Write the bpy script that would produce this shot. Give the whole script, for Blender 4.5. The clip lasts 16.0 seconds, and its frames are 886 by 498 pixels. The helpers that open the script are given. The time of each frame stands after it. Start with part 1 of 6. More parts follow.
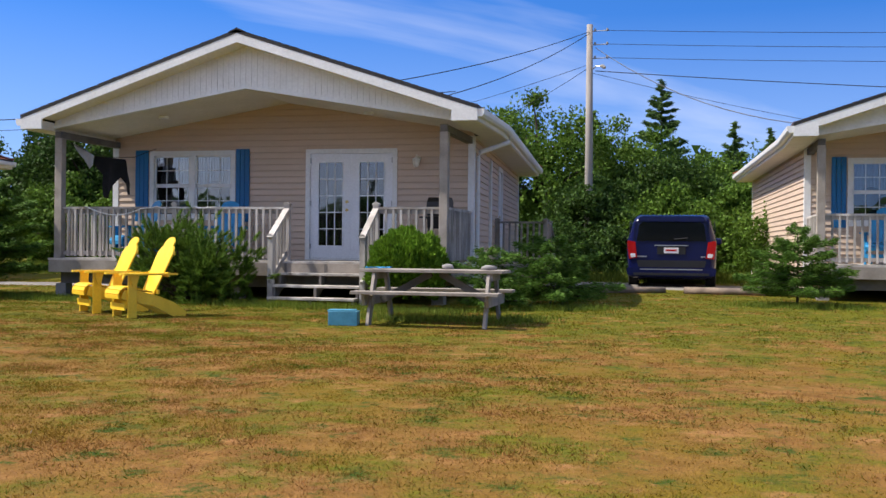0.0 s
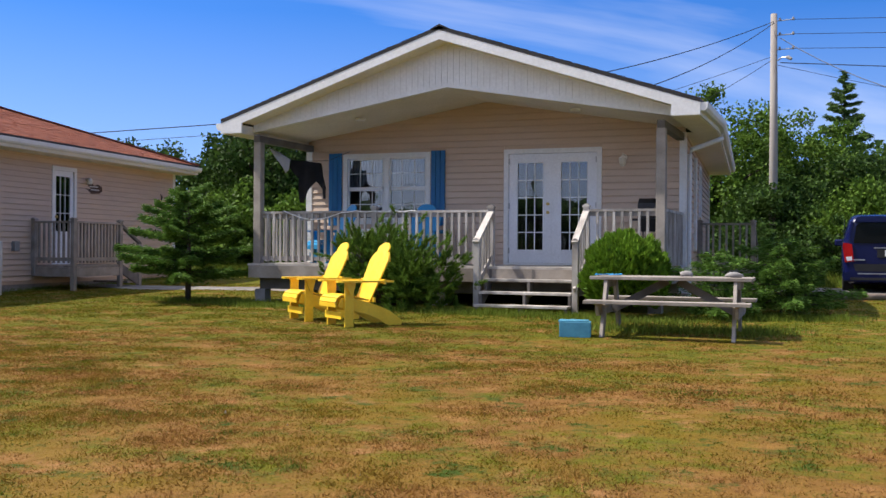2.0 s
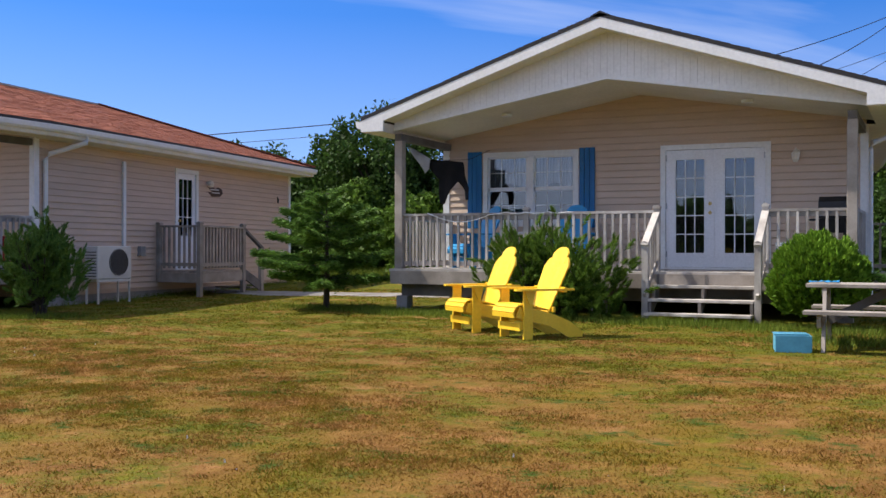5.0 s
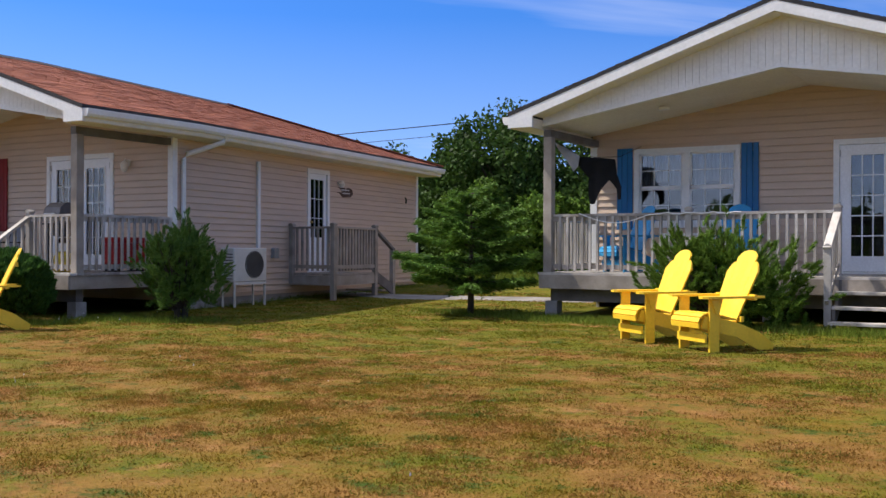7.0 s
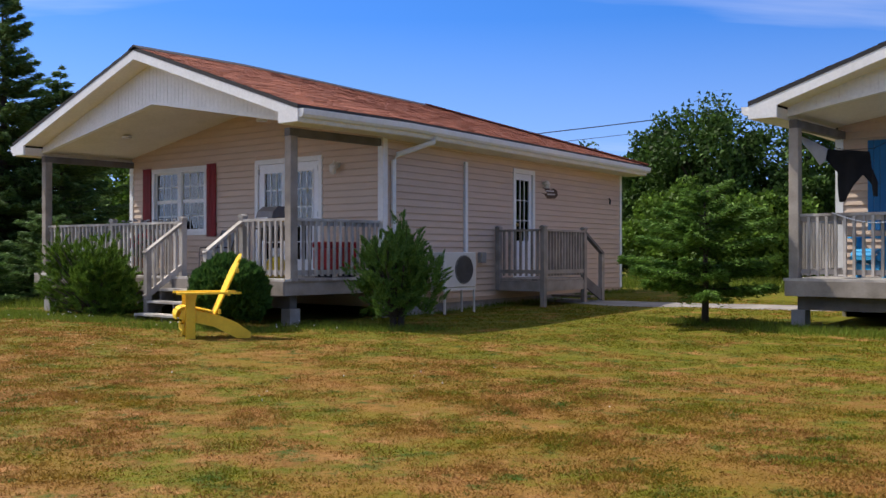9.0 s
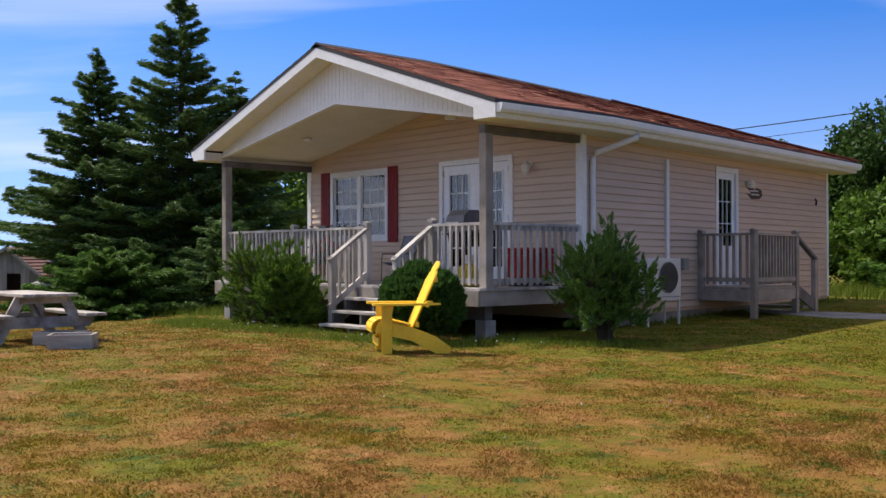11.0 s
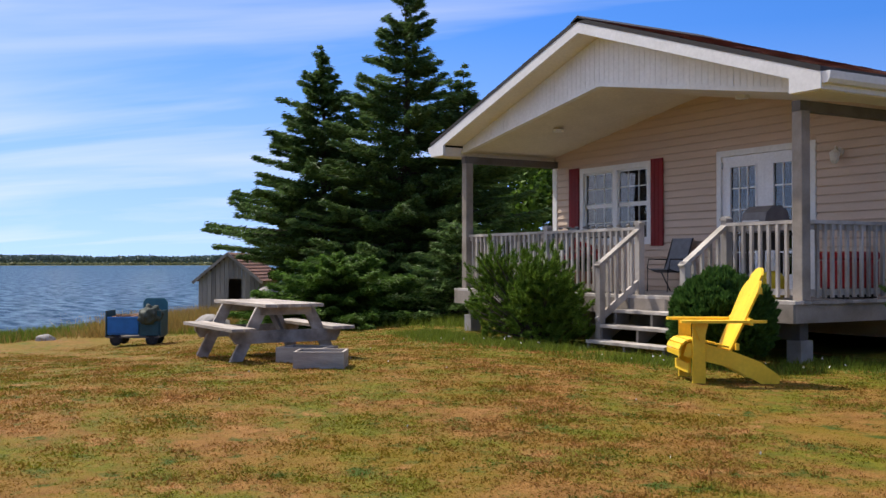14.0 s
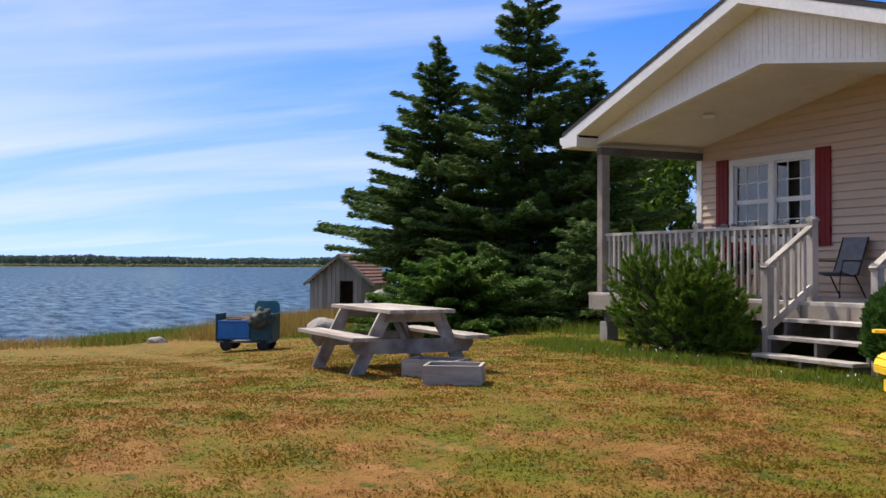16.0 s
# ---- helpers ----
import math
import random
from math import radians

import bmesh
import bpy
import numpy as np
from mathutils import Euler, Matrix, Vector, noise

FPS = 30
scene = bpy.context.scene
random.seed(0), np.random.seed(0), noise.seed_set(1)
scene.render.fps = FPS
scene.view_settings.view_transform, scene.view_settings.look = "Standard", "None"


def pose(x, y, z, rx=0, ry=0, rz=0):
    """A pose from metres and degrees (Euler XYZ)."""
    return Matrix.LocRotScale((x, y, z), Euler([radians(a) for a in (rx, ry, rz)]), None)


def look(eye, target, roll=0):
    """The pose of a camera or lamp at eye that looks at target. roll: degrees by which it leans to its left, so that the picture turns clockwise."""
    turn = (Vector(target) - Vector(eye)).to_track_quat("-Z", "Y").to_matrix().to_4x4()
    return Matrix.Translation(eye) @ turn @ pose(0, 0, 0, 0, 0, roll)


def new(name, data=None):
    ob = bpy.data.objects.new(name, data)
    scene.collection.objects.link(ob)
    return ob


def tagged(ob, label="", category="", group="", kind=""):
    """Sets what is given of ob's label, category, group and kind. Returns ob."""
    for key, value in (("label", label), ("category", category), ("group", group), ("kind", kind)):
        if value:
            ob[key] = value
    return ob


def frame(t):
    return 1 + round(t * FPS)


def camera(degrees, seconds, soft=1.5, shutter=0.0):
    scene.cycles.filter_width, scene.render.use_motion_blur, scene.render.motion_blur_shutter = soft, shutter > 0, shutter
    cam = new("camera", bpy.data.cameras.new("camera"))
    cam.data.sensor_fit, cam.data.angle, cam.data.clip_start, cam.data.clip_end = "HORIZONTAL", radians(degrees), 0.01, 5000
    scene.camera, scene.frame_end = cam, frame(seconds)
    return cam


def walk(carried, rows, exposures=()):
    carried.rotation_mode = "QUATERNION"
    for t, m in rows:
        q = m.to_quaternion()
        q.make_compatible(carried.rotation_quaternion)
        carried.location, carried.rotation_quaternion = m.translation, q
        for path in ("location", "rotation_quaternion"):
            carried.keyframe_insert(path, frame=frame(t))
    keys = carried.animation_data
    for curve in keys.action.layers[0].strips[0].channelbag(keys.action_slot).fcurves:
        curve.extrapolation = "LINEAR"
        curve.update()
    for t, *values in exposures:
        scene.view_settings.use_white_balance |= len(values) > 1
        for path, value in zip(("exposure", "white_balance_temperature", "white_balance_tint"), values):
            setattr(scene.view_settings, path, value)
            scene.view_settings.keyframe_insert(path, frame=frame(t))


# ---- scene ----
cam = camera(46.4, 16.0)
PATH = [
    (0, (7.09, -18.232, 0.985), (6.617, -16.288, 0.984), 0.6),
    (0.5, (6.79, -18.056, 0.998), (6.265, -16.126, 0.997), 0.5),
    (1, (6.448, -17.926, 1.009), (5.854, -16.016, 1.008), 0.5),
    (1.5, (6.125, -17.812, 1.008), (5.464, -15.924, 1.008), 0.4),
    (2, (5.808, -17.715, 1.03), (5.074, -15.854, 1.029), 0.4),
    (2.5, (5.503, -17.701, 1.037), (4.733, -15.856, 1.036), 0.4),
    (3, (5.222, -17.586, 1.028), (4.43, -15.75, 1.031), 0.3),
    (3.5, (4.985, -17.506, 1.038), (4.167, -15.681, 1.041), 0.2),
    (6, (3.627, -16.958, 1.078), (2.701, -15.185, 1.081), 0.1),
    (6.5, (3.363, -16.839, 1.068), (2.382, -15.096, 1.073), 0.1),
    (7, (3.081, -16.778, 1.092), (2.048, -15.066, 1.094), 0.2),
    (7.5, (2.781, -16.65, 1.114), (1.676, -14.982, 1.115), 0.1),
    (8, (2.414, -16.597, 1.11), (1.245, -14.974, 1.114), 0.1),
    (8.5, (2.109, -16.49, 1.126), (0.888, -14.907, 1.13), 0.1),
    (9, (1.755, -16.38, 1.11), (0.462, -14.854, 1.117), -0.0),
    (11.5, (-0.05, -15.874, 1.146), (-1.592, -14.6, 1.164), -0.1),
    (12, (-0.46, -15.806, 1.147), (-2.046, -14.588, 1.167), -0.1),
    (12.5, (-0.857, -15.705, 1.14), (-2.489, -14.548, 1.163), -0.1),
    (13, (-1.268, -15.644, 1.141), (-2.938, -14.545, 1.166), -0.0),
    (13.5, (-1.619, -15.536, 1.137), (-3.309, -14.466, 1.164), -0.0),
    (14, (-2.009, -15.471, 1.132), (-3.729, -14.45, 1.161), 0.0),
    (14.5, (-2.381, -15.384, 1.124), (-4.121, -14.399, 1.155), 0.0),
    (15, (-2.718, -15.271, 1.136), (-4.481, -14.327, 1.167), 0.1),
    (15.5, (-3.096, -15.199, 1.123), (-4.886, -14.307, 1.157), 0.2),
    (16, (-3.478, -15.087, 1.111), (-5.293, -14.247, 1.145), 0.2),
]
walk(cam, [(t, look(eye, target, roll)) for t, eye, target, roll in PATH], [(0.0, 0.44, 6340, 14), (8.0, 0.41, 6340, 14), (12.5, 0.34, 6480, 15), (16.0, 0.32, 6560, 15)])

# ---- light ----
SUN_FROM = Vector((-2.39, -0.62, 3.15)).normalized()
world = bpy.data.worlds.new("sky")
scene.world = world
world.use_nodes = True
wn, wl = world.node_tree.nodes, world.node_tree.links
wn.clear()
sky = wn.new("ShaderNodeTexSky")
sky.sky_type, sky.sun_disc = "NISHITA", False
sky.sun_elevation = math.asin(SUN_FROM.z)
sky.sun_rotation = math.atan2(SUN_FROM.x, SUN_FROM.y)
sky.air_density, sky.dust_density, sky.ozone_density = 1.0, 0.3, 2.0
wco = wn.new("ShaderNodeTexCoord")
wsep = wn.new("ShaderNodeSeparateXYZ")
wl.new(wco.outputs["Generated"], wsep.inputs[0])
wup = wn.new("ShaderNodeVectorMath")
wup.operation, wup.inputs[1].default_value = "ADD", (0, 0, 0.16)
wl.new(wco.outputs["Generated"], wup.inputs[0])
wl.new(wup.outputs[0], sky.inputs[0])
wsat = wn.new("ShaderNodeHueSaturation")
wsat.inputs["Saturation"].default_value = 1.42
wsat.inputs["Hue"].default_value = 0.513
wl.new(sky.outputs[0], wsat.inputs["Color"])


def wmath(op, a, b=None):
    n = wn.new("ShaderNodeMath")
    n.operation = op
    for i, v in enumerate((a, b)):
        if v is None:
            continue
        if isinstance(v, (int, float)):
            n.inputs[i].default_value = v
        else:
            wl.new(v, n.inputs[i])
    return n.outputs[0]


# thin streaky cloud laid on a plane high above
wz = wmath("ADD", wmath("MAXIMUM", wsep.outputs["Z"], 0.0), 0.10)
wcomb = wn.new("ShaderNodeCombineXYZ")
wl.new(wmath("DIVIDE", wsep.outputs["X"], wz), wcomb.inputs[0])
wl.new(wmath("DIVIDE", wsep.outputs["Y"], wz), wcomb.inputs[1])
wmap = wn.new("ShaderNodeMapping")
wmap.inputs["Scale"].default_value = (0.50, 0.15, 1)
wmap.inputs["Location"].default_value = (3.1, 1.7, 0)
wturn = wn.new("ShaderNodeVectorRotate")
wturn.rotation_type = "Z_AXIS"
wturn.inputs["Angle"].default_value = radians(44)
wl.new(wcomb.outputs[0], wturn.inputs["Vector"])
wl.new(wturn.outputs[0], wmap.inputs[0])
wno = wn.new("ShaderNodeTexNoise")
wno.inputs["Scale"].default_value, wno.inputs["Detail"].default_value = 2.1, 6
wno.inputs["Roughness"].default_value, wno.inputs["Distortion"].default_value = 0.52, 0.5
wl.new(wmap.outputs[0], wno.inputs["Vector"])
# more cloud over the bay in the west, thickening on towards the south-west
# the south-west and overhead cloud is unseen, added as neutral fill for the porches
wside = wmath("MAXIMUM", wmath("ADD", wmath("MULTIPLY", wsep.outputs["X"], -0.88), wmath("MULTIPLY", wsep.outputs["Y"], -0.78)), 0.0)
wwest = wmath("ADD", wmath("MULTIPLY", wmath("MULTIPLY", wside, wside), wmath("ADD", wmath("MULTIPLY", wsep.outputs["Z"], 0.95), 0.20)), wmath("MULTIPLY", wmath("MULTIPLY", wsep.outputs["Z"], wsep.outputs["Z"]), 0.60))
wcl = wn.new("ShaderNodeMapRange")
wcl.inputs["To Max"].default_value = 0.70
wcl.inputs["From Min"].default_value, wcl.inputs["From Max"].default_value = 0.575, 0.97
wl.new(wmath("ADD", wno.outputs[0], wwest), wcl.inputs["Value"])
wmix = wn.new("ShaderNodeMix")
wmix.data_type = "RGBA"
wl.new(wcl.outputs[0], wmix.inputs["Factor"])
whaze = wn.new("ShaderNodeMapRange")
whaze.inputs["From Min"].default_value, whaze.inputs["From Max"].default_value = 0.0, 0.22
whaze.inputs["To Min"].default_value, whaze.inputs["To Max"].default_value = 0.40, 0.0
wl.new(wsep.outputs["Z"], whaze.inputs["Value"])
wlow = wn.new("ShaderNodeMix")
wlow.data_type = "RGBA"
wlow.inputs[7].default_value = (3.9, 4.5, 5.6, 1)
wl.new(whaze.outputs[0], wlow.inputs["Factor"]), wl.new(wsat.outputs[0], wlow.inputs[6])
wl.new(wlow.outputs[2], wmix.inputs[6])
wmix.inputs[7].default_value = (5.7, 5.8, 6.1, 1)
wbg = wn.new("ShaderNodeBackground")
wbg.inputs["Strength"].default_value = 0.145
wl.new(wmix.outputs[2], wbg.inputs[0])
wl.new(wbg.outputs[0], wn.new("ShaderNodeOutputWorld").inputs[0])
sun = new("sun", bpy.data.lights.new("sun", "SUN"))
sun.data.energy, sun.data.angle, sun.data.color = 5.0, radians(0.6), (1.0, 0.93, 0.82)
sun.matrix_world = look(SUN_FROM * 60, (0, 0, 0))


# ---- materials ----
def mat(name, a, b=None, rough=0.7, scale=6.0, stretch=(1, 1, 1), bump=0.2, fine=60.0, metal=0.0, vary=0.0, spec=0.4, island=False, contrast=(0.35, 0.65)):
    """Two colours mixed by coarse noise, fine noise on top, a light bump; vary: difference from piece to piece."""
    m = bpy.data.materials.new(name)
    m.use_nodes = True
    n, l = m.node_tree.nodes, m.node_tree.links
    p = n["Principled BSDF"]
    b = b or tuple(c * 0.8 for c in a)
    co = n.new("ShaderNodeTexCoord")
    mp = n.new("ShaderNodeMapping")
    mp.inputs["Scale"].default_value = stretch
    l.new(co.outputs["Object"], mp.inputs[0])
    if vary:
        src = n.new("ShaderNodeNewGeometry").outputs["Random Per Island"] if island else n.new("ShaderNodeObjectInfo").outputs["Random"]
        off = n.new("ShaderNodeVectorMath")
        off.operation = "MULTIPLY_ADD"
        off.inputs[0].default_value = (17, 31, 23)
        l.new(src, off.inputs[1])
        l.new(co.outputs["Object"], off.inputs[2])
        l.new(off.outputs[0], mp.inputs[0])
    n1 = n.new("ShaderNodeTexNoise")
    n1.inputs["Scale"].default_value, n1.inputs["Detail"].default_value = scale, 5
    n2 = n.new("ShaderNodeTexNoise")
    n2.inputs["Scale"].default_value, n2.inputs["Detail"].default_value = fine, 3
    for q in (n1, n2):
        l.new(mp.outputs[0], q.inputs["Vector"])
    ramp = n.new("ShaderNodeMapRange")
    ramp.inputs["From Min"].default_value, ramp.inputs["From Max"].default_value = contrast
    l.new(n1.outputs[0], ramp.inputs["Value"])
    mx = n.new("ShaderNodeMix")
    mx.data_type = "RGBA"
    mx.inputs[6].default_value, mx.inputs[7].default_value = (*a, 1), (*b, 1)
    l.new(ramp.outputs[0], mx.inputs["Factor"])
    hs = n.new("ShaderNodeHueSaturation")
    l.new(mx.outputs[2], hs.inputs["Color"])
    val = n.new("ShaderNodeMath")
    val.operation, val.inputs[1].default_value, val.inputs[2].default_value = "MULTIPLY_ADD", 0.3, 0.85
    l.new(n2.outputs[0], val.inputs[0])
    out = val.outputs[0]
    if vary:
        v2 = n.new("ShaderNodeMath")
        v2.operation, v2.inputs[1].default_value, v2.inputs[2].default_value = "MULTIPLY_ADD", vary, 1 - vary / 2
        l.new(src, v2.inputs[0])
        v3 = n.new("ShaderNodeMath")
        v3.operation = "MULTIPLY"
        l.new(out, v3.inputs[0]), l.new(v2.outputs[0], v3.inputs[1])
        out = v3.outputs[0]
    l.new(out, hs.inputs["Value"])
    l.new(hs.outputs[0], p.inputs["Base Color"])
    p.inputs["Roughness"].default_value, p.inputs["Metallic"].default_value = rough, metal
    p.inputs["Specular IOR Level"].default_value = spec
    if bump:
        bp = n.new("ShaderNodeBump")
        bp.inputs["Strength"].default_value, bp.inputs["Distance"].default_value = bump, 0.01
        l.new(n2.outputs[0], bp.inputs["Height"])
        l.new(bp.outputs[0], p.inputs["Normal"])
    return m


def leaf_mat(name, a, b, vary=0.7, translucent=0.25):
    m = mat(name, a, b, rough=0.55, scale=1.2, bump=0, fine=14, vary=vary, island=True, spec=0.1)
    n, l = m.node_tree.nodes, m.node_tree.links
    p = n["Principled BSDF"]
    tr = n.new("ShaderNodeBsdfTranslucent")
    l.new(p.inputs["Base Color"].links[0].from_socket, tr.inputs[0])
    ms = n.new("ShaderNodeMixShader")
    ms.inputs[0].default_value = translucent
    l.new(p.outputs[0], ms.inputs[1]), l.new(tr.outputs[0], ms.inputs[2])
    l.new(ms.outputs[0], n["Material Output"].inputs[0])
    return m


def ground_mat(name, blade):
    """Dry lawn: orange-tan thatch with green patches at several sizes, by place in the world."""
    m = bpy.data.materials.new(name)
    m.use_nodes = True
    n, l = m.node_tree.nodes, m.node_tree.links
    p = n["Principled BSDF"]
    geo = n.new("ShaderNodeNewGeometry")
    flat = n.new("ShaderNodeVectorMath")
    flat.operation, flat.inputs[1].default_value = "MULTIPLY", (1, 1, 0)
    l.new(geo.outputs["Position"], flat.inputs[0])

    def noise_of(scale, detail, rough=0.6):
        q = n.new("ShaderNodeTexNoise")
        q.inputs["Scale"].default_value, q.inputs["Detail"].default_value, q.inputs["Roughness"].default_value = scale, detail, rough
        l.new(flat.outputs[0], q.inputs["Vector"])
        return q.outputs[0]

    def ramp(src, lo, hi):
        q = n.new("ShaderNodeMapRange")
        q.inputs["From Min"].default_value, q.inputs["From Max"].default_value = lo, hi
        l.new(src, q.inputs["Value"])
        return q.outputs[0]

    def mix(f, a, b):
        q = n.new("ShaderNodeMix")
        q.data_type = "RGBA"
        l.new(f, q.inputs["Factor"])
        for i, v in ((6, a), (7, b)):
            if isinstance(v, tuple):
                q.inputs[i].default_value = (*v, 1)
            else:
                l.new(v, q.inputs[i])
        return q.outputs[2]

    # each blade leans to straw or to green by chance, round the patch it grows in
    chance = n.new("ShaderNodeMath")
    chance.operation, chance.inputs[1].default_value, chance.inputs[2].default_value = "MULTIPLY_ADD", 0.22 * blade, -0.11 * blade
    l.new(geo.outputs["Random Per Island"], chance.inputs[0])
    dry = mix(ramp(noise_of(4.2, 6), 0.38, 0.62), (0.280, 0.148, 0.046), (0.185, 0.092, 0.026))
    dry = mix(ramp(noise_of(0.9, 4), 0.42, 0.66), dry, (0.190, 0.126, 0.018))
    green = mix(ramp(noise_of(5.0, 5), 0.35, 0.65), (0.158, 0.146, 0.014), (0.092, 0.100, 0.010))
    # greener by the houses and towards the bay
    sep = n.new("ShaderNodeSeparateXYZ")
    l.new(geo.outputs["Position"], sep.inputs[0])

    def add(p, q):
        k = n.new("ShaderNodeMath")
        l.new(p, k.inputs[0]), l.new(q, k.inputs[1])
        return k.outputs[0]

    def slope(axis, lo, hi, a, b):
        k = n.new("ShaderNodeMapRange")
        k.inputs["From Min"].default_value, k.inputs["From Max"].default_value = lo, hi
        k.inputs["To Min"].default_value, k.inputs["To Max"].default_value = a, b
        l.new(sep.outputs[axis], k.inputs["Value"])
        return k.outputs[0]
    lie = add(add(noise_of(1.1, 9, 0.76), chance.outputs[0]), add(slope("Y", -9.5, -3.5, 0.0, 0.15), slope("X", -1.0, -12.0, 0.0, 0.02)))
    col = mix(ramp(lie, 0.48, 0.60), dry, green)
    col = mix(ramp(add(noise_of(2.6, 8, 0.72), chance.outputs[0]), 0.55, 0.635), col, (0.052, 0.082, 0.010))
    col = mix(ramp(add(noise_of(1.9, 7, 0.7), chance.outputs[0]), 0.555, 0.665), col, (0.330, 0.172, 0.066))
    hs = n.new("ShaderNodeHueSaturation")
    hs.inputs["Saturation"].default_value = 1.04
    l.new(col, hs.inputs["Color"])
    fn = n.new("ShaderNodeMapRange")
    if blade:
        fn.inputs["To Min"].default_value, fn.inputs["To Max"].default_value = 0.72, 1.38
        l.new(geo.outputs["Random Per Island"], fn.inputs["Value"])
    else:
        fn.inputs["To Min"].default_value, fn.inputs["To Max"].default_value = 0.62, 1.25
        l.new(noise_of(22, 6, 0.78), fn.inputs["Value"])
    l.new(fn.outputs[0], hs.inputs["Value"])
    l.new(hs.outputs[0], p.inputs["Base Color"])
    p.inputs["Roughness"].default_value = 0.9
    p.inputs["Specular IOR Level"].default_value = 0.12
    if not blade:
        bp = n.new("ShaderNodeBump")
        bp.inputs["Strength"].default_value, bp.inputs["Distance"].default_value = 0.7, 0.05
        l.new(noise_of(26, 4, 0.75), bp.inputs["Height"])
        l.new(bp.outputs[0], p.inputs["Normal"])
    return m


LAWN = ground_mat("lawn_soil", 0)
BLADES = ground_mat("lawn_blades", 1)
bn, bl = BLADES.node_tree.nodes, BLADES.node_tree.links
btr, bms = bn.new("ShaderNodeBsdfTranslucent"), bn.new("ShaderNodeMixShader")
bl.new(bn["Principled BSDF"].inputs["Base Color"].links[0].from_socket, btr.inputs[0])
bms.inputs[0].default_value = 0.4
bl.new(bn["Principled BSDF"].outputs[0], bms.inputs[1]), bl.new(btr.outputs[0], bms.inputs[2])
bl.new(bms.outputs[0], bn["Material Output"].inputs[0])
SIDING = mat("beige_siding", (0.61, 0.465, 0.345), (0.555, 0.425, 0.315), 0.55, 1.5, (1, 1, 6), 0.08, 30, vary=0.05)
WHITE = mat("white_trim", (0.80, 0.80, 0.78), (0.74, 0.74, 0.71), 0.45, 2.5, bump=0.05, fine=20)
SOFFIT = mat("cream_soffit", (0.76, 0.71, 0.61), (0.70, 0.65, 0.55), 0.6, 2.0, bump=0.05, fine=20)
DOORWHITE = mat("white_door_paint", (0.82, 0.83, 0.84), (0.78, 0.79, 0.80), 0.35, 3.0, bump=0.03, fine=30)
WOOD = mat("weathered_wood", (0.50, 0.465, 0.42), (0.29, 0.262, 0.23), 0.85, 3.0, (1, 1, 0.5), 0.4, 45, vary=0.45, contrast=(0.38, 0.62))
OLDWOOD = mat("old_grey_wood", (0.36, 0.315, 0.265), (0.23, 0.20, 0.165), 0.9, 3, (1, 1, 1), 0.3, 40, vary=0.25)
WOODDARK = mat("old_dark_wood", (0.17, 0.155, 0.14), (0.11, 0.10, 0.09), 0.9, 3.0, (1, 1, 1), 0.35, 45, vary=0.3)
ROOF = mat("brown_shingle", (0.215, 0.078, 0.045), (0.150, 0.052, 0.032), 0.92, 0.8, bump=0.5, fine=90, vary=0.28, island=True, spec=0.15)
ROOFEDGE = mat("dark_roof_edge", (0.03, 0.028, 0.03), (0.02, 0.02, 0.022), 0.8)
BLUE = mat("blue_shutter_paint", (0.010, 0.150, 0.350), (0.008, 0.120, 0.295), 0.5, 4, (1, 1, 0.3), 0.15, 40, vary=0.2)
RED = mat("red_shutter_paint", (0.24, 0.008, 0.010), (0.17, 0.006, 0.008), 0.65, 4, (1, 1, 0.3), 0.15, 40, vary=0.2)
YELLOW = mat("yellow_chair_paint", (0.90, 0.59, 0.035), (0.83, 0.52, 0.026), 0.42, 4, bump=0.12, fine=35, vary=0.12)
CYAN = mat("sky_blue_chair_paint", (0.03, 0.30, 0.58), (0.025, 0.25, 0.50), 0.45, 4, bump=0.1, fine=35, vary=0.15)
DARKROOM = mat("room_paint", (0.30, 0.28, 0.25), (0.26, 0.24, 0.22), 0.8)
BLACK = mat("black_plastic", (0.018, 0.018, 0.020), (0.012, 0.012, 0.013), 0.5)
CONCRETE = mat("grey_concrete", (0.34, 0.33, 0.31), (0.25, 0.24, 0.22), 0.9, 4, bump=0.3)
METAL = mat("dull_metal", (0.5, 0.5, 0.5), (0.4, 0.4, 0.41), 0.4, metal=0.9)
BRASS = mat("brass", (0.55, 0.40, 0.15), (0.45, 0.32, 0.12), 0.3, metal=1.0, bump=0.02)
LACE = mat("white_lace", (0.78, 0.78, 0.76), (0.68, 0.68, 0.67), 0.9, 14, bump=0.2)


def glass_mat(name, tint, mirror):
    m = bpy.data.materials.new(name)
    m.use_nodes = True
    n, l = m.node_tree.nodes, m.node_tree.links
    n.remove(n["Principled BSDF"])
    tr, gl, ms, fr = n.new("ShaderNodeBsdfTransparent"), n.new("ShaderNodeBsdfGlossy"), n.new("ShaderNodeMixShader"), n.new("ShaderNodeFresnel")
    tr.inputs[0].default_value = (*tint, 1)
    gl.inputs["Roughness"].default_value = 0.015
    fr.inputs["IOR"].default_value = mirror
    no = n.new("ShaderNodeTexNoise")
    no.inputs["Scale"].default_value = 2.2
    co = n.new("ShaderNodeTexCoord")
    l.new(co.outputs["Object"], no.inputs["Vector"])
    bp = n.new("ShaderNodeBump")
    bp.inputs["Strength"].default_value, bp.inputs["Distance"].default_value = 0.12, 0.02
    l.new(no.outputs[0], bp.inputs["Height"]), l.new(bp.outputs[0], gl.inputs["Normal"])
    l.new(fr.outputs[0], ms.inputs[0]), l.new(tr.outputs[0], ms.inputs[1]), l.new(gl.outputs[0], ms.inputs[2])
    l.new(ms.outputs[0], n["Material Output"].inputs[0])
    return m


GLASS = glass_mat("window_glass", (0.72, 0.76, 0.78), 2.05)


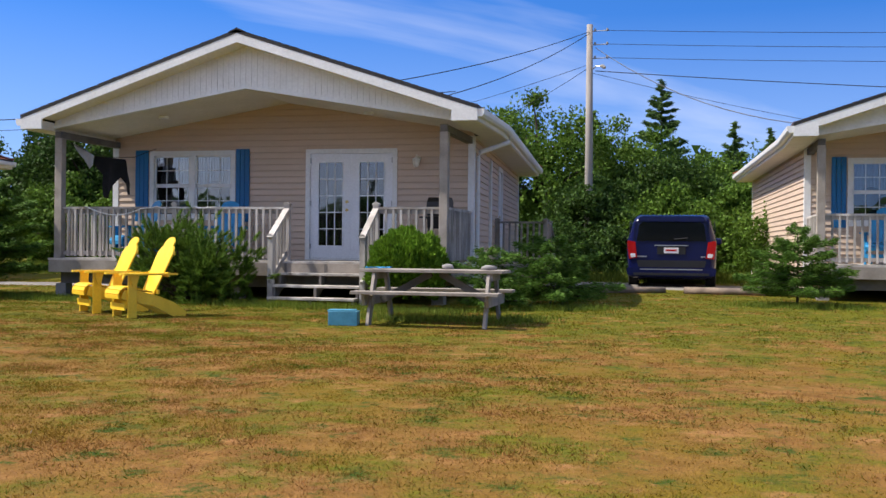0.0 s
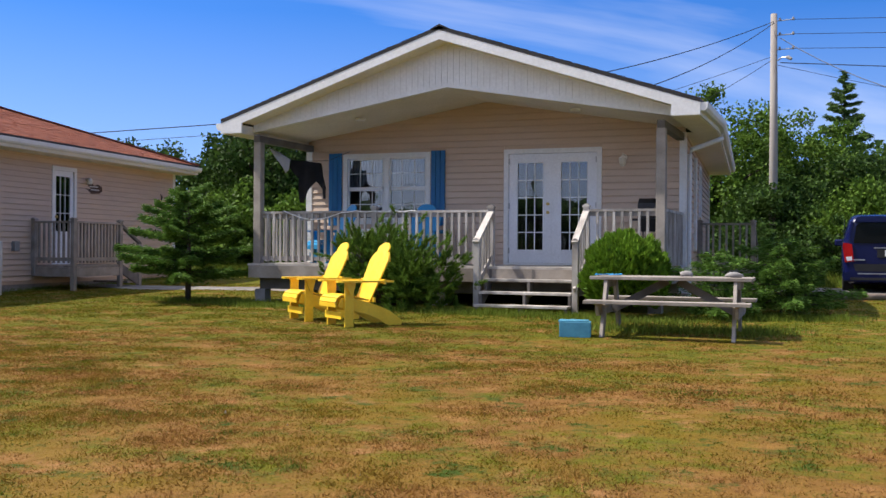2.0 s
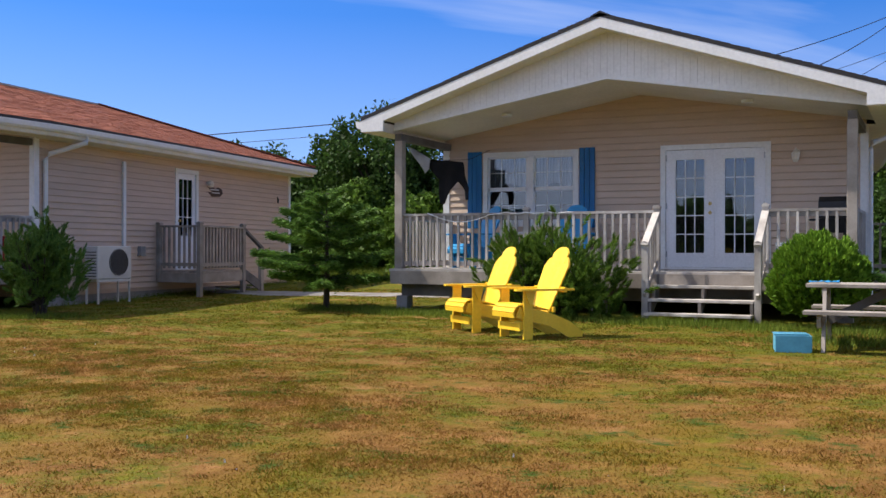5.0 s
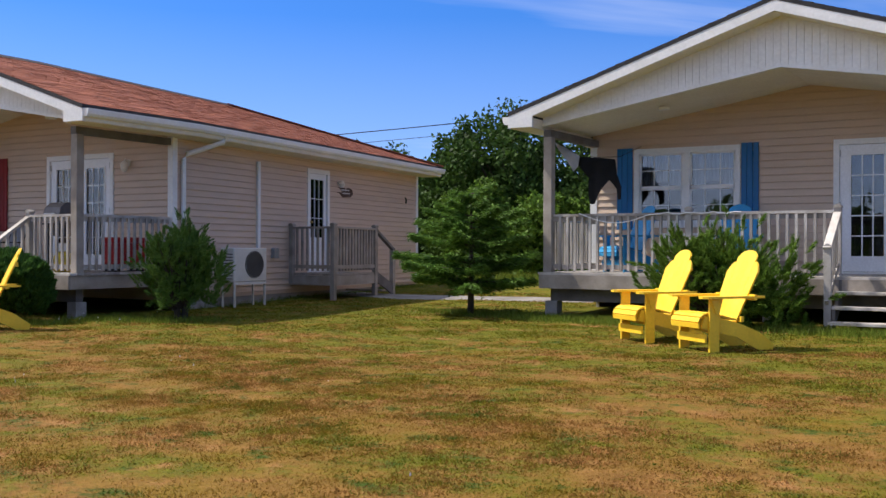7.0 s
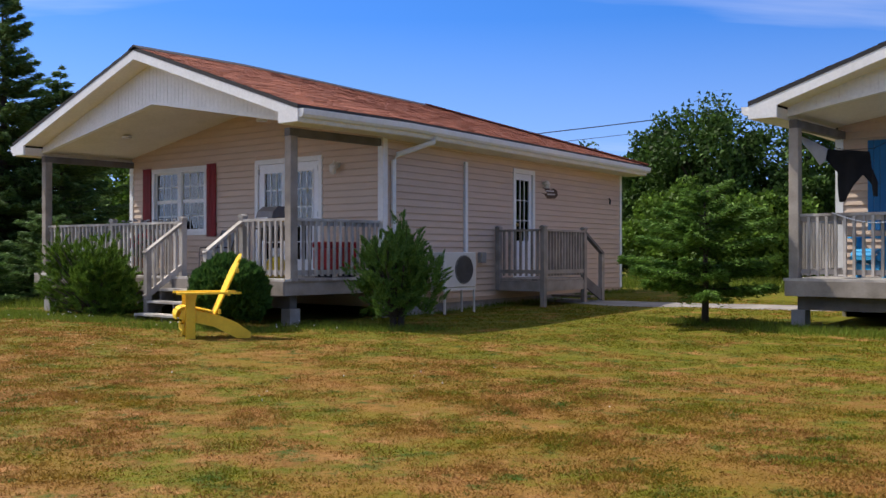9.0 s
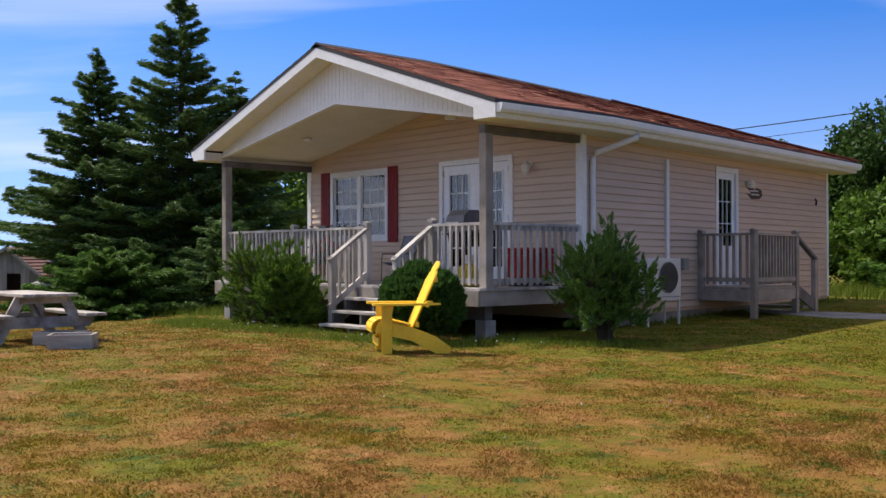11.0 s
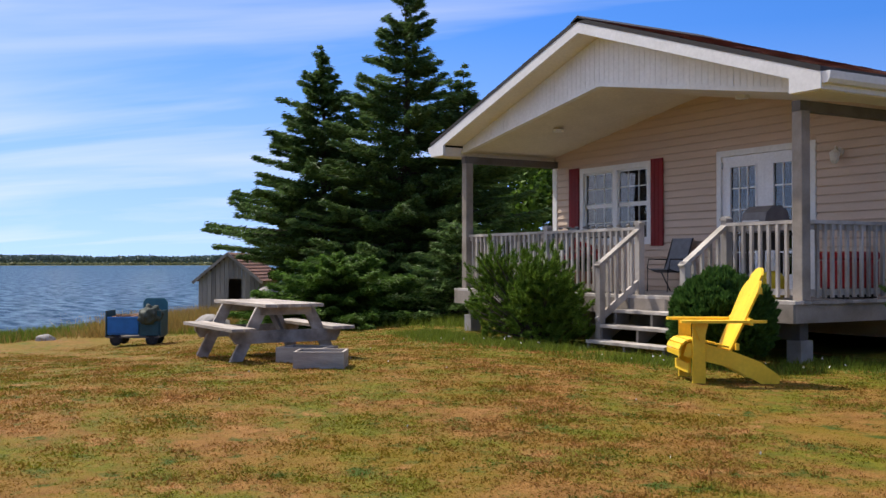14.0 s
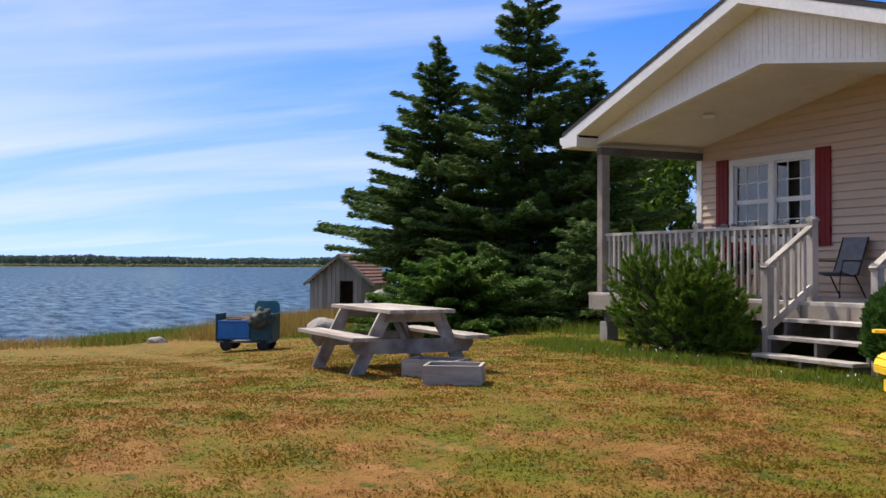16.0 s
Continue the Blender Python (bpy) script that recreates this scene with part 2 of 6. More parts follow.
# ---- mesh helpers ----
def box(bm, x0, x1, y0, y1, z0, z1, m=None, bevel=0.0):
    v = [bm.verts.new((x, y, z)) for x in (x0, x1) for y in (y0, y1) for z in (z0, z1)]
    f = [bm.faces.new([v[i] for i in q]) for q in ((0, 1, 3, 2), (4, 6, 7, 5), (0, 4, 5, 1), (2, 3, 7, 6), (0, 2, 6, 4), (1, 5, 7, 3))]
    if bevel:
        edges = {e for q in f for e in q.edges}
        r = bmesh.ops.bevel(bm, geom=list(edges), offset=bevel, segments=1, affect="EDGES")
        v = list({w for q in r["faces"] for w in q.verts} | {w for w in v if w.is_valid})
    if m is not None:
        bmesh.ops.transform(bm, matrix=m, verts=v)
    return v


def prism(bm, pts, axis, a, b):
    """A polygon (u, w) pushed from a to b along an axis: 'y' takes (x, z), 'x' takes (y, z), 'z' takes (x, y)."""
    put = {"y": lambda u, w, d: (u, d, w), "x": lambda u, w, d: (d, u, w), "z": lambda u, w, d: (u, w, d)}[axis]
    lo, hi = [bm.verts.new(put(u, w, a)) for u, w in pts], [bm.verts.new(put(u, w, b)) for u, w in pts]
    n = len(pts)
    bm.faces.new(lo), bm.faces.new(hi[::-1])
    for i in range(n):
        bm.faces.new((lo[i], hi[i], hi[(i + 1) % n], lo[(i + 1) % n]))
    bmesh.ops.recalc_face_normals(bm, faces=bm.faces)
    return lo + hi


def beam(bm, p, q, w, h, up=(0, 0, 1)):
    """A squared timber from p to q."""
    p, q = Vector(p), Vector(q)
    d = (q - p).normalized()
    s = d.cross(Vector(up)).normalized()
    u = s.cross(d)
    v = [bm.verts.new(e + s * a * w / 2 + u * b * h / 2) for e in (p, q) for a, b in ((-1, -1), (1, -1), (1, 1), (-1, 1))]
    for f in ((3, 2, 1, 0), (4, 5, 6, 7), (0, 1, 5, 4), (1, 2, 6, 5), (2, 3, 7, 6), (3, 0, 4, 7)):
        bm.faces.new([v[i] for i in f])
    return v


def tube(bm, pts, radii, n=8, cap=True):
    pts = [Vector(p) for p in pts]
    rings = []
    for i, p in enumerate(pts):
        d = (pts[min(i + 1, len(pts) - 1)] - pts[max(i - 1, 0)]).normalized()
        s = d.cross(Vector((0.31, 0.95, 0.02) if abs(d.z) > 0.8 else (0, 0, 1))).normalized()
        u = s.cross(d)
        r = radii[i] if isinstance(radii, (list, tuple)) else radii
        rings.append([bm.verts.new(p + (s * math.cos(6.2832 * k / n) + u * math.sin(6.2832 * k / n)) * r) for k in range(n)])
    for a, b in zip(rings, rings[1:]):
        for k in range(n):
            bm.faces.new((a[k], b[k], b[(k + 1) % n], a[(k + 1) % n]))
    if cap:
        bm.faces.new(rings[0]), bm.faces.new(rings[-1][::-1])


SKEW = [0.0]


def finish(name, bm, material, smooth=False):
    if SKEW[0]:
        bmesh.ops.bisect_plane(bm, geom=bm.verts[:] + bm.edges[:] + bm.faces[:], plane_co=(0, 0.001, 0), plane_no=(0, 1, 0))
        for v in bm.verts:
            v.co.x -= SKEW[0] * max(0.0, v.co.y)
    me = bpy.data.meshes.new(name)
    bmesh.ops.recalc_face_normals(bm, faces=bm.faces)
    bm.to_mesh(me)
    bm.free()
    me.materials.append(material)
    if smooth:
        me.shade_smooth()
    return me


def part(name, bm, material, parent=None, label="", smooth=False):
    ob = new(name, finish(name, bm, material, smooth))
    ob.parent = parent
    return tagged(ob, label)


def thing(name, label, category, at=None, group="", kind=""):
    ob = new(name)
    ob.empty_display_size = 0.2
    if at is not None:
        ob.matrix_world = at
    return tagged(ob, label, category, group, kind)


def numpy_mesh(name, verts, faces, material):
    """verts (n, 3), faces (m, 3 or 4) arrays."""
    me = bpy.data.meshes.new(name)
    k = faces.shape[1]
    me.vertices.add(len(verts)), me.loops.add(faces.size), me.polygons.add(len(faces))
    me.vertices.foreach_set("co", np.ascontiguousarray(verts, dtype=np.float32).ravel())
    me.loops.foreach_set("vertex_index", np.ascontiguousarray(faces, dtype=np.int32).ravel())
    me.polygons.foreach_set("loop_start", np.arange(0, faces.size, k, dtype=np.int32))
    me.polygons.foreach_set("loop_total", np.full(len(faces), k, dtype=np.int32))
    me.update(calc_edges=True)
    me.materials.append(material)
    return me


# ---- ground, water, far shore ----
def shore_x(y):
    return -32.2 - np.clip(np.asarray(y, dtype=float) + 12.0, 0, 60) * 0.95


def ground_z(x, y):
    x, y = np.asarray(x, dtype=float), np.asarray(y, dtype=float)
    d = x - shore_x(y)
    s = np.clip(1 - d / 22.0, 0, 1)
    z = -0.92 * s * s * (3 - 2 * s)
    z = np.where(d < 0, np.maximum(-0.92 + d * 0.22, -2.5), z)
    z = z + 0.015 * np.clip(y + 7, 0, 13) * np.clip((d - 4) / 14, 0, 1)
    z = z + 0.09 * np.exp(-((x + 12.5) ** 2 + (y + 11) ** 2) / 14.0)
    z = z + 0.018 * np.sin(x * 0.9 + 1.3 * np.sin(y * 0.6)) * np.sin(y * 0.8 + 0.5)
    far = np.clip((-x - 1480) / 30, 0, 1)
    return z * (1 - far) + far * 1.2


def gz(x, y):
    return float(ground_z(x, y))


xs = np.concatenate(([-4500, -2600, -1900, -1700, -1540, -1510, -1480, -1300, -900, -500, -250, -140, -90], np.arange(-70, 34, 0.8), [40, 60, 100, 200, 500, 1200, 3000]))
ys = np.concatenate(([-3000, -1200, -500, -200, -100, -60, -42], np.arange(-34, 40, 0.8), [46, 60, 100, 200, 500, 1200, 3000]))
gx, gy = np.meshgrid(xs, ys)
gv = np.stack((gx.ravel(), gy.ravel(), ground_z(gx, gy).ravel()), 1)
idx = np.arange(gx.size).reshape(gx.shape)
gf = np.stack((idx[:-1, :-1], idx[:-1, 1:], idx[1:, 1:], idx[1:, :-1]), -1).reshape(-1, 4)
ground = new("ground", numpy_mesh("ground", gv, gf, LAWN))
ground.data.shade_smooth()
tagged(ground, "dry orange-tan lawn with green patches sloping to the bay", "lawn", kind="structure")

WATER = bpy.data.materials.new("bay_water")
WATER.use_nodes = True
n, l = WATER.node_tree.nodes, WATER.node_tree.links
p = n["Principled BSDF"]
p.inputs["Base Color"].default_value = (0.03, 0.085, 0.16, 1)
p.inputs["Specular IOR Level"].default_value = 0.22
p.inputs["Roughness"].default_value, p.inputs["IOR"].default_value = 0.22, 1.33
geo = n.new("ShaderNodeNewGeometry")
mp = n.new("ShaderNodeMapping")
mp.inputs["Scale"].default_value = (0.6, 1.0, 1)
l.new(geo.outputs["Position"], mp.inputs[0])
wa = n.new("ShaderNodeTexNoise")
wa.inputs["Scale"].default_value, wa.inputs["Detail"].default_value = 0.9, 8
wa.inputs["Roughness"].default_value = 0.62
l.new(mp.outputs[0], wa.inputs["Vector"])
bp = n.new("ShaderNodeBump")
bp.inputs["Strength"].default_value, bp.inputs["Distance"].default_value = 1.0, 0.55
l.new(wa.outputs[0], bp.inputs["Height"]), l.new(bp.outputs[0], p.inputs["Normal"])
# dark wave troughs and pale sky glints are painted into the base colour
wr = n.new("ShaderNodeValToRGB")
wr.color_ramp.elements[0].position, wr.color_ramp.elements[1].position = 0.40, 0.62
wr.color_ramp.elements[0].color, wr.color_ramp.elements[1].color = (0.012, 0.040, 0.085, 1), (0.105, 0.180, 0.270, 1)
mp2 = n.new("ShaderNodeMapping")
mp2.inputs["Scale"].default_value = (0.42, 1.25, 1)
l.new(geo.outputs["Position"], mp2.inputs[0])
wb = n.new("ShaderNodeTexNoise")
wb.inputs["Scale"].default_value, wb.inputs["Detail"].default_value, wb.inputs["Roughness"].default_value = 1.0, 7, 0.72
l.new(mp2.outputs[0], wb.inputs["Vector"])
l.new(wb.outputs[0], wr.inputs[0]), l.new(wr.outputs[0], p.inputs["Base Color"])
p.inputs["Specular IOR Level"].default_value = 0.0
wgl, wms = n.new("ShaderNodeBsdfGlossy"), n.new("ShaderNodeMixShader")
wgl.inputs["Roughness"].default_value, wms.inputs[0].default_value = 0.08, 0.06
l.new(bp.outputs[0], wgl.inputs["Normal"])
l.new(p.outputs[0], wms.inputs[1]), l.new(wgl.outputs[0], wms.inputs[2]), l.new(wms.outputs[0], n["Material Output"].inputs[0])
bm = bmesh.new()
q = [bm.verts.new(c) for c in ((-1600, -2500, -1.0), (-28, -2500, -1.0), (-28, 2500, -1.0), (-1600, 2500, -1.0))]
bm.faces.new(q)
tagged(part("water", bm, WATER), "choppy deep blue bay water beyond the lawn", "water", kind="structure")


# ---- cottages ----
XL, XR, XC = -4.0, 3.2, -0.35      # wall ends and ridge, from the left door post
DECK, EAVE, SLOPE, DEEP = 0.75, 3.25, 0.328, 9.73
FRONT = -2.345
OVL, OVR = -4.445, 3.755


def roof_z(x):
    return EAVE + SLOPE * (4.1 - abs(x - XC))


def lap_boards(parent, material, u0, u1, z0, ztop, holes, place, step=0.115, thick=0.016, limit=None):
    """Lapped siding boards with gaps at openings; place(bm, u0, u1, z0, z1) builds one board."""
    z = z0
    while z < ztop - 0.02:
        z1 = min(z + step, ztop)
        a, b = (u0, u1) if limit is None else limit(z1)
        if b - a > 0.1:
            spans = [(a, b)]
            for h0, h1, hz0, hz1 in holes:
                if h1 > h0 and z1 > hz0 + 0.01 and z < hz1 - 0.01:
                    spans = [s for s0, s1 in spans for s in ((s0, min(s1, h0)), (max(s0, h1), s1)) if s[1] - s[0] > 0.03]
            for s0, s1 in spans:
                bm = bmesh.new()
                place(bm, s0, s1, z, z1)
                part("siding_board", bm, material, parent)
        z += step


def cottage(at, shutters, shutter_label, label, side_door, skew, sides=("left", "right")):
    SKEW[0] = skew
    h = thing("cottage", label, "house", at, "row of cottages")
    door, win = (0.0, 1.78, DECK, 2.815), (-3.23, -1.43, 1.48, 2.815)
    sd = (4.33, 5.24, DECK - 0.1, 2.815)
    # front wall sheathing round the openings
    bm = bmesh.new()
    ceil = lambda x: roof_z(x) - 0.12
    for x0, x1, z0, z1 in ((XL, win[0], 0.25, 3.0), (win[0], win[1], 0.25, win[2]), (win[0], win[1], win[3], 3.0), (win[1], door[0], 0.25, 3.0),
                           (door[0], door[1], 0.25, DECK), (door[0], door[1], door[3], 3.0), (door[1], XR, 0.25, 3.0)):
        box(bm, x0, x1, 0.0, 0.12, z0, z1)
        part("wall_section", bm, SIDING, h)
        bm = bmesh.new()
    prism(bm, [(XL, 3.0), (XR, 3.0), (XR, ceil(XR)), (XC, ceil(XC)), (XL, ceil(XL))], "y", 0.0, 0.12)
    wall = part("front_wall", bm, SIDING, h)

    def lap(bm, s0, s1, z0, z1):
        prism(bm, [(0.0, z0 + 0.014), (-0.024, z0 + 0.014), (-0.026, z0 + 0.022), (-0.009, z1), (0.0, z1)], "x", s0, s1)

    def limit(z):
        half = (ceil(XC) - z) / SLOPE
        return max(XL + 0.09, XC - half), min(XR - 0.09, XC + half)
    lap_boards(wall, SIDING, XL, XR, 0.45, 3.66, (door, win), lap, limit=limit)
    # side walls
    for side in sides:
        x, o = (XR, 1) if side == "right" else (XL, -1)
        bm = bmesh.new()
        cut = sd if (side == "right" and side_door) else (4.8, 4.8, 1.4, 1.4)
        for y0, y1, z0, z1 in ((0.12, cut[0], 0.25, 3.05), (cut[0], cut[1], 0.25, cut[2]), (cut[0], cut[1], cut[3], 3.05), (cut[1], DEEP, 0.25, 3.05)):
            if y1 <= y0:
                continue
            box(bm, min(x, x - o * 0.12), max(x, x - o * 0.12), y0, y1, z0, z1)
        sw = part("side_wall", bm, SIDING, h)

        def lap_side(bm, s0, s1, z0, z1):
            prism(bm, [(x, z0 + 0.014), (x + o * 0.024, z0 + 0.014), (x + o * 0.026, z0 + 0.022), (x + o * 0.009, z1), (x, z1)], "y", s0, s1)
        lap_boards(sw, SIDING, 0.09, DEEP - 0.09, 0.3, 3.04, (cut,), lap_side)
        bm = bmesh.new()
        if side == "right" and side_door:
            y0, y1, z0, z1 = cut
            for a in ((y0, y0 + 0.09, z0, z1), (y1 - 0.09, y1, z0, z1), (y0 + 0.09, y1 - 0.09, z1 - 0.09, z1)):
                box(bm, x - 0.1, x + 0.035, *a)
            sdoor = part("side_door", bm, WHITE, h)
            bm = bmesh.new()
            gy0, gy1, gz0, gz1 = y0 + 0.19, y1 - 0.19, 1.38, 2.6
            for a in ((y0 + 0.09, gy0, z0, z1 - 0.09), (gy1, y1 - 0.09, z0, z1 - 0.09), (gy0, gy1, z0, gz0), (gy0, gy1, gz1, z1 - 0.09)):
                box(bm, x - 0.06, x - 0.015, *a)
            for k in range(1, 3):
                box(bm, x - 0.045, x - 0.020, gy0 + (gy1 - gy0) * k / 3 - 0.008, gy0 + (gy1 - gy0) * k / 3 + 0.008, gz0, gz1)
                box(bm, x - 0.045, x - 0.020, gy0, gy1, gz0 + (gz1 - gz0) * k / 3 - 0.008, gz0 + (gz1 - gz0) * k / 3 + 0.008)
            part("door_leaf", bm, DOORWHITE, sdoor)
            bm = bmesh.new()
            box(bm, x - 0.036, x - 0.030, gy0, gy1, gz0, gz1)
            part("pane", bm, GLASS, sdoor).visible_shadow = False
            bm = bmesh.new()
            rows = []
            for i in range(25):
                yy = gy0 - 0.02 + (gy1 - gy0 + 0.04) * i / 24
                drop = 0.45 + 0.45 * abs(2 * i / 24 - 1) ** 1.3
                rows.append([bm.verts.new((x - 0.075 + 0.008 * math.sin(i * 1.7), yy, gz1 + 0.03 - drop * q)) for q in (0, 0.5, 1)])
            for r0, r1 in zip(rows, rows[1:]):
                for q in range(2):
                    bm.faces.new((r0[q], r1[q], r1[q + 1], r0[q + 1]))
            part("curtain", bm, LACE, sdoor, "white lace curtain")
            bm = bmesh.new()
            tube(bm, [(x - 0.02, y0 + 0.16, 1.7), (x + 0.05, y0 + 0.16, 1.7)], 0.028)
            part("door_knob", bm, BRASS, sdoor)
        # foundation skirt
        bm = bmesh.new()
        box(bm, min(x - o * 0.10, x - o * 0.04), max(x - o * 0.10, x - o * 0.04), 0.1, DEEP - 0.05, -0.3, 0.3)
        part("foundation", bm, CONCRETE, h)
    bm = bmesh.new()
    box(bm, XL + 0.12, XR - 0.12, DEEP - 0.12, DEEP, 0.0, 3.05)
    part("back_wall", bm, SIDING, h)
    bm = bmesh.new()
    box(bm, XL + 0.12, XR - 0.12, 0.12, DEEP - 0.12, 0.5, DECK - 0.02)
    part("inner_floor", bm, DARKROOM, h)
    bm = bmesh.new()
    box(bm, XL + 0.12, XR - 0.12, 0.12, DEEP - 0.12, 3.0, 3.06)
    part("inner_ceiling", bm, DARKROOM, h)
    bm = bmesh.new()
    box(bm, XL + 0.12, XR - 0.12, 3.6, 3.7, DECK, 3.0)
    part("partition", bm, DARKROOM, h)
    # corner boards
    for x, o in ((XL, -1), (XR, 1)):
        for y in (0.0, DEEP):
            e = -1 if y == 0 else 1
            bm = bmesh.new()
            box(bm, min(x - o * 0.09, x + o * 0.03), max(x - o * 0.09, x + o * 0.03), min(y, y + e * 0.03), max(y, y + e * 0.03), 0.3, 3.02)
            box(bm, min(x + o * 0.03, x), max(x + o * 0.03, x), min(y - e * 0.09, y), max(y - e * 0.09, y), 0.3, 3.02)
            part("corner_board", bm, WHITE, h)
    # roof slab, hipped at the back
    BACK = DEEP + 0.42
    yr = BACK - 4.1
    top = EAVE + SLOPE * 4.1
    bm = bmesh.new()

    def sheet(dz, inset):
        f, b, xl, xr = FRONT + inset, BACK - inset, OVL + inset, OVR - inset
        return [bm.verts.new(c) for c in ((xl, f, EAVE + dz), (XC, f, top + dz), (xr, f, EAVE + dz), (xr, b, EAVE + dz), (XC, yr, top + dz), (xl, b, EAVE + dz))]
    a, b = sheet(0, 0), sheet(-0.06, 0)
    for q in (a, b):
        bm.faces.new((q[0], q[1], q[4], q[5])), bm.faces.new((q[1], q[2], q[3], q[4])), bm.faces.new((q[5], q[4], q[3]))
    for i, j in ((0, 1), (1, 2), (2, 3), (3, 5), (5, 0)):
        bm.faces.new((a[i], a[j], b[j], b[i]))
    roof = part("roof", bm, ROOFEDGE, h)
    # shingle tabs, course over course
    rng = np.random.default_rng(5)
    vs, fs = [], []
    course, tab = 0.145, 0.31
    length = 4.1 * math.hypot(1, SLOPE)
    ux, uz = 1 / math.hypot(1, SLOPE), SLOPE / math.hypot(1, SLOPE)
    for side in (-1, 1):
        rows = int(length / course)
        for r in range(rows):
            s0, s1 = r * course, min(r * course + course * 1.25, length)
            lim = BACK - 0.02 - s0 * ux
            y = FRONT + 0.01 - rng.uniform(0, tab)
            while y < lim:
                y0, y1 = max(y, FRONT + 0.005), min(y + tab - 0.012, lim)
                y += tab
                if y1 - y0 < 0.05:
                    continue
                t = rng.uniform(0.007, 0.015)
                k = len(vs)
                for s, lift in ((s0, t), (s1, 0.003)):
                    for yy in (y0, y1):
                        x = XC + side * (4.1 - s * ux)
                        vs.append((x, yy, EAVE + s * uz + lift))
                for yy in (y0, y1):
                    vs.append((XC + side * (4.1 - s0 * ux), yy, EAVE + s0 * uz))
                fs.append((k, k + 1, k + 3, k + 2)), fs.append((k, k + 1, k + 5, k + 4))
    for r in range(int(length / course)):          # hip at the back
        s0, s1 = r * course, min(r * course + course * 1.25, length)
        w = 4.1 - s0 * ux
        x = -w
        while x < w:
            x0, x1 = x, min(x + tab - 0.012, w)
            x += tab
            k = len(vs)
            vs += [(XC + x0, BACK - s0 * ux, EAVE + s0 * uz + 0.01), (XC + x1, BACK - s0 * ux, EAVE + s0 * uz + 0.01),
                   (XC + x0, BACK - s1 * ux, EAVE + s1 * uz + 0.003), (XC + x1, BACK - s1 * ux, EAVE + s1 * uz + 0.003)]
            fs.append((k, k + 1, k + 3, k + 2))
    vs = np.array(vs)
    vs[:, 0] -= SKEW[0] * np.maximum(0, vs[:, 1])
    ob = new("shingles", numpy_mesh("shingles", vs, np.array(fs), ROOF))
    ob.parent = roof
    tagged(ob, "brown asphalt shingle tabs", kind="stuff")
    # ridge vent caps
    bm = bmesh.new()
    prism(bm, [(XC - 0.15, top - 0.035), (XC, top + 0.035), (XC + 0.15, top - 0.035), (XC + 0.15, top - 0.055), (XC - 0.15, top - 0.055)], "y", FRONT, yr)
    part("ridge_cap", bm, ROOFEDGE, roof)
    for xe in (OVL, OVR):
        bm = bmesh.new()
        beam(bm, (XC, yr - 0.05, top + 0.012), (xe, BACK, EAVE + 0.012), 0.30, 0.03)
        part("hip_cap", bm, ROOF, roof)
    # rake boards and boxed eave ends
    for side, xe in ((-1, OVL), (1, OVR)):
        bm = bmesh.new()
        prism(bm, [(xe, EAVE - 0.055), (XC, top - 0.055), (XC, top - 0.21), (xe - side * 0.42, roof_z(xe - side * 0.42) - 0.21), (xe - side * 0.42, EAVE - 0.24), (xe, EAVE - 0.24)], "y", FRONT + 0.004, FRONT + 0.045)
        part("rake_board", bm, WHITE, h)
        bm = bmesh.new()
        box(bm, min(xe, xe - side * 0.03), max(xe, xe - side * 0.03), FRONT + 0.05, BACK - 0.03, EAVE - 0.24, EAVE - 0.065)
        part("fascia", bm, WHITE, h)
        bm = bmesh.new()
        x0 = xe - side * 0.03
        x1 = (XL if side < 0 else XR)
        box(bm, min(x0, x1), max(x0, x1), 0.0, BACK - 0.05, EAVE - 0.25, EAVE - 0.232)
        part("soffit", bm, SOFFIT, h, "cream vented soffit")
        bm = bmesh.new()
        # porch part: level eave, then up along the slope to the ridge
        prism(bm, [(xe - side * 0.03, EAVE - 0.25), (xe - side * 0.42, EAVE - 0.25), (xe - side * 0.42, EAVE - 0.232), (xe - side * 0.03, EAVE - 0.232)], "y", FRONT + 0.05, 0.0)
        xi = xe - side * 0.42
        box(bm, min(xi, xi + side * 0.02), max(xi, xi + side * 0.02), FRONT + 0.05, -0.004, EAVE - 0.231, EAVE - 0.10)
        part("eave_return", bm, SOFFIT, h)
        bm = bmesh.new()
        prism(bm, [(xe - side * 0.42, EAVE - 0.18), (XC, 3.69), (XC, 3.71), (xe - side * 0.42, EAVE - 0.16)], "y", FRONT + 0.40, -0.002)
        part("porch_ceiling", bm, SOFFIT, h, "cream sloping porch ceiling")
        bm = bmesh.new()
        # sloping soffit under the overhang of the gable
        prism(bm, [(xe - side * 0.42, roof_z(xe - side * 0.42) - 0.205), (XC, top - 0.205), (XC, top - 0.185), (xe - side * 0.42, roof_z(xe - side * 0.42) - 0.185)], "y", FRONT + 0.05, FRONT + 0.40)
        part("gable_soffit", bm, SOFFIT, h)
        # gutter with lip and outlet pipe
        bm = bmesh.new()
        prism(bm, [(xe, EAVE - 0.06), (xe + side * 0.11, EAVE - 0.06), (xe + side * 0.11, EAVE - 0.075), (xe + side * 0.10, EAVE - 0.14), (xe + side * 0.07, EAVE - 0.18), (xe, EAVE - 0.18)], "y", FRONT + 0.02, BACK)
        part("gutter", bm, WHITE, h)
        if side > 0:
            bm = bmesh.new()
            tube(bm, [(xe + 0.04, 0.75, EAVE - 0.16), (xe + 0.03, 0.72, EAVE - 0.28), (XR + 0.09, 0.28, EAVE - 0.5), (XR + 0.06, 0.22, EAVE - 0.6), (XR + 0.06, 0.22, 0.3), (XR + 0.14, 0.12, 0.16)], 0.045, 8)
            part("downspout", bm, WHITE, h)
    # gable infill of narrow upright panels
    gab = bmesh.new()
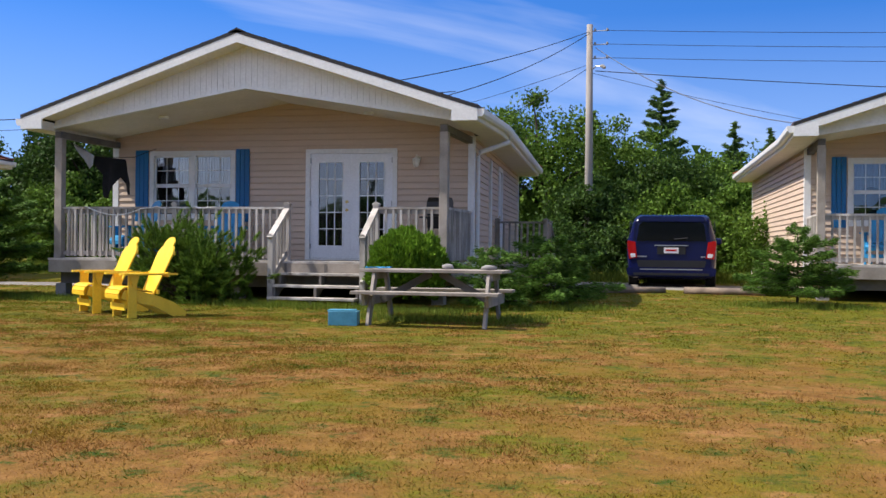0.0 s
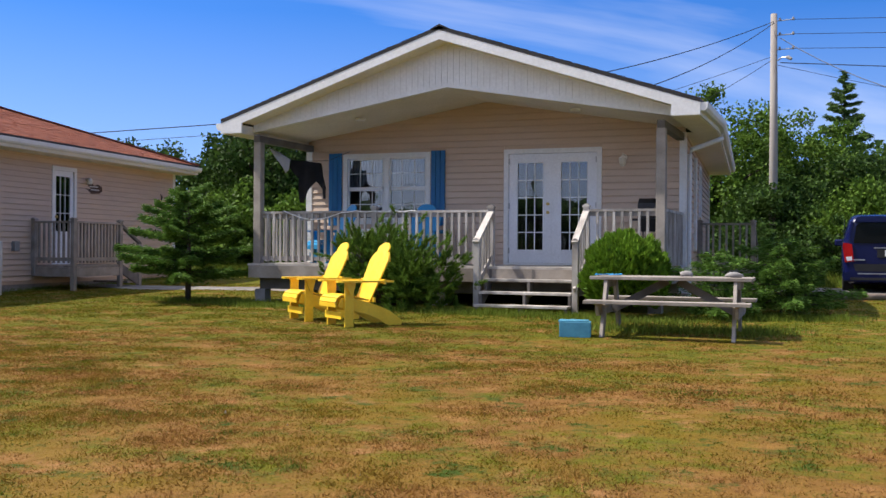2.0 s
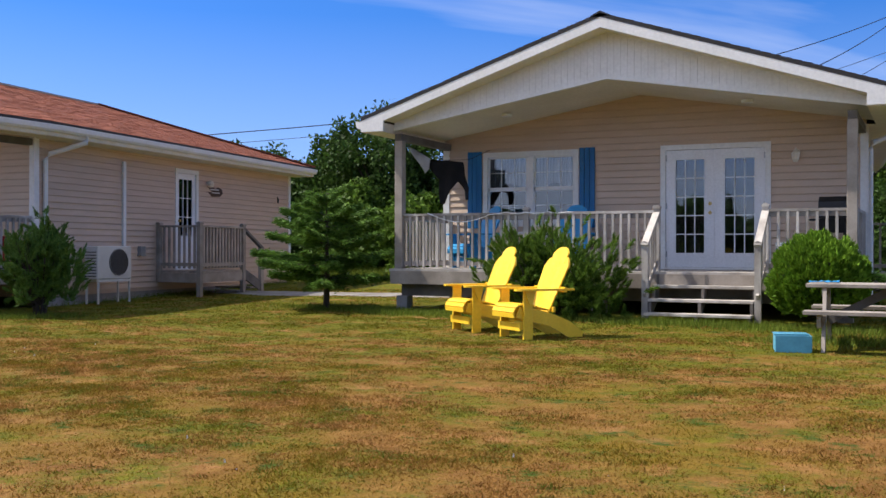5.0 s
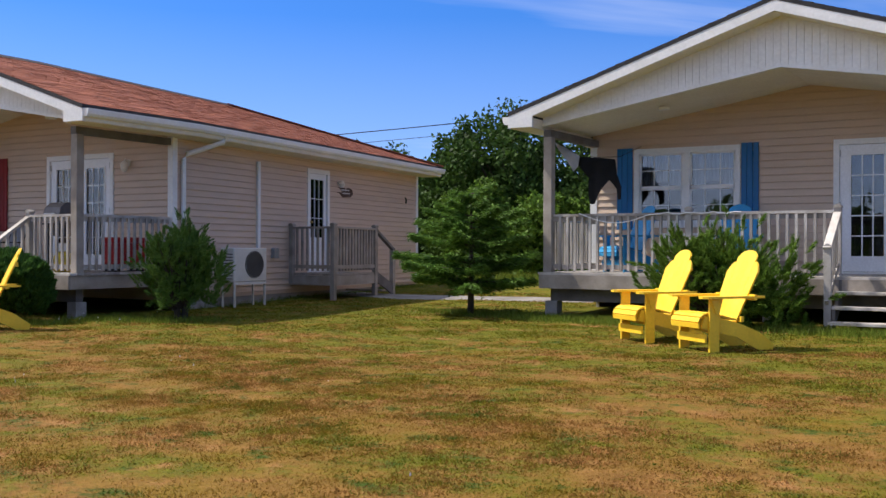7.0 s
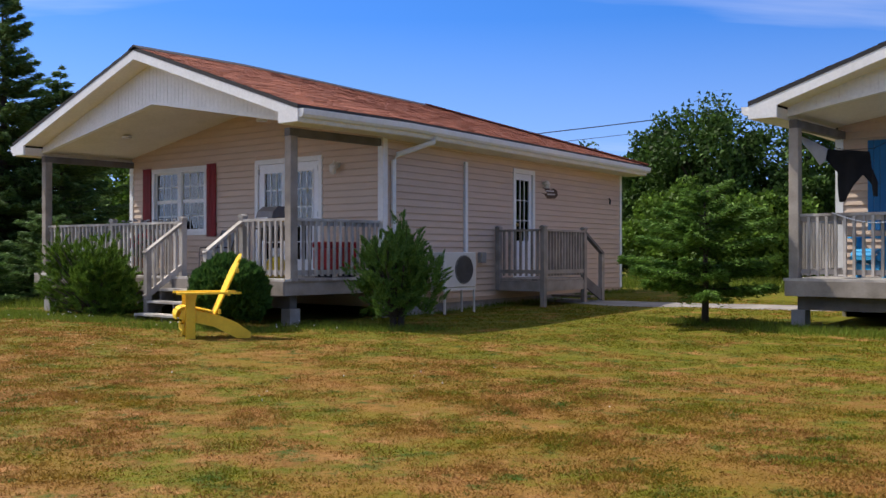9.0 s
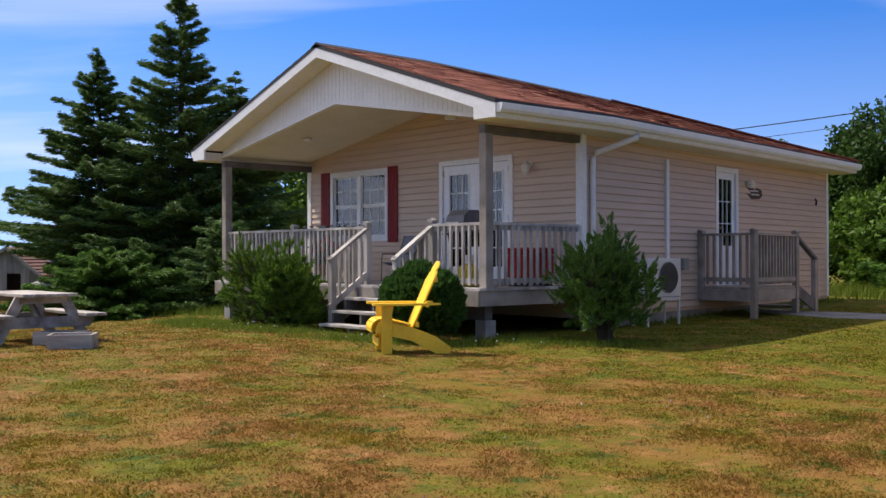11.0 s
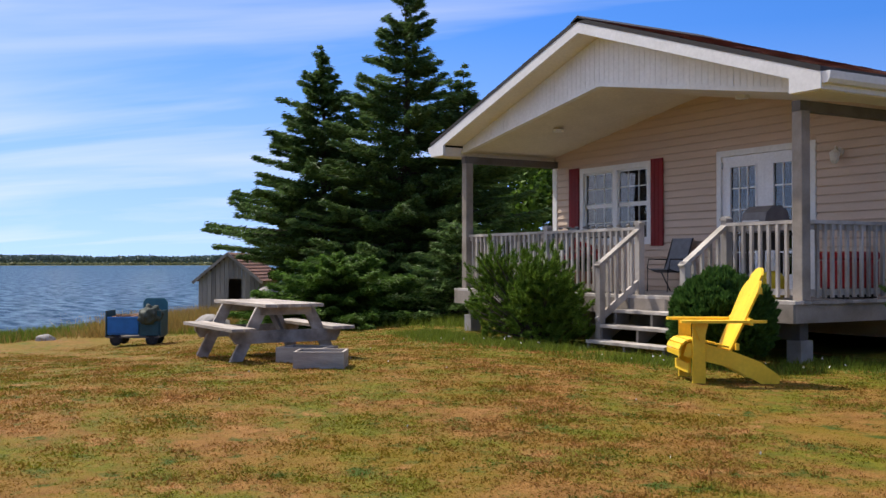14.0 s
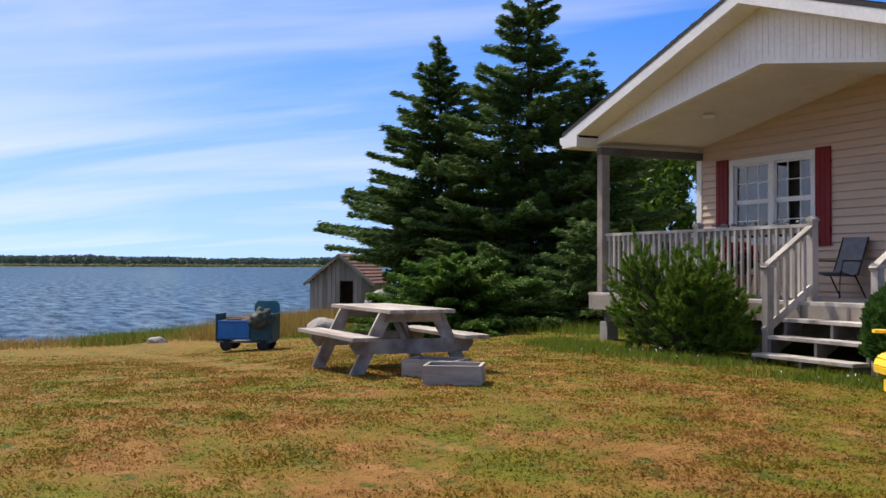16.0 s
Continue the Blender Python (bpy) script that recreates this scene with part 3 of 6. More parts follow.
    yb = FRONT + 0.40
    for side in (-1, 1):
        xe = OVL if side < 0 else OVR
        xa = xe - side * 0.42
        prism(gab, [(xa, EAVE - 0.18), (XC, 3.69), (XC, top - 0.1), (xa, roof_z(xa) - 0.1)], "y", yb, yb + 0.05)
    gable = part("gable_wall", gab, WHITE, h)
    x = OVL + 0.42
    while x < OVR - 0.50:
        xm = x + 0.0525
        zb, zt = 3.69 - abs(xm - XC) * (3.69 - EAVE + 0.18) / 3.68, roof_z(xm) - 0.24
        if zt - zb > 0.03:
            bm = bmesh.new()
            d = 0.105 * SLOPE * (1 if xm < XC else -1) / 2
            e = d * 0.56
            v = prism(bm, [(x + 0.003, zb - e), (x + 0.102, zb + e), (x + 0.102, zt + d), (x + 0.003, zt - d)], "y", yb - 0.010, yb)
            part("gable_panel", bm, WHITE, gable)
        x += 0.105
    bm = bmesh.new()
    for side in (-1, 1):
        xa = (OVL if side < 0 else OVR) - side * 0.42
        prism(bm, [(xa, EAVE - 0.20), (XC, 3.67), (XC, 3.72), (xa, EAVE - 0.15)], "y", yb - 0.03, yb + 0.06)
    part("gable_trim", bm, WHITE, h)
    for x in (-2.3, 1.6):
        bm = bmesh.new()
        tube(bm, [(x, -1.2, 3.33), (x, -1.2, 3.29)], 0.09, 14)
        part("ceiling_light", bm, WHITE, h)
    # french doors
    x0, x1, z0, z1 = door
    bm = bmesh.new()
    for a in ((x0, x0 + 0.085, z0, z1), (x1 - 0.085, x1, z0, z1)):
        box(bm, a[0], a[1], -0.035, 0.11, a[2], a[3])
    box(bm, x0 + 0.085, x1 - 0.085, -0.035, 0.11, z1 - 0.085, z1)
    box(bm, x0 + 0.085, x1 - 0.085, -0.05, 0.11, z0, z0 + 0.03)
    fd = part("french_door", bm, WHITE, h, "white double glazed french door, closed")
    for k in range(2):
        a, b = x0 + 0.09 + k * 0.80, x0 + 0.09 + k * 0.80 + 0.798
        gx0, gx1, gz0, gz1 = a + 0.165, b - 0.165, z0 + 0.27, z1 - 0.25
        bm = bmesh.new()
        for q in ((a, gx0, z0 + 0.035, z1 - 0.09), (gx1, b, z0 + 0.035, z1 - 0.09), (gx0, gx1, z0 + 0.035, gz0), (gx0, gx1, gz1, z1 - 0.09)):
            box(bm, q[0], q[1], -0.005, 0.045, q[2], q[3])
        for q in ((gx0 - 0.03, gx0, gz0 - 0.03, gz1 + 0.03), (gx1, gx1 + 0.03, gz0 - 0.03, gz1 + 0.03), (gx0, gx1, gz0 - 0.03, gz0), (gx0, gx1, gz1, gz1 + 0.03)):
            box(bm, q[0], q[1], -0.017, -0.004, q[2], q[3])
        for i in range(1, 3):
            c = gx0 + (gx1 - gx0) * i / 3
            box(bm, c - 0.009, c + 0.009, 0.0, 0.03, gz0, gz1)
        for i in range(1, 5):
            c = gz0 + (gz1 - gz0) * i / 5
            box(bm, gx0, gx1, 0.001, 0.031, c - 0.009, c + 0.009)
        part("door_leaf", bm, DOORWHITE, fd)
        bm = bmesh.new()
        box(bm, gx0, gx1, 0.012, 0.018, gz0, gz1)
        part("pane", bm, GLASS, fd).visible_shadow = False
        for zh in (0.95, 1.75, 2.55):
            bm = bmesh.new()
            xx = a + 0.004 if k == 0 else b - 0.004
            box(bm, xx - 0.012, xx + 0.012, -0.03, -0.004, zh, zh + 0.1)
            part("hinge", bm, METAL, fd)
    for zk in (1.68, 1.83):
        bm = bmesh.new()
        tube(bm, [(x0 + 0.83, -0.005, zk), (x0 + 0.83, -0.05, zk), (x0 + 0.83, -0.075, zk)], [0.018, 0.022, 0.03], 10)
        part("door_knob", bm, BRASS, fd)
    # window with two sliding sashes and lace curtains
    x0, x1, z0, z1 = win
    bm = bmesh.new()
    for a in ((x0, x0 + 0.085, z0, z1), (x1 - 0.085, x1, z0, z1), (x0 + 0.085, x1 - 0.085, z1 - 0.085, z1), (x0 + 0.085, x1 - 0.085, z0, z0 + 0.085)):
        box(bm, a[0], a[1], -0.035, 0.11, a[2], a[3])
    w = part("window", bm, WHITE, h)
    xm, zm = (x0 + x1) / 2, (z0 + z1) / 2
    bm = bmesh.new()
    box(bm, xm - 0.055, xm + 0.055, -0.01, 0.08, z0 + 0.085, z1 - 0.085)
    part("mullion", bm, WHITE, w)
    for a, b in ((x0 + 0.085, xm - 0.055), (xm + 0.055, x1 - 0.085)):
        for c, d in ((z0 + 0.085, zm), (zm, z1 - 0.085)):
            bm = bmesh.new()
            for q in ((a, a + 0.035, c, d), (b - 0.035, b, c, d), (a, b, c, c + 0.035), (a, b, d - 0.035, d)):
                box(bm, q[0], q[1], 0.01 + (c == zm) * 0.002, 0.05, q[2], q[3])
            for i in (1, 2):
                u = a + (b - a) * i / 3
                box(bm, u - 0.007, u + 0.007, 0.025, 0.04, c, d)
            box(bm, a, b, 0.026, 0.041, (c + d) / 2 - 0.007, (c + d) / 2 + 0.007)
            part("sash", bm, WHITE, w)
            bm = bmesh.new()
            box(bm, a + 0.03, b - 0.03, 0.029, 0.034, c + 0.03, d - 0.03)
            part("pane", bm, GLASS, w).visible_shadow = False
        # curtain: rippled cloth, scalloped below
        bm = bmesh.new()
        cols = 40
        rows = []
        for i in range(cols + 1):
            u = i / cols
            drop = 0.48 + 0.18 * abs(2 * u - 1) ** 1.5
            y = 0.14 + 0.018 * math.sin(i * 1.9)
            rows.append([bm.verts.new((a + (b - a) * u, y, z1 - 0.08 - drop * s)) for s in (0, 0.5, 1)])
        for r0, r1 in zip(rows, rows[1:]):
            for s in range(2):
                bm.faces.new((r0[s], r1[s], r1[s + 1], r0[s + 1]))
        part("curtain", bm, LACE, w, "white lace curtain")
    # shutters of three boards
    for s0 in (x0 - 0.30, x1 + 0.02):
        bm = bmesh.new()
        for k in range(3):
            box(bm, s0 + k * 0.094, s0 + k * 0.094 + 0.088, -0.05, -0.026, z0 - 0.03, z1 + 0.02, bevel=0.004)
        for zz in (z0 + 0.15, z1 - 0.22):
            box(bm, s0, s0 + 0.276, -0.028, -0.020, zz, zz + 0.08)
        part("shutter", bm, shutters, h, shutter_label)
    # porch lamp
    bm = bmesh.new()
    tube(bm, [(2.17, -0.02, 2.62), (2.17, -0.05, 2.62)], 0.055, 12)
    tube(bm, [(2.17, -0.05, 2.62), (2.17, -0.12, 2.68), (2.17, -0.14, 2.62)], 0.015, 8)
    tube(bm, [(2.17, -0.14, 2.64), (2.17, -0.14, 2.60), (2.17, -0.14, 2.50), (2.17, -0.14, 2.46)], [0.02, 0.07, 0.055, 0.03], 10)
    part("wall_lamp", bm, SOFFIT, h, "small ivory wall lamp")
    SKEW[0] = 0.0
    return h


def porch(at, label, side_bushed=False):
    """Timber porch: boards, rim, posts, beams, balustrade, stair."""
    p = thing("porch", label, "porch", at, "cottage porches")
    y0 = -2.09
    for k in range(15):
        bm = bmesh.new()
        box(bm, XL - 0.02, XR + 0.02, -0.03 - (k + 1) * 0.14 + 0.006, -0.03 - k * 0.14, DECK - 0.038, DECK)
        part("deck_board", bm, WOOD, p)
    for a in ((XL, XR, y0 - 0.04, y0), (XL, XL + 0.04, y0, -0.03), (XR - 0.04, XR, y0, -0.03)):
        bm = bmesh.new()
        box(bm, *a, DECK - 0.25, DECK - 0.04)
        part("rim_joist", bm, OLDWOOD, p)
    bm = bmesh.new()
    box(bm, XL + 0.1, XR - 0.1, y0 + 0.18, y0 + 0.32, DECK - 0.45, DECK - 0.252)
    part("bearer", bm, WOODDARK, p)
    for x in (XL + 0.12, -0.5, XR - 0.16):
        bm = bmesh.new()
        box(bm, x - 0.1, x + 0.1, y0 + 0.15, y0 + 0.35, -0.2, DECK - 0.452)
        part("pier", bm, CONCRETE, p)
    # roof posts and beams
    for x in (XL - 0.0, XR - 0.14):
        bm = bmesh.new()
        box(bm, x, x + 0.14, -1.98, -1.84, DECK, EAVE - 0.37, bevel=0.006)
        part("roof_post", bm, OLDWOOD, p)
        bm = bmesh.new()
        box(bm, x + 0.01, x + 0.13, -1.99, -0.03, EAVE - 0.37, EAVE - 0.255)
        part("roof_beam", bm, WOODDARK, p)

    def post(x, y, z0, z1, s=0.09):
        bm = bmesh.new()
        box(bm, x - s / 2, x + s / 2, y - s / 2, y + s / 2, z0, z1)
        prism(bm, [(x - s / 2 - 0.012, z1), (x + s / 2 + 0.012, z1), (x + s / 2 + 0.012, z1 + 0.025), (x + 0.01, z1 + 0.055), (x - 0.01, z1 + 0.055), (x - s / 2 - 0.012, z1 + 0.025)], "y", y - s / 2 - 0.012, y + s / 2 + 0.012)
        part("rail_post", bm, WOOD, p)

    def rail(a, b, steep=0.0):
        (ax, ay, az), (bx, by, bz) = a, b
        for name, dz, w, t in (("top_rail", 0.0, 0.10, 0.04), ("under_rail", -0.055, 0.04, 0.07), ("bottom_rail", -0.80, 0.04, 0.07)):
            bm = bmesh.new()
            beam(bm, (ax, ay, az + dz - 0.02), (bx, by, bz + dz - 0.02), w, t)
            part(name, bm, WOOD, p)
        n = max(2, round(math.dist(a[:2], b[:2]) / 0.125))
        for i in range(1, n):
            u = i / n
            x, y, z = ax + (bx - ax) * u, ay + (by - ay) * u, az + (bz - az) * u
            bm = bmesh.new()
            o = 0.038
            if abs(bx - ax) > abs(by - ay):
                box(bm, x - 0.019, x + 0.019, y - o - 0.019, y - o + 0.016, z - 0.88, z - 0.045)
            else:
                sgn = 1 if x > -0.5 else -1
                box(bm, x + sgn * o - 0.016, x + sgn * o + 0.019, y - 0.019, y + 0.019, z - 0.88, z - 0.045)
            part("baluster", bm, WOOD, p)
    zr = 1.66
    yr = -1.88
    rail((XL + 0.14, yr, zr), (-1.72, yr, zr))
    post(-1.68, yr, DECK, zr + 0.03)
    rail((-1.64, yr, zr), (0.36, yr, zr))
    rail((2.02, yr, zr), (XR - 0.14, yr, zr))
    rail((XL + 0.06, -1.84, zr), (XL + 0.06, -0.05, zr))
    rail((XR - 0.06, -1.84, zr), (XR - 0.06, -0.05, zr))
    for x in (0.40, 1.97):
        post(x, yr, DECK, zr + 0.03)
        post(x, -2.56, gz_at(at, x, -2.56) - 0.05, 1.14)
        # sloping stair rail
        for name, dz, w, t in (("top_rail", 0.0, 0.10, 0.04), ("bottom_rail", -0.72, 0.04, 0.09)):
            bm = bmesh.new()
            beam(bm, (x, yr, zr - 0.02 + dz), (x, -2.62, 1.13 + dz), w, t)
            part(name, bm, WOOD, p)
        for i in range(1, 5):
            u = i / 5
            y, z = yr + (-2.56 - yr) * u, zr + (1.15 - zr) * u
            bm = bmesh.new()
            box(bm, x - 0.019, x + 0.019, y - 0.019, y + 0.019, z - 0.72, z - 0.04)
            part("baluster", bm, WOOD, p)
    for k in range(3):
        bm = bmesh.new()
        z = DECK - 0.19 * (k + 1)
        box(bm, 0.45, 1.92, -2.14 - 0.235 * (k + 1), -2.14 - 0.235 * k + 0.005, z - 0.04, z, bevel=0.004)
        part("stair_tread", bm, WOOD, p)
    for x in (0.48, 1.18, 1.89):
        bm = bmesh.new()
        prism(bm, [(-2.135, DECK - 0.04), (-2.135, DECK - 0.36), (-2.83, -0.05), (-2.83, DECK - 0.612), (-2.61, DECK - 0.612), (-2.61, DECK - 0.422), (-2.375, DECK - 0.422), (-2.375, DECK - 0.232), (-2.14, DECK - 0.235)], "x", x - 0.02, x + 0.02)
        part("stair_stringer", bm, WOODDARK, p)
    return p


def gz_at(at, x, y):
    w = at @ Vector((x, y, 0))
    return gz(w.x, w.y) - at.translation.z


H1, H2, H3 = pose(0, 0, 0.0), pose(-13.06, -4.18, -0.03), pose(13.21, 3.25, 0.02)
cottage(H1, BLUE, "blue plank shutter", "beige-sided cottage with blue shutters and white gable", True, 0.085)
cottage(H2, RED, "dark red plank shutter", "beige-sided cottage with dark red shutters and brown roof", True, 0.136)
cottage(H3, BLUE, "blue plank shutter", "beige-sided cottage with blue shutters beside the parked van", False, 0.05)
porch(H1, "weathered grey timber porch with railing and steps")
porch(H2, "weathered grey timber porch with railing beside a round shrub")
porch(H3, "weathered grey timber porch with railing behind a low spruce")


# ---- plants ----
NEEDLE_DARK = leaf_mat("dark_spruce_needles", (0.072, 0.135, 0.040), (0.120, 0.195, 0.052), 0.9, 0.30)
NEEDLE = leaf_mat("green_spruce_needles", (0.065, 0.138, 0.022), (0.120, 0.215, 0.034), 0.9, 0.30)
MUGO = leaf_mat("mugo_needles", (0.078, 0.150, 0.020), (0.150, 0.245, 0.034), 1.0, 0.30)
CEDAR = leaf_mat("bright_cedar_sprays", (0.10, 0.20, 0.016), (0.155, 0.27, 0.022), 0.6, 0.25)
JUNIPER = leaf_mat("juniper_sprays", (0.095, 0.190, 0.040), (0.165, 0.275, 0.058), 0.9, 0.32)
CEDARDARK = leaf_mat("dark_cedar_sprays", (0.040, 0.095, 0.020), (0.065, 0.140, 0.028), 0.6, 0.3)
LEAF = leaf_mat("broad_leaves", (0.068, 0.132, 0.016), (0.112, 0.190, 0.025), 1.0, 0.28)
LEAFDARK = leaf_mat("dark_broad_leaves", (0.034, 0.072, 0.014), (0.056, 0.104, 0.019), 1.0, 0.26)
WEED = leaf_mat("weed_blades", (0.105, 0.165, 0.018), (0.165, 0.20, 0.028), 0.9, 0.3)
MARSH = leaf_mat("pale_marsh_grass", (0.25, 0.25, 0.12), (0.20, 0.22, 0.10), 0.4, 0.2)
# haze of the distance is put into this grey-blue leaf colour
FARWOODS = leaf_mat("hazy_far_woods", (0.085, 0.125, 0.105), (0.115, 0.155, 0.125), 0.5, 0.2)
STRAW = leaf_mat("straw_blades", (0.36, 0.22, 0.07), (0.24, 0.20, 0.055), 0.6, 0.3)
BARK = mat("bark", (0.085, 0.065, 0.048), (0.05, 0.04, 0.03), 0.95, 6, (1, 1, 0.3), 0.6, 40)
# near-black colour standing for the shade deep inside a shrub
SHADECORE = mat("shaded_core", (0.018, 0.022, 0.012), (0.012, 0.015, 0.008), 1.0)


def blades(pos, along, size, width, rng, taper=0.25):
    """Narrow pointed leaves: centre, direction, length, width -> verts, faces."""
    n = len(pos)
    along = along / np.linalg.norm(along, axis=1, keepdims=True)
    r = rng.normal(size=(n, 3))
    side = np.cross(along, r)
    side /= np.linalg.norm(side, axis=1, keepdims=True) + 1e-9
    size, width = np.broadcast_to(size, n)[:, None], np.broadcast_to(width, n)[:, None]
    a, b = pos - along * size / 2, pos + along * size / 2
    half = side * width * (0.5 if taper < 0.4 else 0.62 + 0.4 * taper)
    v = np.stack((a - half, a + half * 0.9, b + half * taper * rng.uniform(-1, 1, (n, 1))), 1).reshape(-1, 3)
    return v, np.arange(3 * n).reshape(-1, 3)


def plant_part(name, v, f, material, parent, kind=""):
    ob = new(name, numpy_mesh(name, v, f, material))
    ob.parent = parent
    return tagged(ob, kind=kind)


def conifer(name, label, at, h, r, seed, material, whorls, per, dens, bare=0.05, needle=(0.16, 0.035), power=0.85, droop=0.25, group="", trunk=0.02):
    rng = np.random.default_rng(seed)
    t = thing(name, label, "tree", at, group)
    bm = bmesh.new()
    tube(bm, [(0, 0, -0.15), (0.01 * h, 0, h * 0.3), (0, 0.01 * h, h * 0.7), (0, 0, h * 0.99)], [trunk * h, trunk * 0.75 * h, trunk * 0.35 * h, 0.006], 8)
    part("trunk", bm, BARK, t, smooth=True)
    P, D, S = [], [], []
    bm = bmesh.new()
    for w in range(whorls):
        z = h * (bare + (1 - bare) * ((w + rng.uniform(0, 0.6)) / whorls))
        L0 = r * max(0.03, (1 - z / h)) ** power
        k = max(3, int(per * (0.6 + 0.5 * (1 - z / h))))
        a0 = rng.uniform(0, 6.28)
        for b in range(k):
            a = a0 + 6.283 * b / k + rng.normal(0, 0.25)
            L = L0 * rng.uniform(0.6, 1.15)
            zz = z + rng.normal(0, 0.02 * h)
            out = np.array((math.cos(a), math.sin(a), 0))
            lat = np.array((-math.sin(a), math.cos(a), 0))
            up = 0.35 * (z / h) ** 1.5
            rise = lambda s: L * ((up - droop) * s + droop * 0.9 * s * s)
            pts = [out * L * s + np.array((0, 0, zz + rise(s))) for s in (0, 0.5, 1)]
            if L > 0.25:
                tube(bm, pts, [0.012 * L + 0.006, 0.008 * L + 0.004, 0.003], 4, False)
            m = max(6, int(dens * 1.3 * L))
            s = rng.uniform(0.08, 1, m) ** 0.75
            wdt = (0.30 * L * (1.05 - s) + 0.05) * rng.uniform(-1, 1, m)
            pos = out * (L * s)[:, None] + lat * wdt[:, None]
            pos[:, 2] += zz + np.array([rise(q) for q in s]) - 0.22 * np.abs(wdt) + rng.normal(0, 0.03, m)
            d = out * 1.0 + lat * (np.sign(wdt) * rng.uniform(0.2, 1.0, m))[:, None] + rng.normal(0, 0.25, (m, 3))
            d[:, 2] -= 0.1
            P.append(pos), D.append(d), S.append(np.full(m, needle[0]) * rng.uniform(0.6, 1.3, m))
    tagged(part("branchwork", bm, BARK, t), kind="stuff")
    P, D, S = np.concatenate(P), np.concatenate(D), np.concatenate(S)
    v, f = blades(P, D, S, needle[1], rng, 0.3)
    plant_part("crown", v, f, material, t)
    return t


def broadleaf(name, label, at, h, r, seed, material, clumps, leaves, size=0.15, low=0.25, group="", category="tree"):
    """Several leaders of uneven height, each carrying many small leaf clumps."""
    rng = np.random.default_rng(seed)
    t = thing(name, label, category, at, group)
    bm = bmesh.new()
    tube(bm, [(0, 0, -0.2), (0.03 * h, 0, h * 0.3), (0, 0.02 * h, h * 0.6)], [0.028 * h, 0.02 * h, 0.012 * h], 8)
    lead = [(0.0, 0.0, 1.0)] + [(r * 0.55 * math.cos(k * 1.26 + seed), r * 0.55 * math.sin(k * 1.26 + seed), rng.uniform(0.66, 0.97)) for k in range(5)]
    P, D = [], []
    m = clumps * 2
    per = max(20, int(leaves * 0.72))
    for c in range(m):
        lx, ly, lh = lead[c % len(lead)]
        a, u = rng.uniform(0, 6.283), rng.uniform(0, 1) ** 0.85
        z = h * lh * (low + (0.97 - low) * u)
        prof = math.sin(min(1.0, (1 - z / (h * lh)) * 1.7 + 0.10) * 1.57)
        rr = r * 0.62 * prof * rng.uniform(0.35, 1.12)
        cpos = np.array((lx * min(1.0, 0.5 + u) + math.cos(a) * rr, ly * min(1.0, 0.5 + u) + math.sin(a) * rr, z))
        cr = r * rng.uniform(0.13, 0.30)
        if c % 5 == 0:
            tube(bm, [(0, 0, h * 0.2 + 0.3 * z), cpos * (0.6, 0.6, 0.9), cpos], [0.01 * h, 0.006 * h, 0.003 * h], 5, False)
        d = rng.normal(size=(per, 3))
        d /= np.linalg.norm(d, axis=1, keepdims=True)
        d[:, 2] = d[:, 2] * 0.8 + 0.15
        rad = cr * rng.uniform(0.4, 1.25, (per, 1))
        P.append(cpos + d * rad), D.append(d + rng.normal(0, 0.8, (per, 3)))
    part("trunk", bm, BARK, t, smooth=True)
    P, D = np.concatenate(P), np.concatenate(D)
    v, f = blades(P, D, size * rng.uniform(0.6, 1.3, len(P)), size * 0.62, rng, 0.45)
    plant_part("crown", v, f, material, t)
    return t


def globe_shrub(label, at, r, h, seed, material):
    rng = np.random.default_rng(seed)
    t = thing("round_shrub", label, "shrub", at)
    n = 26000
    d = rng.normal(size=(n, 3))
    d /= np.linalg.norm(d, axis=1, keepdims=True)
    d = d[d[:, 2] > -0.75]
    lump = np.array([noise.noise(Vector(q) * 2.6 + Vector((seed, 0, 0))) for q in d])
    lump2 = np.array([noise.noise(Vector(q) * 6.5 + Vector((0, seed, 0))) for q in d])
    rad = (0.94 + 0.17 * lump + 0.13 * lump2) * rng.uniform(0.88, 1.02, len(d))
    P = d * rad[:, None] * (r, r, h / 2) + (0, 0, h / 2)
    D = d + (0, 0, 0.8) + rng.normal(0, 0.35, d.shape)
    v, f = blades(P, D, 0.065 * rng.uniform(0.6, 1.3, len(P)), 0.024, rng, 0.5)
    plant_part("foliage", v, f, material, t)
    # solid dark ball in place of the shade between the sprays
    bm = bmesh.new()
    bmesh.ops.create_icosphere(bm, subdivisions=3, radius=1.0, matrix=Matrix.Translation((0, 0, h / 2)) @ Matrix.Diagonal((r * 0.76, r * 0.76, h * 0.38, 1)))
    part("twigs", bm, SHADECORE, t, smooth=True)
    return t


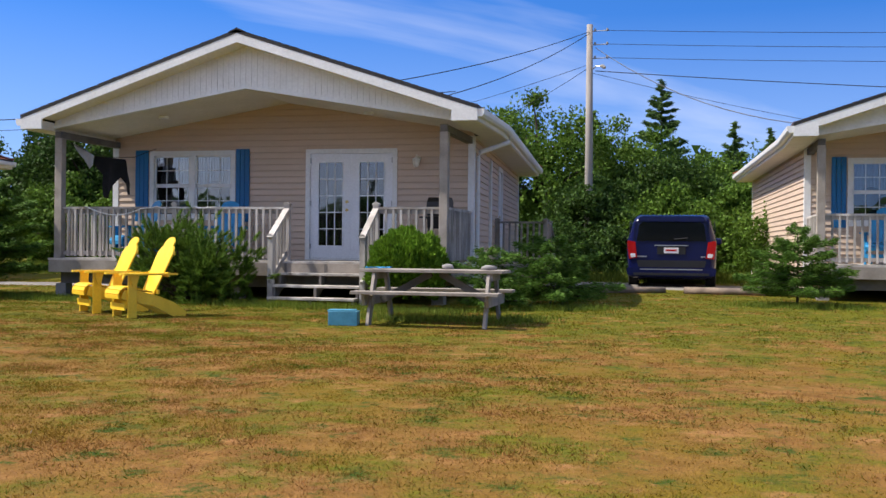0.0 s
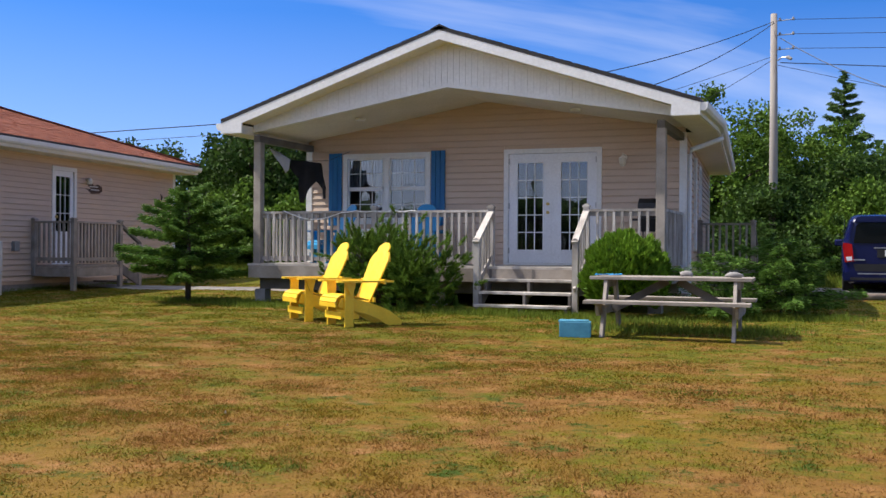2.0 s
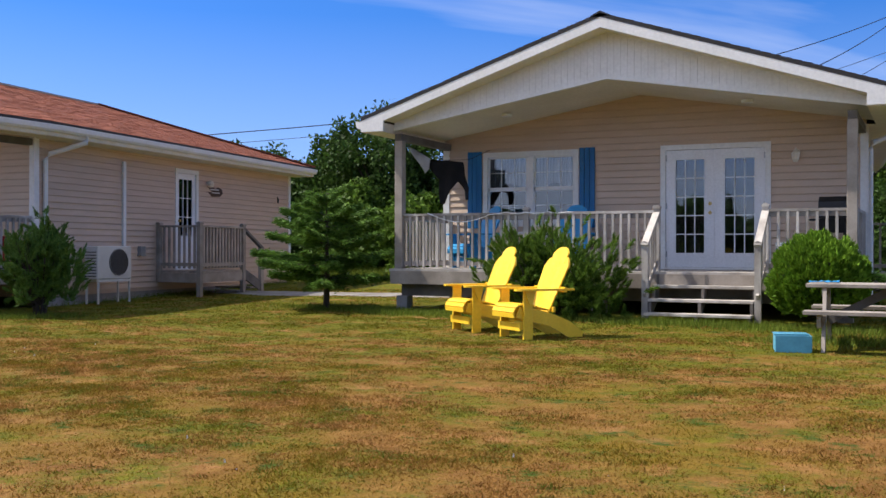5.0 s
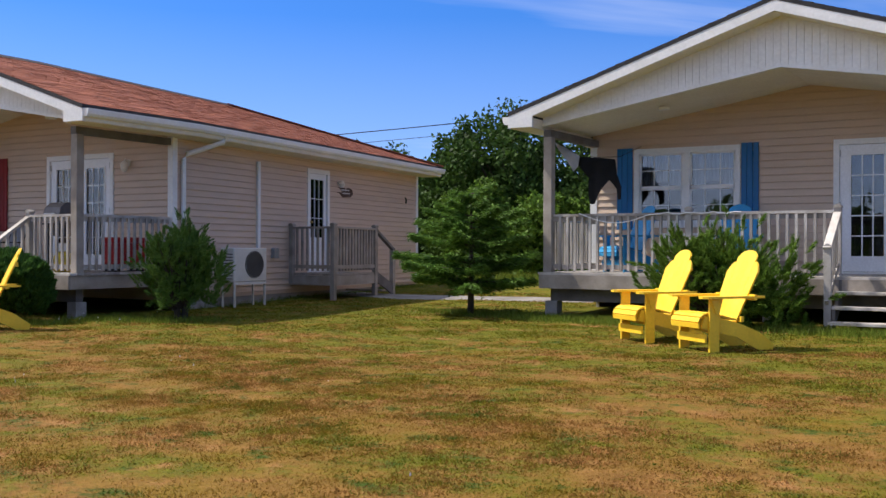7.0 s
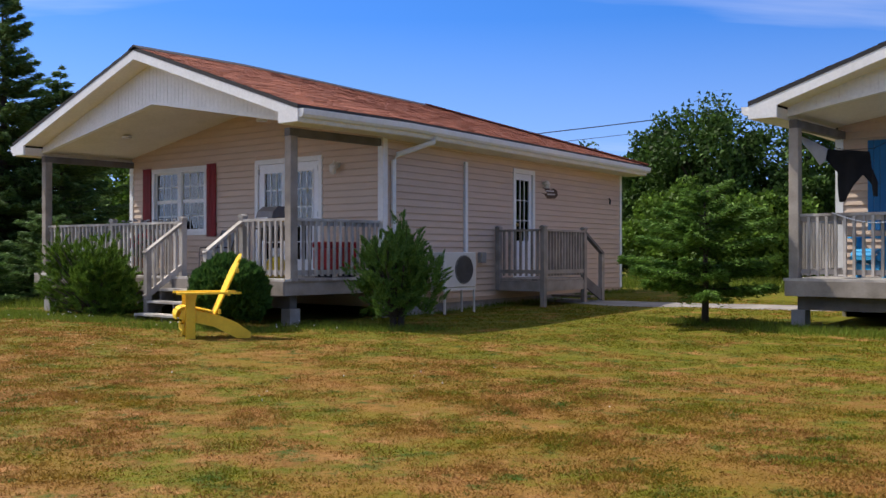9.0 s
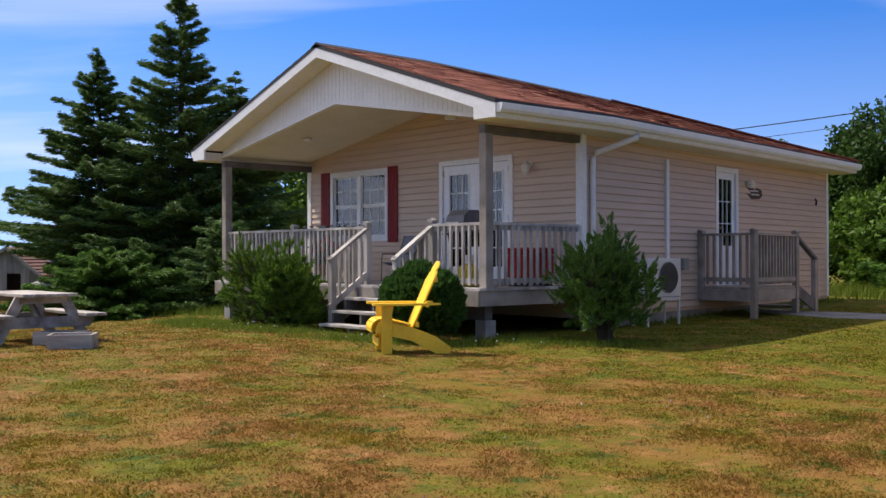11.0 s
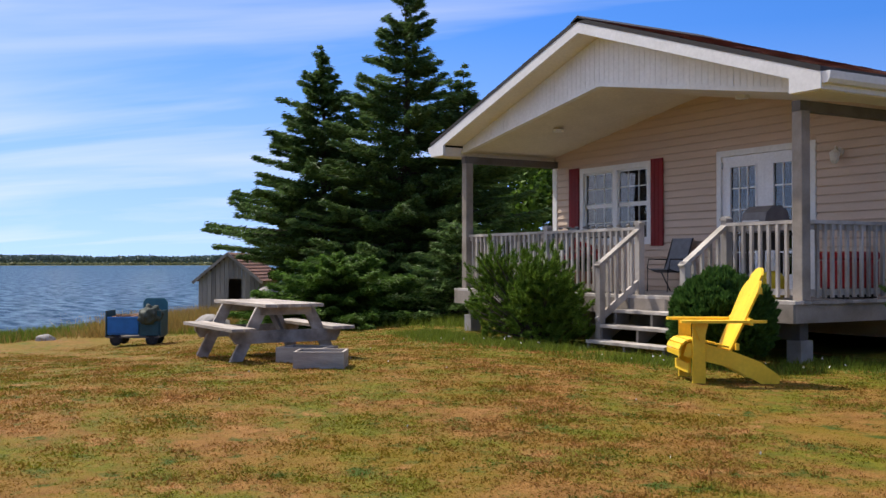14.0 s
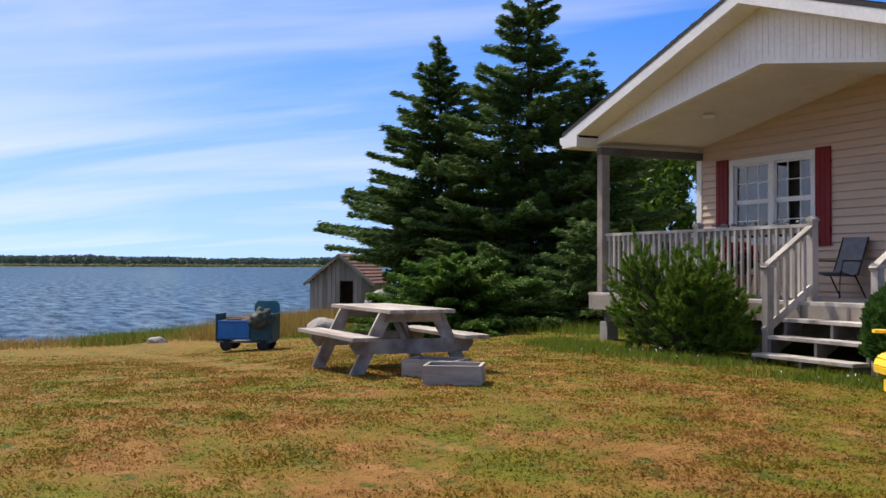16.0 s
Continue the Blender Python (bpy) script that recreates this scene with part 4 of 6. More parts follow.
def spray_bush(name, label, at, w, dpt, h, seed, material, sprays, needles, low=0.0, stems=5, nl=0.08, nw=0.016, reach=0.22, ragged=0.3, upright=0.9, lobed=6):
    """A dense lobed crown of needle sprays that point out and up, on several crooked stems."""
    rng = np.random.default_rng(seed)
    t = thing(name, label, "shrub", at)
    bm = bmesh.new()
    P, D = [], []
    # uneven lobes: place, radius and crown height of each
    lobes = []
    for k in range(lobed):
        a, q = 6.283 * k / lobed + rng.uniform(-0.4, 0.4), rng.uniform(0.30, 0.62)
        lobes.append((math.cos(a) * w / 2 * q, math.sin(a) * dpt / 2 * q, rng.uniform(0.34, 0.52), h * rng.uniform(0.68, 1.0)))
    lobes[0] = (0.05 * w, 0.0, 0.5, h)
    for k in range(sprays):
        lx, ly, lr, lh = lobes[k % lobed]
        d = rng.normal(size=3)
        d /= np.linalg.norm(d)
        lump = noise.noise(Vector(d) * 2.2 + Vector((seed * 1.3 + 5 * (k % lobed), 0, 0)))
        q = rng.uniform(0.2, 1.0) ** 0.4 * (0.95 + ragged * lump) * rng.uniform(0.85, 1.12)
        mid = low + (lh - low) * 0.5
        tip = np.array((lx + d[0] * w / 2 * lr * q, ly + d[1] * dpt / 2 * lr * q, mid + d[2] * (lh - low) / 2 * q))
        tip[2] = max(tip[2], low + 0.06)
        out = np.array((d[0], d[1], 0.35 * d[2] + upright)) + rng.normal(0, 0.28, 3)
        out /= np.linalg.norm(out)
        L = reach * rng.uniform(0.6, 1.35)
        s = rng.uniform(0, 1, needles)
        rd = rng.normal(size=(needles, 3))
        rd /= np.linalg.norm(rd, axis=1, keepdims=True)
        P.append(tip + out * (L * (s - 0.5))[:, None] + rd * (0.045 * (1.1 - s))[:, None])
        D.append(rd * 0.8 + out * 1.1)
        if k % 6 == 0:
            tube(bm, [(d[0] * 0.08, d[1] * 0.08, low * 0.6 + 0.05), tip * (0.55, 0.55, 0.6), tip], [0.014, 0.009, 0.004], 4, False)
    for k in range(stems):
        a = 6.283 * k / stems + seed
        tube(bm, [(0.05 * math.cos(a), 0.05 * math.sin(a), -0.08), (0.09 * math.cos(a + 0.4), 0.09 * math.sin(a + 0.4), low * 0.7 + 0.05), (0.26 * w * math.cos(a), 0.26 * dpt * math.sin(a), h * 0.55)], [0.035, 0.028, 0.012], 6, False)
    tagged(part("branchwork", bm, BARK, t), kind="stuff")
    P, D = np.concatenate(P), np.concatenate(D)
    keep = P[:, 2] > 0.01
    v, f = blades(P[keep], D[keep], nl * rng.uniform(0.7, 1.3, int(keep.sum())), nw, rng, 0.35)
    plant_part("foliage", v, f, material, t)
    return t


def on_ground(x, y, rz=0, dz=0.0):
    return pose(x, y, gz(x, y) + dz, 0, 0, rz)


# by the first cottage
globe_shrub("bright green round cedar shrub beside the porch steps", on_ground(2.78, -2.85), 0.64, 1.24, 3, CEDAR)
spray_bush("mugo_pine", "bushy green mugo pine in front of the porch", on_ground(-0.85, -3.0), 2.75, 1.4, 1.52, 11, MUGO, 860, 90, 0.0, 6, 0.075, 0.014, 0.17, 0.7, 0.7, 9)
conifer("spreading_spruce", "low spreading dark spruce beside the cottage", on_ground(4.85, -1.7), 1.08, 1.25, 21, NEEDLE, 7, 8, 380, 0.12, (0.09, 0.020), 0.45, 0.05)
conifer("spreading_spruce", "low ragged spruce on the lawn by the drive", on_ground(4.0, -2.6), 0.95, 0.85, 22, NEEDLE, 6, 7, 300, 0.12, (0.09, 0.020), 0.5, 0.05)
conifer("spreading_spruce", "small spreading spruce beside a porch corner", on_ground(8.75, -0.2), 1.25, 1.1, 23, NEEDLE, 8, 8, 480, 0.14, (0.085, 0.018), 0.45, 0.0)
conifer("young_spruce", "young spreading spruce on a bare stem between cottages", on_ground(-5.12, -2.33), 1.95, 1.6, 24, NEEDLE, 8, 8, 760, 0.24, (0.085, 0.022), 0.5, 0.02, trunk=0.03)
# by the second cottage
globe_shrub("dark green round cedar shrub beside the steps", on_ground(-10.28, -6.97), 0.60, 1.06, 5, CEDARDARK)
spray_bush("mugo_pine", "dark bushy mugo pine beside the porch steps", on_ground(-13.75, -7.0), 2.6, 1.4, 1.42, 12, MUGO, 860, 90, 0.0, 6, 0.075, 0.014, 0.17, 0.7, 0.7, 9)
spray_bush("juniper", "round-headed green juniper on bare stems at the cottage corner", on_ground(-8.40, -5.42), 1.50, 1.4, 1.66, 13, JUNIPER, 700, 100, 0.22, 6, 0.050, 0.015, 0.19, 0.6, 0.75, 8)
# tall spruces and scrub by the bay
conifer("spruce", "tall dark spruce by the bay shore", on_ground(-24.0, -3.5), 8.3, 3.3, 31, NEEDLE_DARK, 38, 9, 250, 0.06, (0.16, 0.036), 0.86, 0.22, "shore spruces")
conifer("spruce", "slender dark spruce with a broad ragged skirt", on_ground(-26.2, -4.7), 6.95, 4.0, 32, NEEDLE_DARK, 32, 9, 250, 0.23, (0.16, 0.036), 1.0, 0.06, "shore spruces")
conifer("spruce", "dark spruce behind the taller ones", on_ground(-23.4, -2.2), 5.8, 3.1, 33, NEEDLE_DARK, 26, 9, 220, 0.03, (0.16, 0.036), 0.8, 0.2, "shore spruces")
conifer("spreading_spruce", "low spreading green spruce below the tall ones", on_ground(-21.0, -6.6), 1.35, 2.2, 34, NEEDLE, 12, 13, 560, 0.06, (0.11, 0.026), 0.5, 0.05)
conifer("spreading_spruce", "low dark spruce scrub below the tall ones", on_ground(-19.6, -4.7), 1.9, 1.5, 35, NEEDLE_DARK, 9, 10, 300, 0.05, (0.12, 0.03), 0.5, 0.05)
broadleaf("alder", "leafy green alder scrub beside the old shed", on_ground(-25.6, -5.5), 1.9, 0.8, 36, LEAF, 34, 220, 0.09, 0.0, category="shrub")
for i, (x, y, h, r) in enumerate(((-31, 4.5, 5.4, 2.6), (-34.5, 1.5, 4.4, 2.2), (-27, 8, 5.0, 2.6), (-23, 12, 5.2, 2.8))):
    broadleaf("birch", "light green birch behind the cottage", on_ground(x, y), h, r, 40 + i, LEAF, 52, 230, 0.17, 0.06, "trees behind the cottages")
# trees behind the row
woods = ((-18.5, 13.5, 4.6, 2.4, 1), (-15.2, 14.5, 4.9, 2.2, 1), (-12.6, 13.0, 5.6, 2.3, 1), (-9.8, 14.0, 5.0, 2.3, 1), (-7.2, 15.0, 4.8, 2.4, 1), (-12.0, 10.4, 2.8, 1.5, 0), (-9.2, 10.0, 2.4, 1.4, 0),
         (-4.0, 18.0, 4.8, 2.6, 1), (-1.6, 24.0, 6.2, 2.9, 0), (0.9, 24.0, 7.3, 3.0, 0), (3.8, 25.5, 6.4, 2.8, 0), (6.0, 24.5, 4.7, 2.6, 1), (8.6, 25.0, 5.0, 2.7, 0), (11.5, 25.5, 4.9, 2.8, 0),
         (14.5, 24.5, 5.2, 2.8, 1), (17.5, 25.5, 5.4, 2.8, 0), (3.4, 20.5, 3.4, 2.0, 1), (6.4, 20.0, 3.1, 1.9, 0), (9.4, 20.5, 3.3, 2.0, 0), (12.4, 21.0, 3.5, 2.0, 1), (21.5, 26, 5.6, 3.0, 0), (25.5, 27, 5.6, 3.0, 1))
for i, (x, y, h, r, dark) in enumerate(woods):
    broadleaf("broadleaf_tree", "dark leafy tree behind the cottages" if dark else "bright leafy tree behind the cottages", on_ground(x, y), h, r, 60 + i, LEAFDARK if dark else LEAF, 72, 200, 0.135, 0.05, "trees behind the cottages")
for i, (x, y, h, r) in enumerate(((5.5, 32.0, 8.9, 3.2), (2.4, 31, 7.4, 2.6), (8.9, 33, 6.9, 2.4), (10.6, 34, 6.7, 2.3), (-6.0, 27, 5.9, 2.0), (14.5, 35, 6.8, 1.8))):
    conifer("spruce", "dark spruce rising above the leafy trees", on_ground(x, y), h, r, 90 + i, NEEDLE_DARK, 26, 8, 120, 0.03, (0.28, 0.085), 0.85, 0.25, "spruces in the woods")
for i, (x, y) in enumerate(((5.6, 10.5), (7.4, 11.2), (3.2, 12.2), (9.0, 9.8), (10.2, 11.5), (-16.5, 10.5))):
    broadleaf("wild_bush", "flowering wild bush at the back of the drive", on_ground(x, y), 1.7 + 0.3 * (i % 2), 1.2, 120 + i, LEAF if i % 2 else LEAFDARK, 22, 130, 0.10, 0.04, "wild bushes", "shrub")
# woods across the road behind the camera, and by the bay, kept dense to close the view
rng = np.random.default_rng(7)
P = np.concatenate([np.stack((rng.uniform(-70, 60, 26000), rng.uniform(40, 48, 26000), rng.uniform(0, 1, 26000) ** 0.7), 1)])
hgt = 5.2 + 1.3 * np.sin(P[:, 0] * 0.35) + 0.8 * np.sin(P[:, 0] * 0.9 + 1)
P[:, 2] *= hgt
v, f = blades(P, rng.normal(size=P.shape), 0.5, 0.4, rng, 0.5)
tagged(new("back_woods", numpy_mesh("back_woods", v, f, LEAFDARK)), "dense dark woods behind the cottages", "woods", kind="stuff")
for i, (x, y, h) in enumerate(((-6, -40, 4.2), (-1, -43, 5.4), (4, -41, 4.6), (9, -44, 6.0), (14, -42, 4.4), (-12, -42, 5.0), (20, -43, 5.2))):
    conifer("spruce", "dark spruce across the lawn", on_ground(x, y), h, 1.5, 140 + i, NEEDLE_DARK, 16, 7, 22, 0.05, (0.5, 0.16), 0.85, 0.2, "spruces across the lawn")
P = np.stack((rng.uniform(-45, 50, 24000), rng.uniform(-52, -42, 24000), rng.uniform(0, 1, 24000) ** 0.8), 1)
P[:, 2] *= 3.4 + 0.6 * np.sin(P[:, 0] * 0.4) + 0.4 * np.sin(P[:, 0] * 1.3)
v, f = blades(P, rng.normal(size=P.shape), 0.7, 0.5, rng, 0.5)
tagged(new("front_woods", numpy_mesh("front_woods", v, f, NEEDLE_DARK)), "dense dark woods across the lawn", "woods", kind="stuff")
# far shore
P = np.stack((rng.uniform(-1640, -1520, 60000), rng.uniform(-500, 1500, 60000), rng.uniform(0, 1, 60000)), 1)
top = 11.5 + 1.4 * np.sin(P[:, 1] * 0.013) + 0.9 * np.sin(P[:, 1] * 0.05 + 1) + rng.normal(0, 0.8, 60000)
P[:, 2] = 1 + P[:, 2] ** 0.7 * top
v, f = blades(P, rng.normal(size=P.shape) + (0, 0, 1.5), 4.5, 3.0, rng, 0.4)
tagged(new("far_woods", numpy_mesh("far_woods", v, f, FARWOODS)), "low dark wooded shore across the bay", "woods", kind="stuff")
P = np.stack((rng.uniform(-1512, -1496, 14000), rng.uniform(-500, 1500, 14000), rng.uniform(-0.5, 2.2, 14000)), 1)
v, f = blades(P, rng.normal(size=P.shape) * (0.3, 1, 0.2), 6.0, 1.4, rng, 0.6)
tagged(new("far_marsh", numpy_mesh("far_marsh", v, f, MARSH)), "pale grass edge of the far shore", "marsh", kind="stuff")


# ---- grass ----
def tufts(name, label, centres, n, spread, hmin, hmax, width, material, seed, category="grass", lift=0.0):
    rng = np.random.default_rng(seed)
    c = np.array(centres, dtype=float)
    c = c[rng.integers(0, len(c), n)]
    xy = c[:, :2] + rng.normal(0, 1, (n, 2)) * spread
    z = ground_z(xy[:, 0], xy[:, 1]) + lift * rng.uniform(0.6, 1.2, n)
    hh = rng.uniform(hmin, hmax, n)
    d = rng.normal(0, 0.35, (n, 3)) + (0, 0, 1)
    d /= np.linalg.norm(d, axis=1, keepdims=True)
    pos = np.stack((xy[:, 0], xy[:, 1], z), 1) + d * (hh / 2 - 0.01)[:, None]
    v, f = blades(pos, d, hh, width, rng, 0.15)
    return tagged(new(name, numpy_mesh(name, v, f, material)), label, category, kind="stuff")


rng = np.random.default_rng(17)
n = 1350000
u = rng.uniform(0, 1, n)
cx, cy = 7.2 - 10.6 * u, -18.2 + 3.1 * u
ang = radians(90) + rng.uniform(-0.42, 1.56, n)
dist = 3.4 * (24 / 3.4) ** (rng.uniform(0, 1, n) ** 0.9)
x, y = cx + np.cos(ang) * dist, cy + np.sin(ang) * dist
keep = (y < 3.5) & (y > -22) & (x - shore_x(y) > 1)
for hx, hy in ((0.0, 0.0), (-13.06, -4.18), (13.21, 3.25)):
    keep &= ~((x > hx - 4.0) & (x < hx + 3.2) & (y > hy - 2.0))
x, y, dist = x[keep], y[keep], dist[keep]
# thick and thin places at two sizes
clump = np.array([noise.noise((px * 1.7, py * 1.7, 0.0)) + 0.7 * noise.noise((px * 7.0, py * 7.0, 4.0)) for px, py in zip(x.tolist(), y.tolist())])
keep = rng.uniform(-1.7, 0.5, len(x)) < clump
x, y, dist, clump = x[keep], y[keep], dist[keep], clump[keep]
hh = rng.uniform(0.009, 0.027, len(x)) * np.clip(1.0 + 0.7 * clump, 0.5, 1.8)
d = rng.normal(0, 0.85, (len(x), 3)) * (1, 1, 0.2) + (0, 0, 0.75)
d /= np.linalg.norm(d, axis=1, keepdims=True)
base = np.stack((x, y, ground_z(x, y) - 0.004), 1)
sd = np.cross(d, rng.normal(size=d.shape))
sd /= np.linalg.norm(sd, axis=1, keepdims=True)
wd = (0.0016 + 0.00050 * dist)[:, None] * rng.uniform(0.6, 1.4, (len(x), 1))
v = np.stack((base - sd * wd, base + sd * wd, base + d * hh[:, None]), 1).reshape(-1, 3)
turf = numpy_mesh("lawn_grass", v, np.arange(len(v)).reshape(-1, 3), BLADES)
tagged(new("lawn_grass", turf), "short dry mown lawn grass", "grass", kind="stuff")
line = lambda x0, y0, x1, y1, k: [(x0 + (x1 - x0) * i / k, y0 + (y1 - y0) * i / k) for i in range(k + 1)]
edge = line(-4.1, -2.5, 0.2, -3.2, 14) + line(0.3, -3.1, 3.6, -3.4, 12) + line(2.8, -4.9, 4.9, -4.6, 8) + line(4.0, -2.6, 5.6, -2.3, 8) + line(-5.6, -2.2, -4.2, -2.1, 6)
edge += line(-17.2, -6.9, -14.8, -7.6, 10) + line(-14.8, -7.7, -12.4, -7.5, 10) + line(-11.4, -7.6, -9.6, -6.9, 8) + line(-9.8, -6.0, -8.0, -5.5, 8) + line(8.0, -0.6, 9.6, -0.7, 6) + line(-10.2, -3.5, -11, 5, 12)
tufts("weeds", "green weeds and long grass along the porches", edge, 44000, 0.27, 0.03, 0.13, 0.013, WEED, 3)
shore = [(float(shore_x(y)) + 1.0, y) for y in np.arange(-24, 2, 0.5)]
tufts("shore_grass", "tall tan and green grass along the water's edge", shore, 9000, 0.7, 0.1, 0.32, 0.03, STRAW, 4)
tufts("shore_sedge", "green sedge clumps along the water's edge", shore[24:32] + shore[:14:3], 7000, 0.4, 0.12, 0.4, 0.03, WEED, 5)
tufts("shed_grass", "tall straw-coloured grass round the old shed", line(-31, -8.2, -28, -6.4, 8) + line(-33, -6.5, -31, -5, 6), 14000, 0.7, 0.3, 0.75, 0.03, STRAW, 6)
tufts("scrub_grass", "rough grass below the spruces", line(-27, -7.2, -17.5, -4.8, 16), 20000, 0.5, 0.06, 0.24, 0.014, WEED, 8)
tufts("field_grass", "rough grass at the back of the lawn", line(-11, 8, 11, 9.5, 30) + line(-17, 9, -10, 9, 10), 24000, 0.9, 0.1, 0.45, 0.02, WEED, 9)
tufts("clover_flowers", "scattered white clover heads in the lawn", [(-2 - i * 1.1, -10.5 - 1.5 * math.sin(i * 2.1)) for i in range(14)] + [(3, -12.5), (1, -13)], 60, 0.7, 0.02, 0.035, 0.02, WHITE, 10, "flower")


tufts("daisies", "small white daisies in the weeds below the porch", [(-13.9, -7.9), (-13.2, -7.9), (-12.6, -7.8), (-9.6, -7.2), (-9.0, -6.6), (-8.7, -5.8), (-10.6, -7.9)], 26, 0.26, 0.02, 0.03, 0.028, WHITE, 12, "flower", 0.11)


# ---- garden furniture ----
def adirondack(label, at, paint, group=""):
    """Faces -y. Arm height 0.59, back to 1.05."""
    c = thing("adirondack_chair", label, "chair", at, group)

    def board(name, bm, lab=""):
        return part(name, bm, paint, c, lab)
    for s in (-1, 1):
        bm = bmesh.new()                       # long side rail running down to the ground at the back
        prism(bm, [(-0.44, 0.26), (-0.40, 0.37), (-0.30, 0.385), (0.05, 0.29), (0.28, 0.20), (0.46, 0.07), (0.45, -0.01), (0.30, -0.01), (0.0, 0.15), (-0.38, 0.24)], "x", s * 0.255 - 0.014, s * 0.255 + 0.014)
        board("side_rail", bm)
        bm = bmesh.new()
        box(bm, s * 0.288 - 0.016, s * 0.288 + 0.016, -0.36, -0.24, -0.01, 0.565, bevel=0.004)
        board("front_leg", bm)
        bm = bmesh.new()                       # arm: broad, rounded in front, narrowing to the back
        prism(bm, [(s * 0.225, -0.44), (s * 0.26, -0.47), (s * 0.34, -0.47), (s * 0.385, -0.43), (s * 0.385, -0.18), (s * 0.34, 0.30), (s * 0.27, 0.34), (s * 0.24, 0.02)], "z", 0.566, 0.591)
        board("arm", bm)
        bm = bmesh.new()
        prism(bm, [(-0.22, 0.562), (-0.36, 0.562), (-0.30, 0.41), (-0.26, 0.41)], "x", s * 0.318 - 0.012, s * 0.318 + 0.012)
        board("arm_bracket", bm)
    # seat slats, curled over in front
    curve = [(-0.465, 0.245), (-0.475, 0.305), (-0.45, 0.36), (-0.40, 0.395), (-0.335, 0.405), (-0.27, 0.392), (-0.205, 0.377), (-0.14, 0.362), (-0.075, 0.346), (-0.01, 0.33)]
    for (y0, z0), (y1, z1) in zip(curve, curve[1:]):
        bm = bmesh.new()
        d = Vector((0, y1 - y0, z1 - z0))
        beam(bm, Vector((-0.27, (y0 + y1) / 2, (z0 + z1) / 2 + 0.006)),
             Vector((0.27, (y0 + y1) / 2, (z0 + z1) / 2 + 0.006)), d.length - 0.008, 0.018, up=Vector((0, -d.z, d.y)))
        board("seat_slat", bm)
    # fan of back slats with a rounded head
    lean = math.tan(radians(24))
    for i in range(5):
        xb, xt = (i - 2) * 0.088, (i - 2) * 0.112
        w0, w1 = 0.0435, 0.0555
        bm = bmesh.new()
        pts = [(xb - w0, 0.27), (xb + w0, 0.27)]
        for a in (1, 0.5, 0, -0.5, -1):
            xx = xt + w1 * a
            zt = 1.078 - 0.075 * (abs(xx) / 0.17) ** 2.4 if abs(i - 2) < 2 else 0.955 - 0.11 * max(0.0, (abs(xx) - 0.17) / 0.11) ** 2
            pts.append((xx, zt))
        v = prism(bm, pts, "y", -0.011, 0.011)
        for q in v:
            q.co.y += 0.0 + (q.co.z - 0.27) * lean
        board("back_slat", bm)
    for z, w in ((0.34, 0.27), (0.575, 0.36), (0.86, 0.22)):
        bm = bmesh.new()
        y = (z - 0.27) * lean + 0.03
        box(bm, -w, w, y - 0.012, y + 0.02, z - 0.03, z + 0.03)
        board("back_rail", bm)
    bm = bmesh.new()
    box(bm, -0.27, 0.27, -0.40, -0.378, 0.10, 0.19)
    board("front_stretcher", bm)
    return c


YEL = "bright yellow slatted adirondack chair on the lawn"
adirondack(YEL + " beside another", on_ground(-1.08, -4.87, -40), YELLOW, "yellow lawn chairs")
adirondack(YEL + " beside another", on_ground(-0.13, -5.55, -40), YELLOW, "yellow lawn chairs")
adirondack("bright yellow slatted adirondack chair standing alone", on_ground(-9.15, -8.12, -31), YELLOW, "yellow lawn chairs")


def picnic_table(label, at, L, W, mat_top, H=0.70, bench=0.42, reach=0.70, inset=0.30):
    t = thing("picnic_table", label, "table", at, "picnic tables")
    k = 5
    for i in range(k):
        y = -W / 2 + W * (i + 0.5) / k
        bm = bmesh.new()
        box(bm, -L / 2 + 0.004 * (i % 2), L / 2 - 0.006 * ((i + 1) % 2), y - W / k / 2 + 0.004, y + W / k / 2 - 0.004, H - 0.038, H, bevel=0.003)
        part("top_board", bm, mat_top, t)
    for s in (-1, 1):
        for j in range(2):
            y = s * (reach - 0.07) + (j - 0.5) * 0.142
            bm = bmesh.new()
            box(bm, -L / 2, L / 2, y - 0.067, y + 0.067, bench - 0.038, bench, bevel=0.003)
            part("bench_board", bm, mat_top, t)
        x = s * (L / 2 - inset)
        for q in (-1, 1):
            bm = bmesh.new()
            beam(bm, (x, q * 0.27, H - 0.04), (x, q * 0.60, -0.04), 0.038, 0.13, up=(0, 1, 0.3))
            part("leg", bm, mat_top, t)
        bm = bmesh.new()
        prism(bm, [(-reach, bench - 0.04), (reach, bench - 0.04), (reach, bench - 0.10), (reach - 0.06, bench - 0.18), (-reach + 0.06, bench - 0.18), (-reach, bench - 0.10)], "x", x + s * 0.021, x + s * 0.059)
        part("bench_bearer", bm, mat_top, t)
        bm = bmesh.new()
        box(bm, x + s * 0.022 - 0.01, x + s * 0.022 + 0.03, -W / 2 + 0.05, W / 2 - 0.05, H - 0.13, H - 0.04)
        part("top_bearer", bm, mat_top, t)
        bm = bmesh.new()
        beam(bm, (x - s * 0.02, 0, bench - 0.14), (s * 0.06, 0, H - 0.05), 0.09, 0.038, up=(0, 1, 0))
        part("brace", bm, WOODDARK, t, "dark weathered brace")
    return t


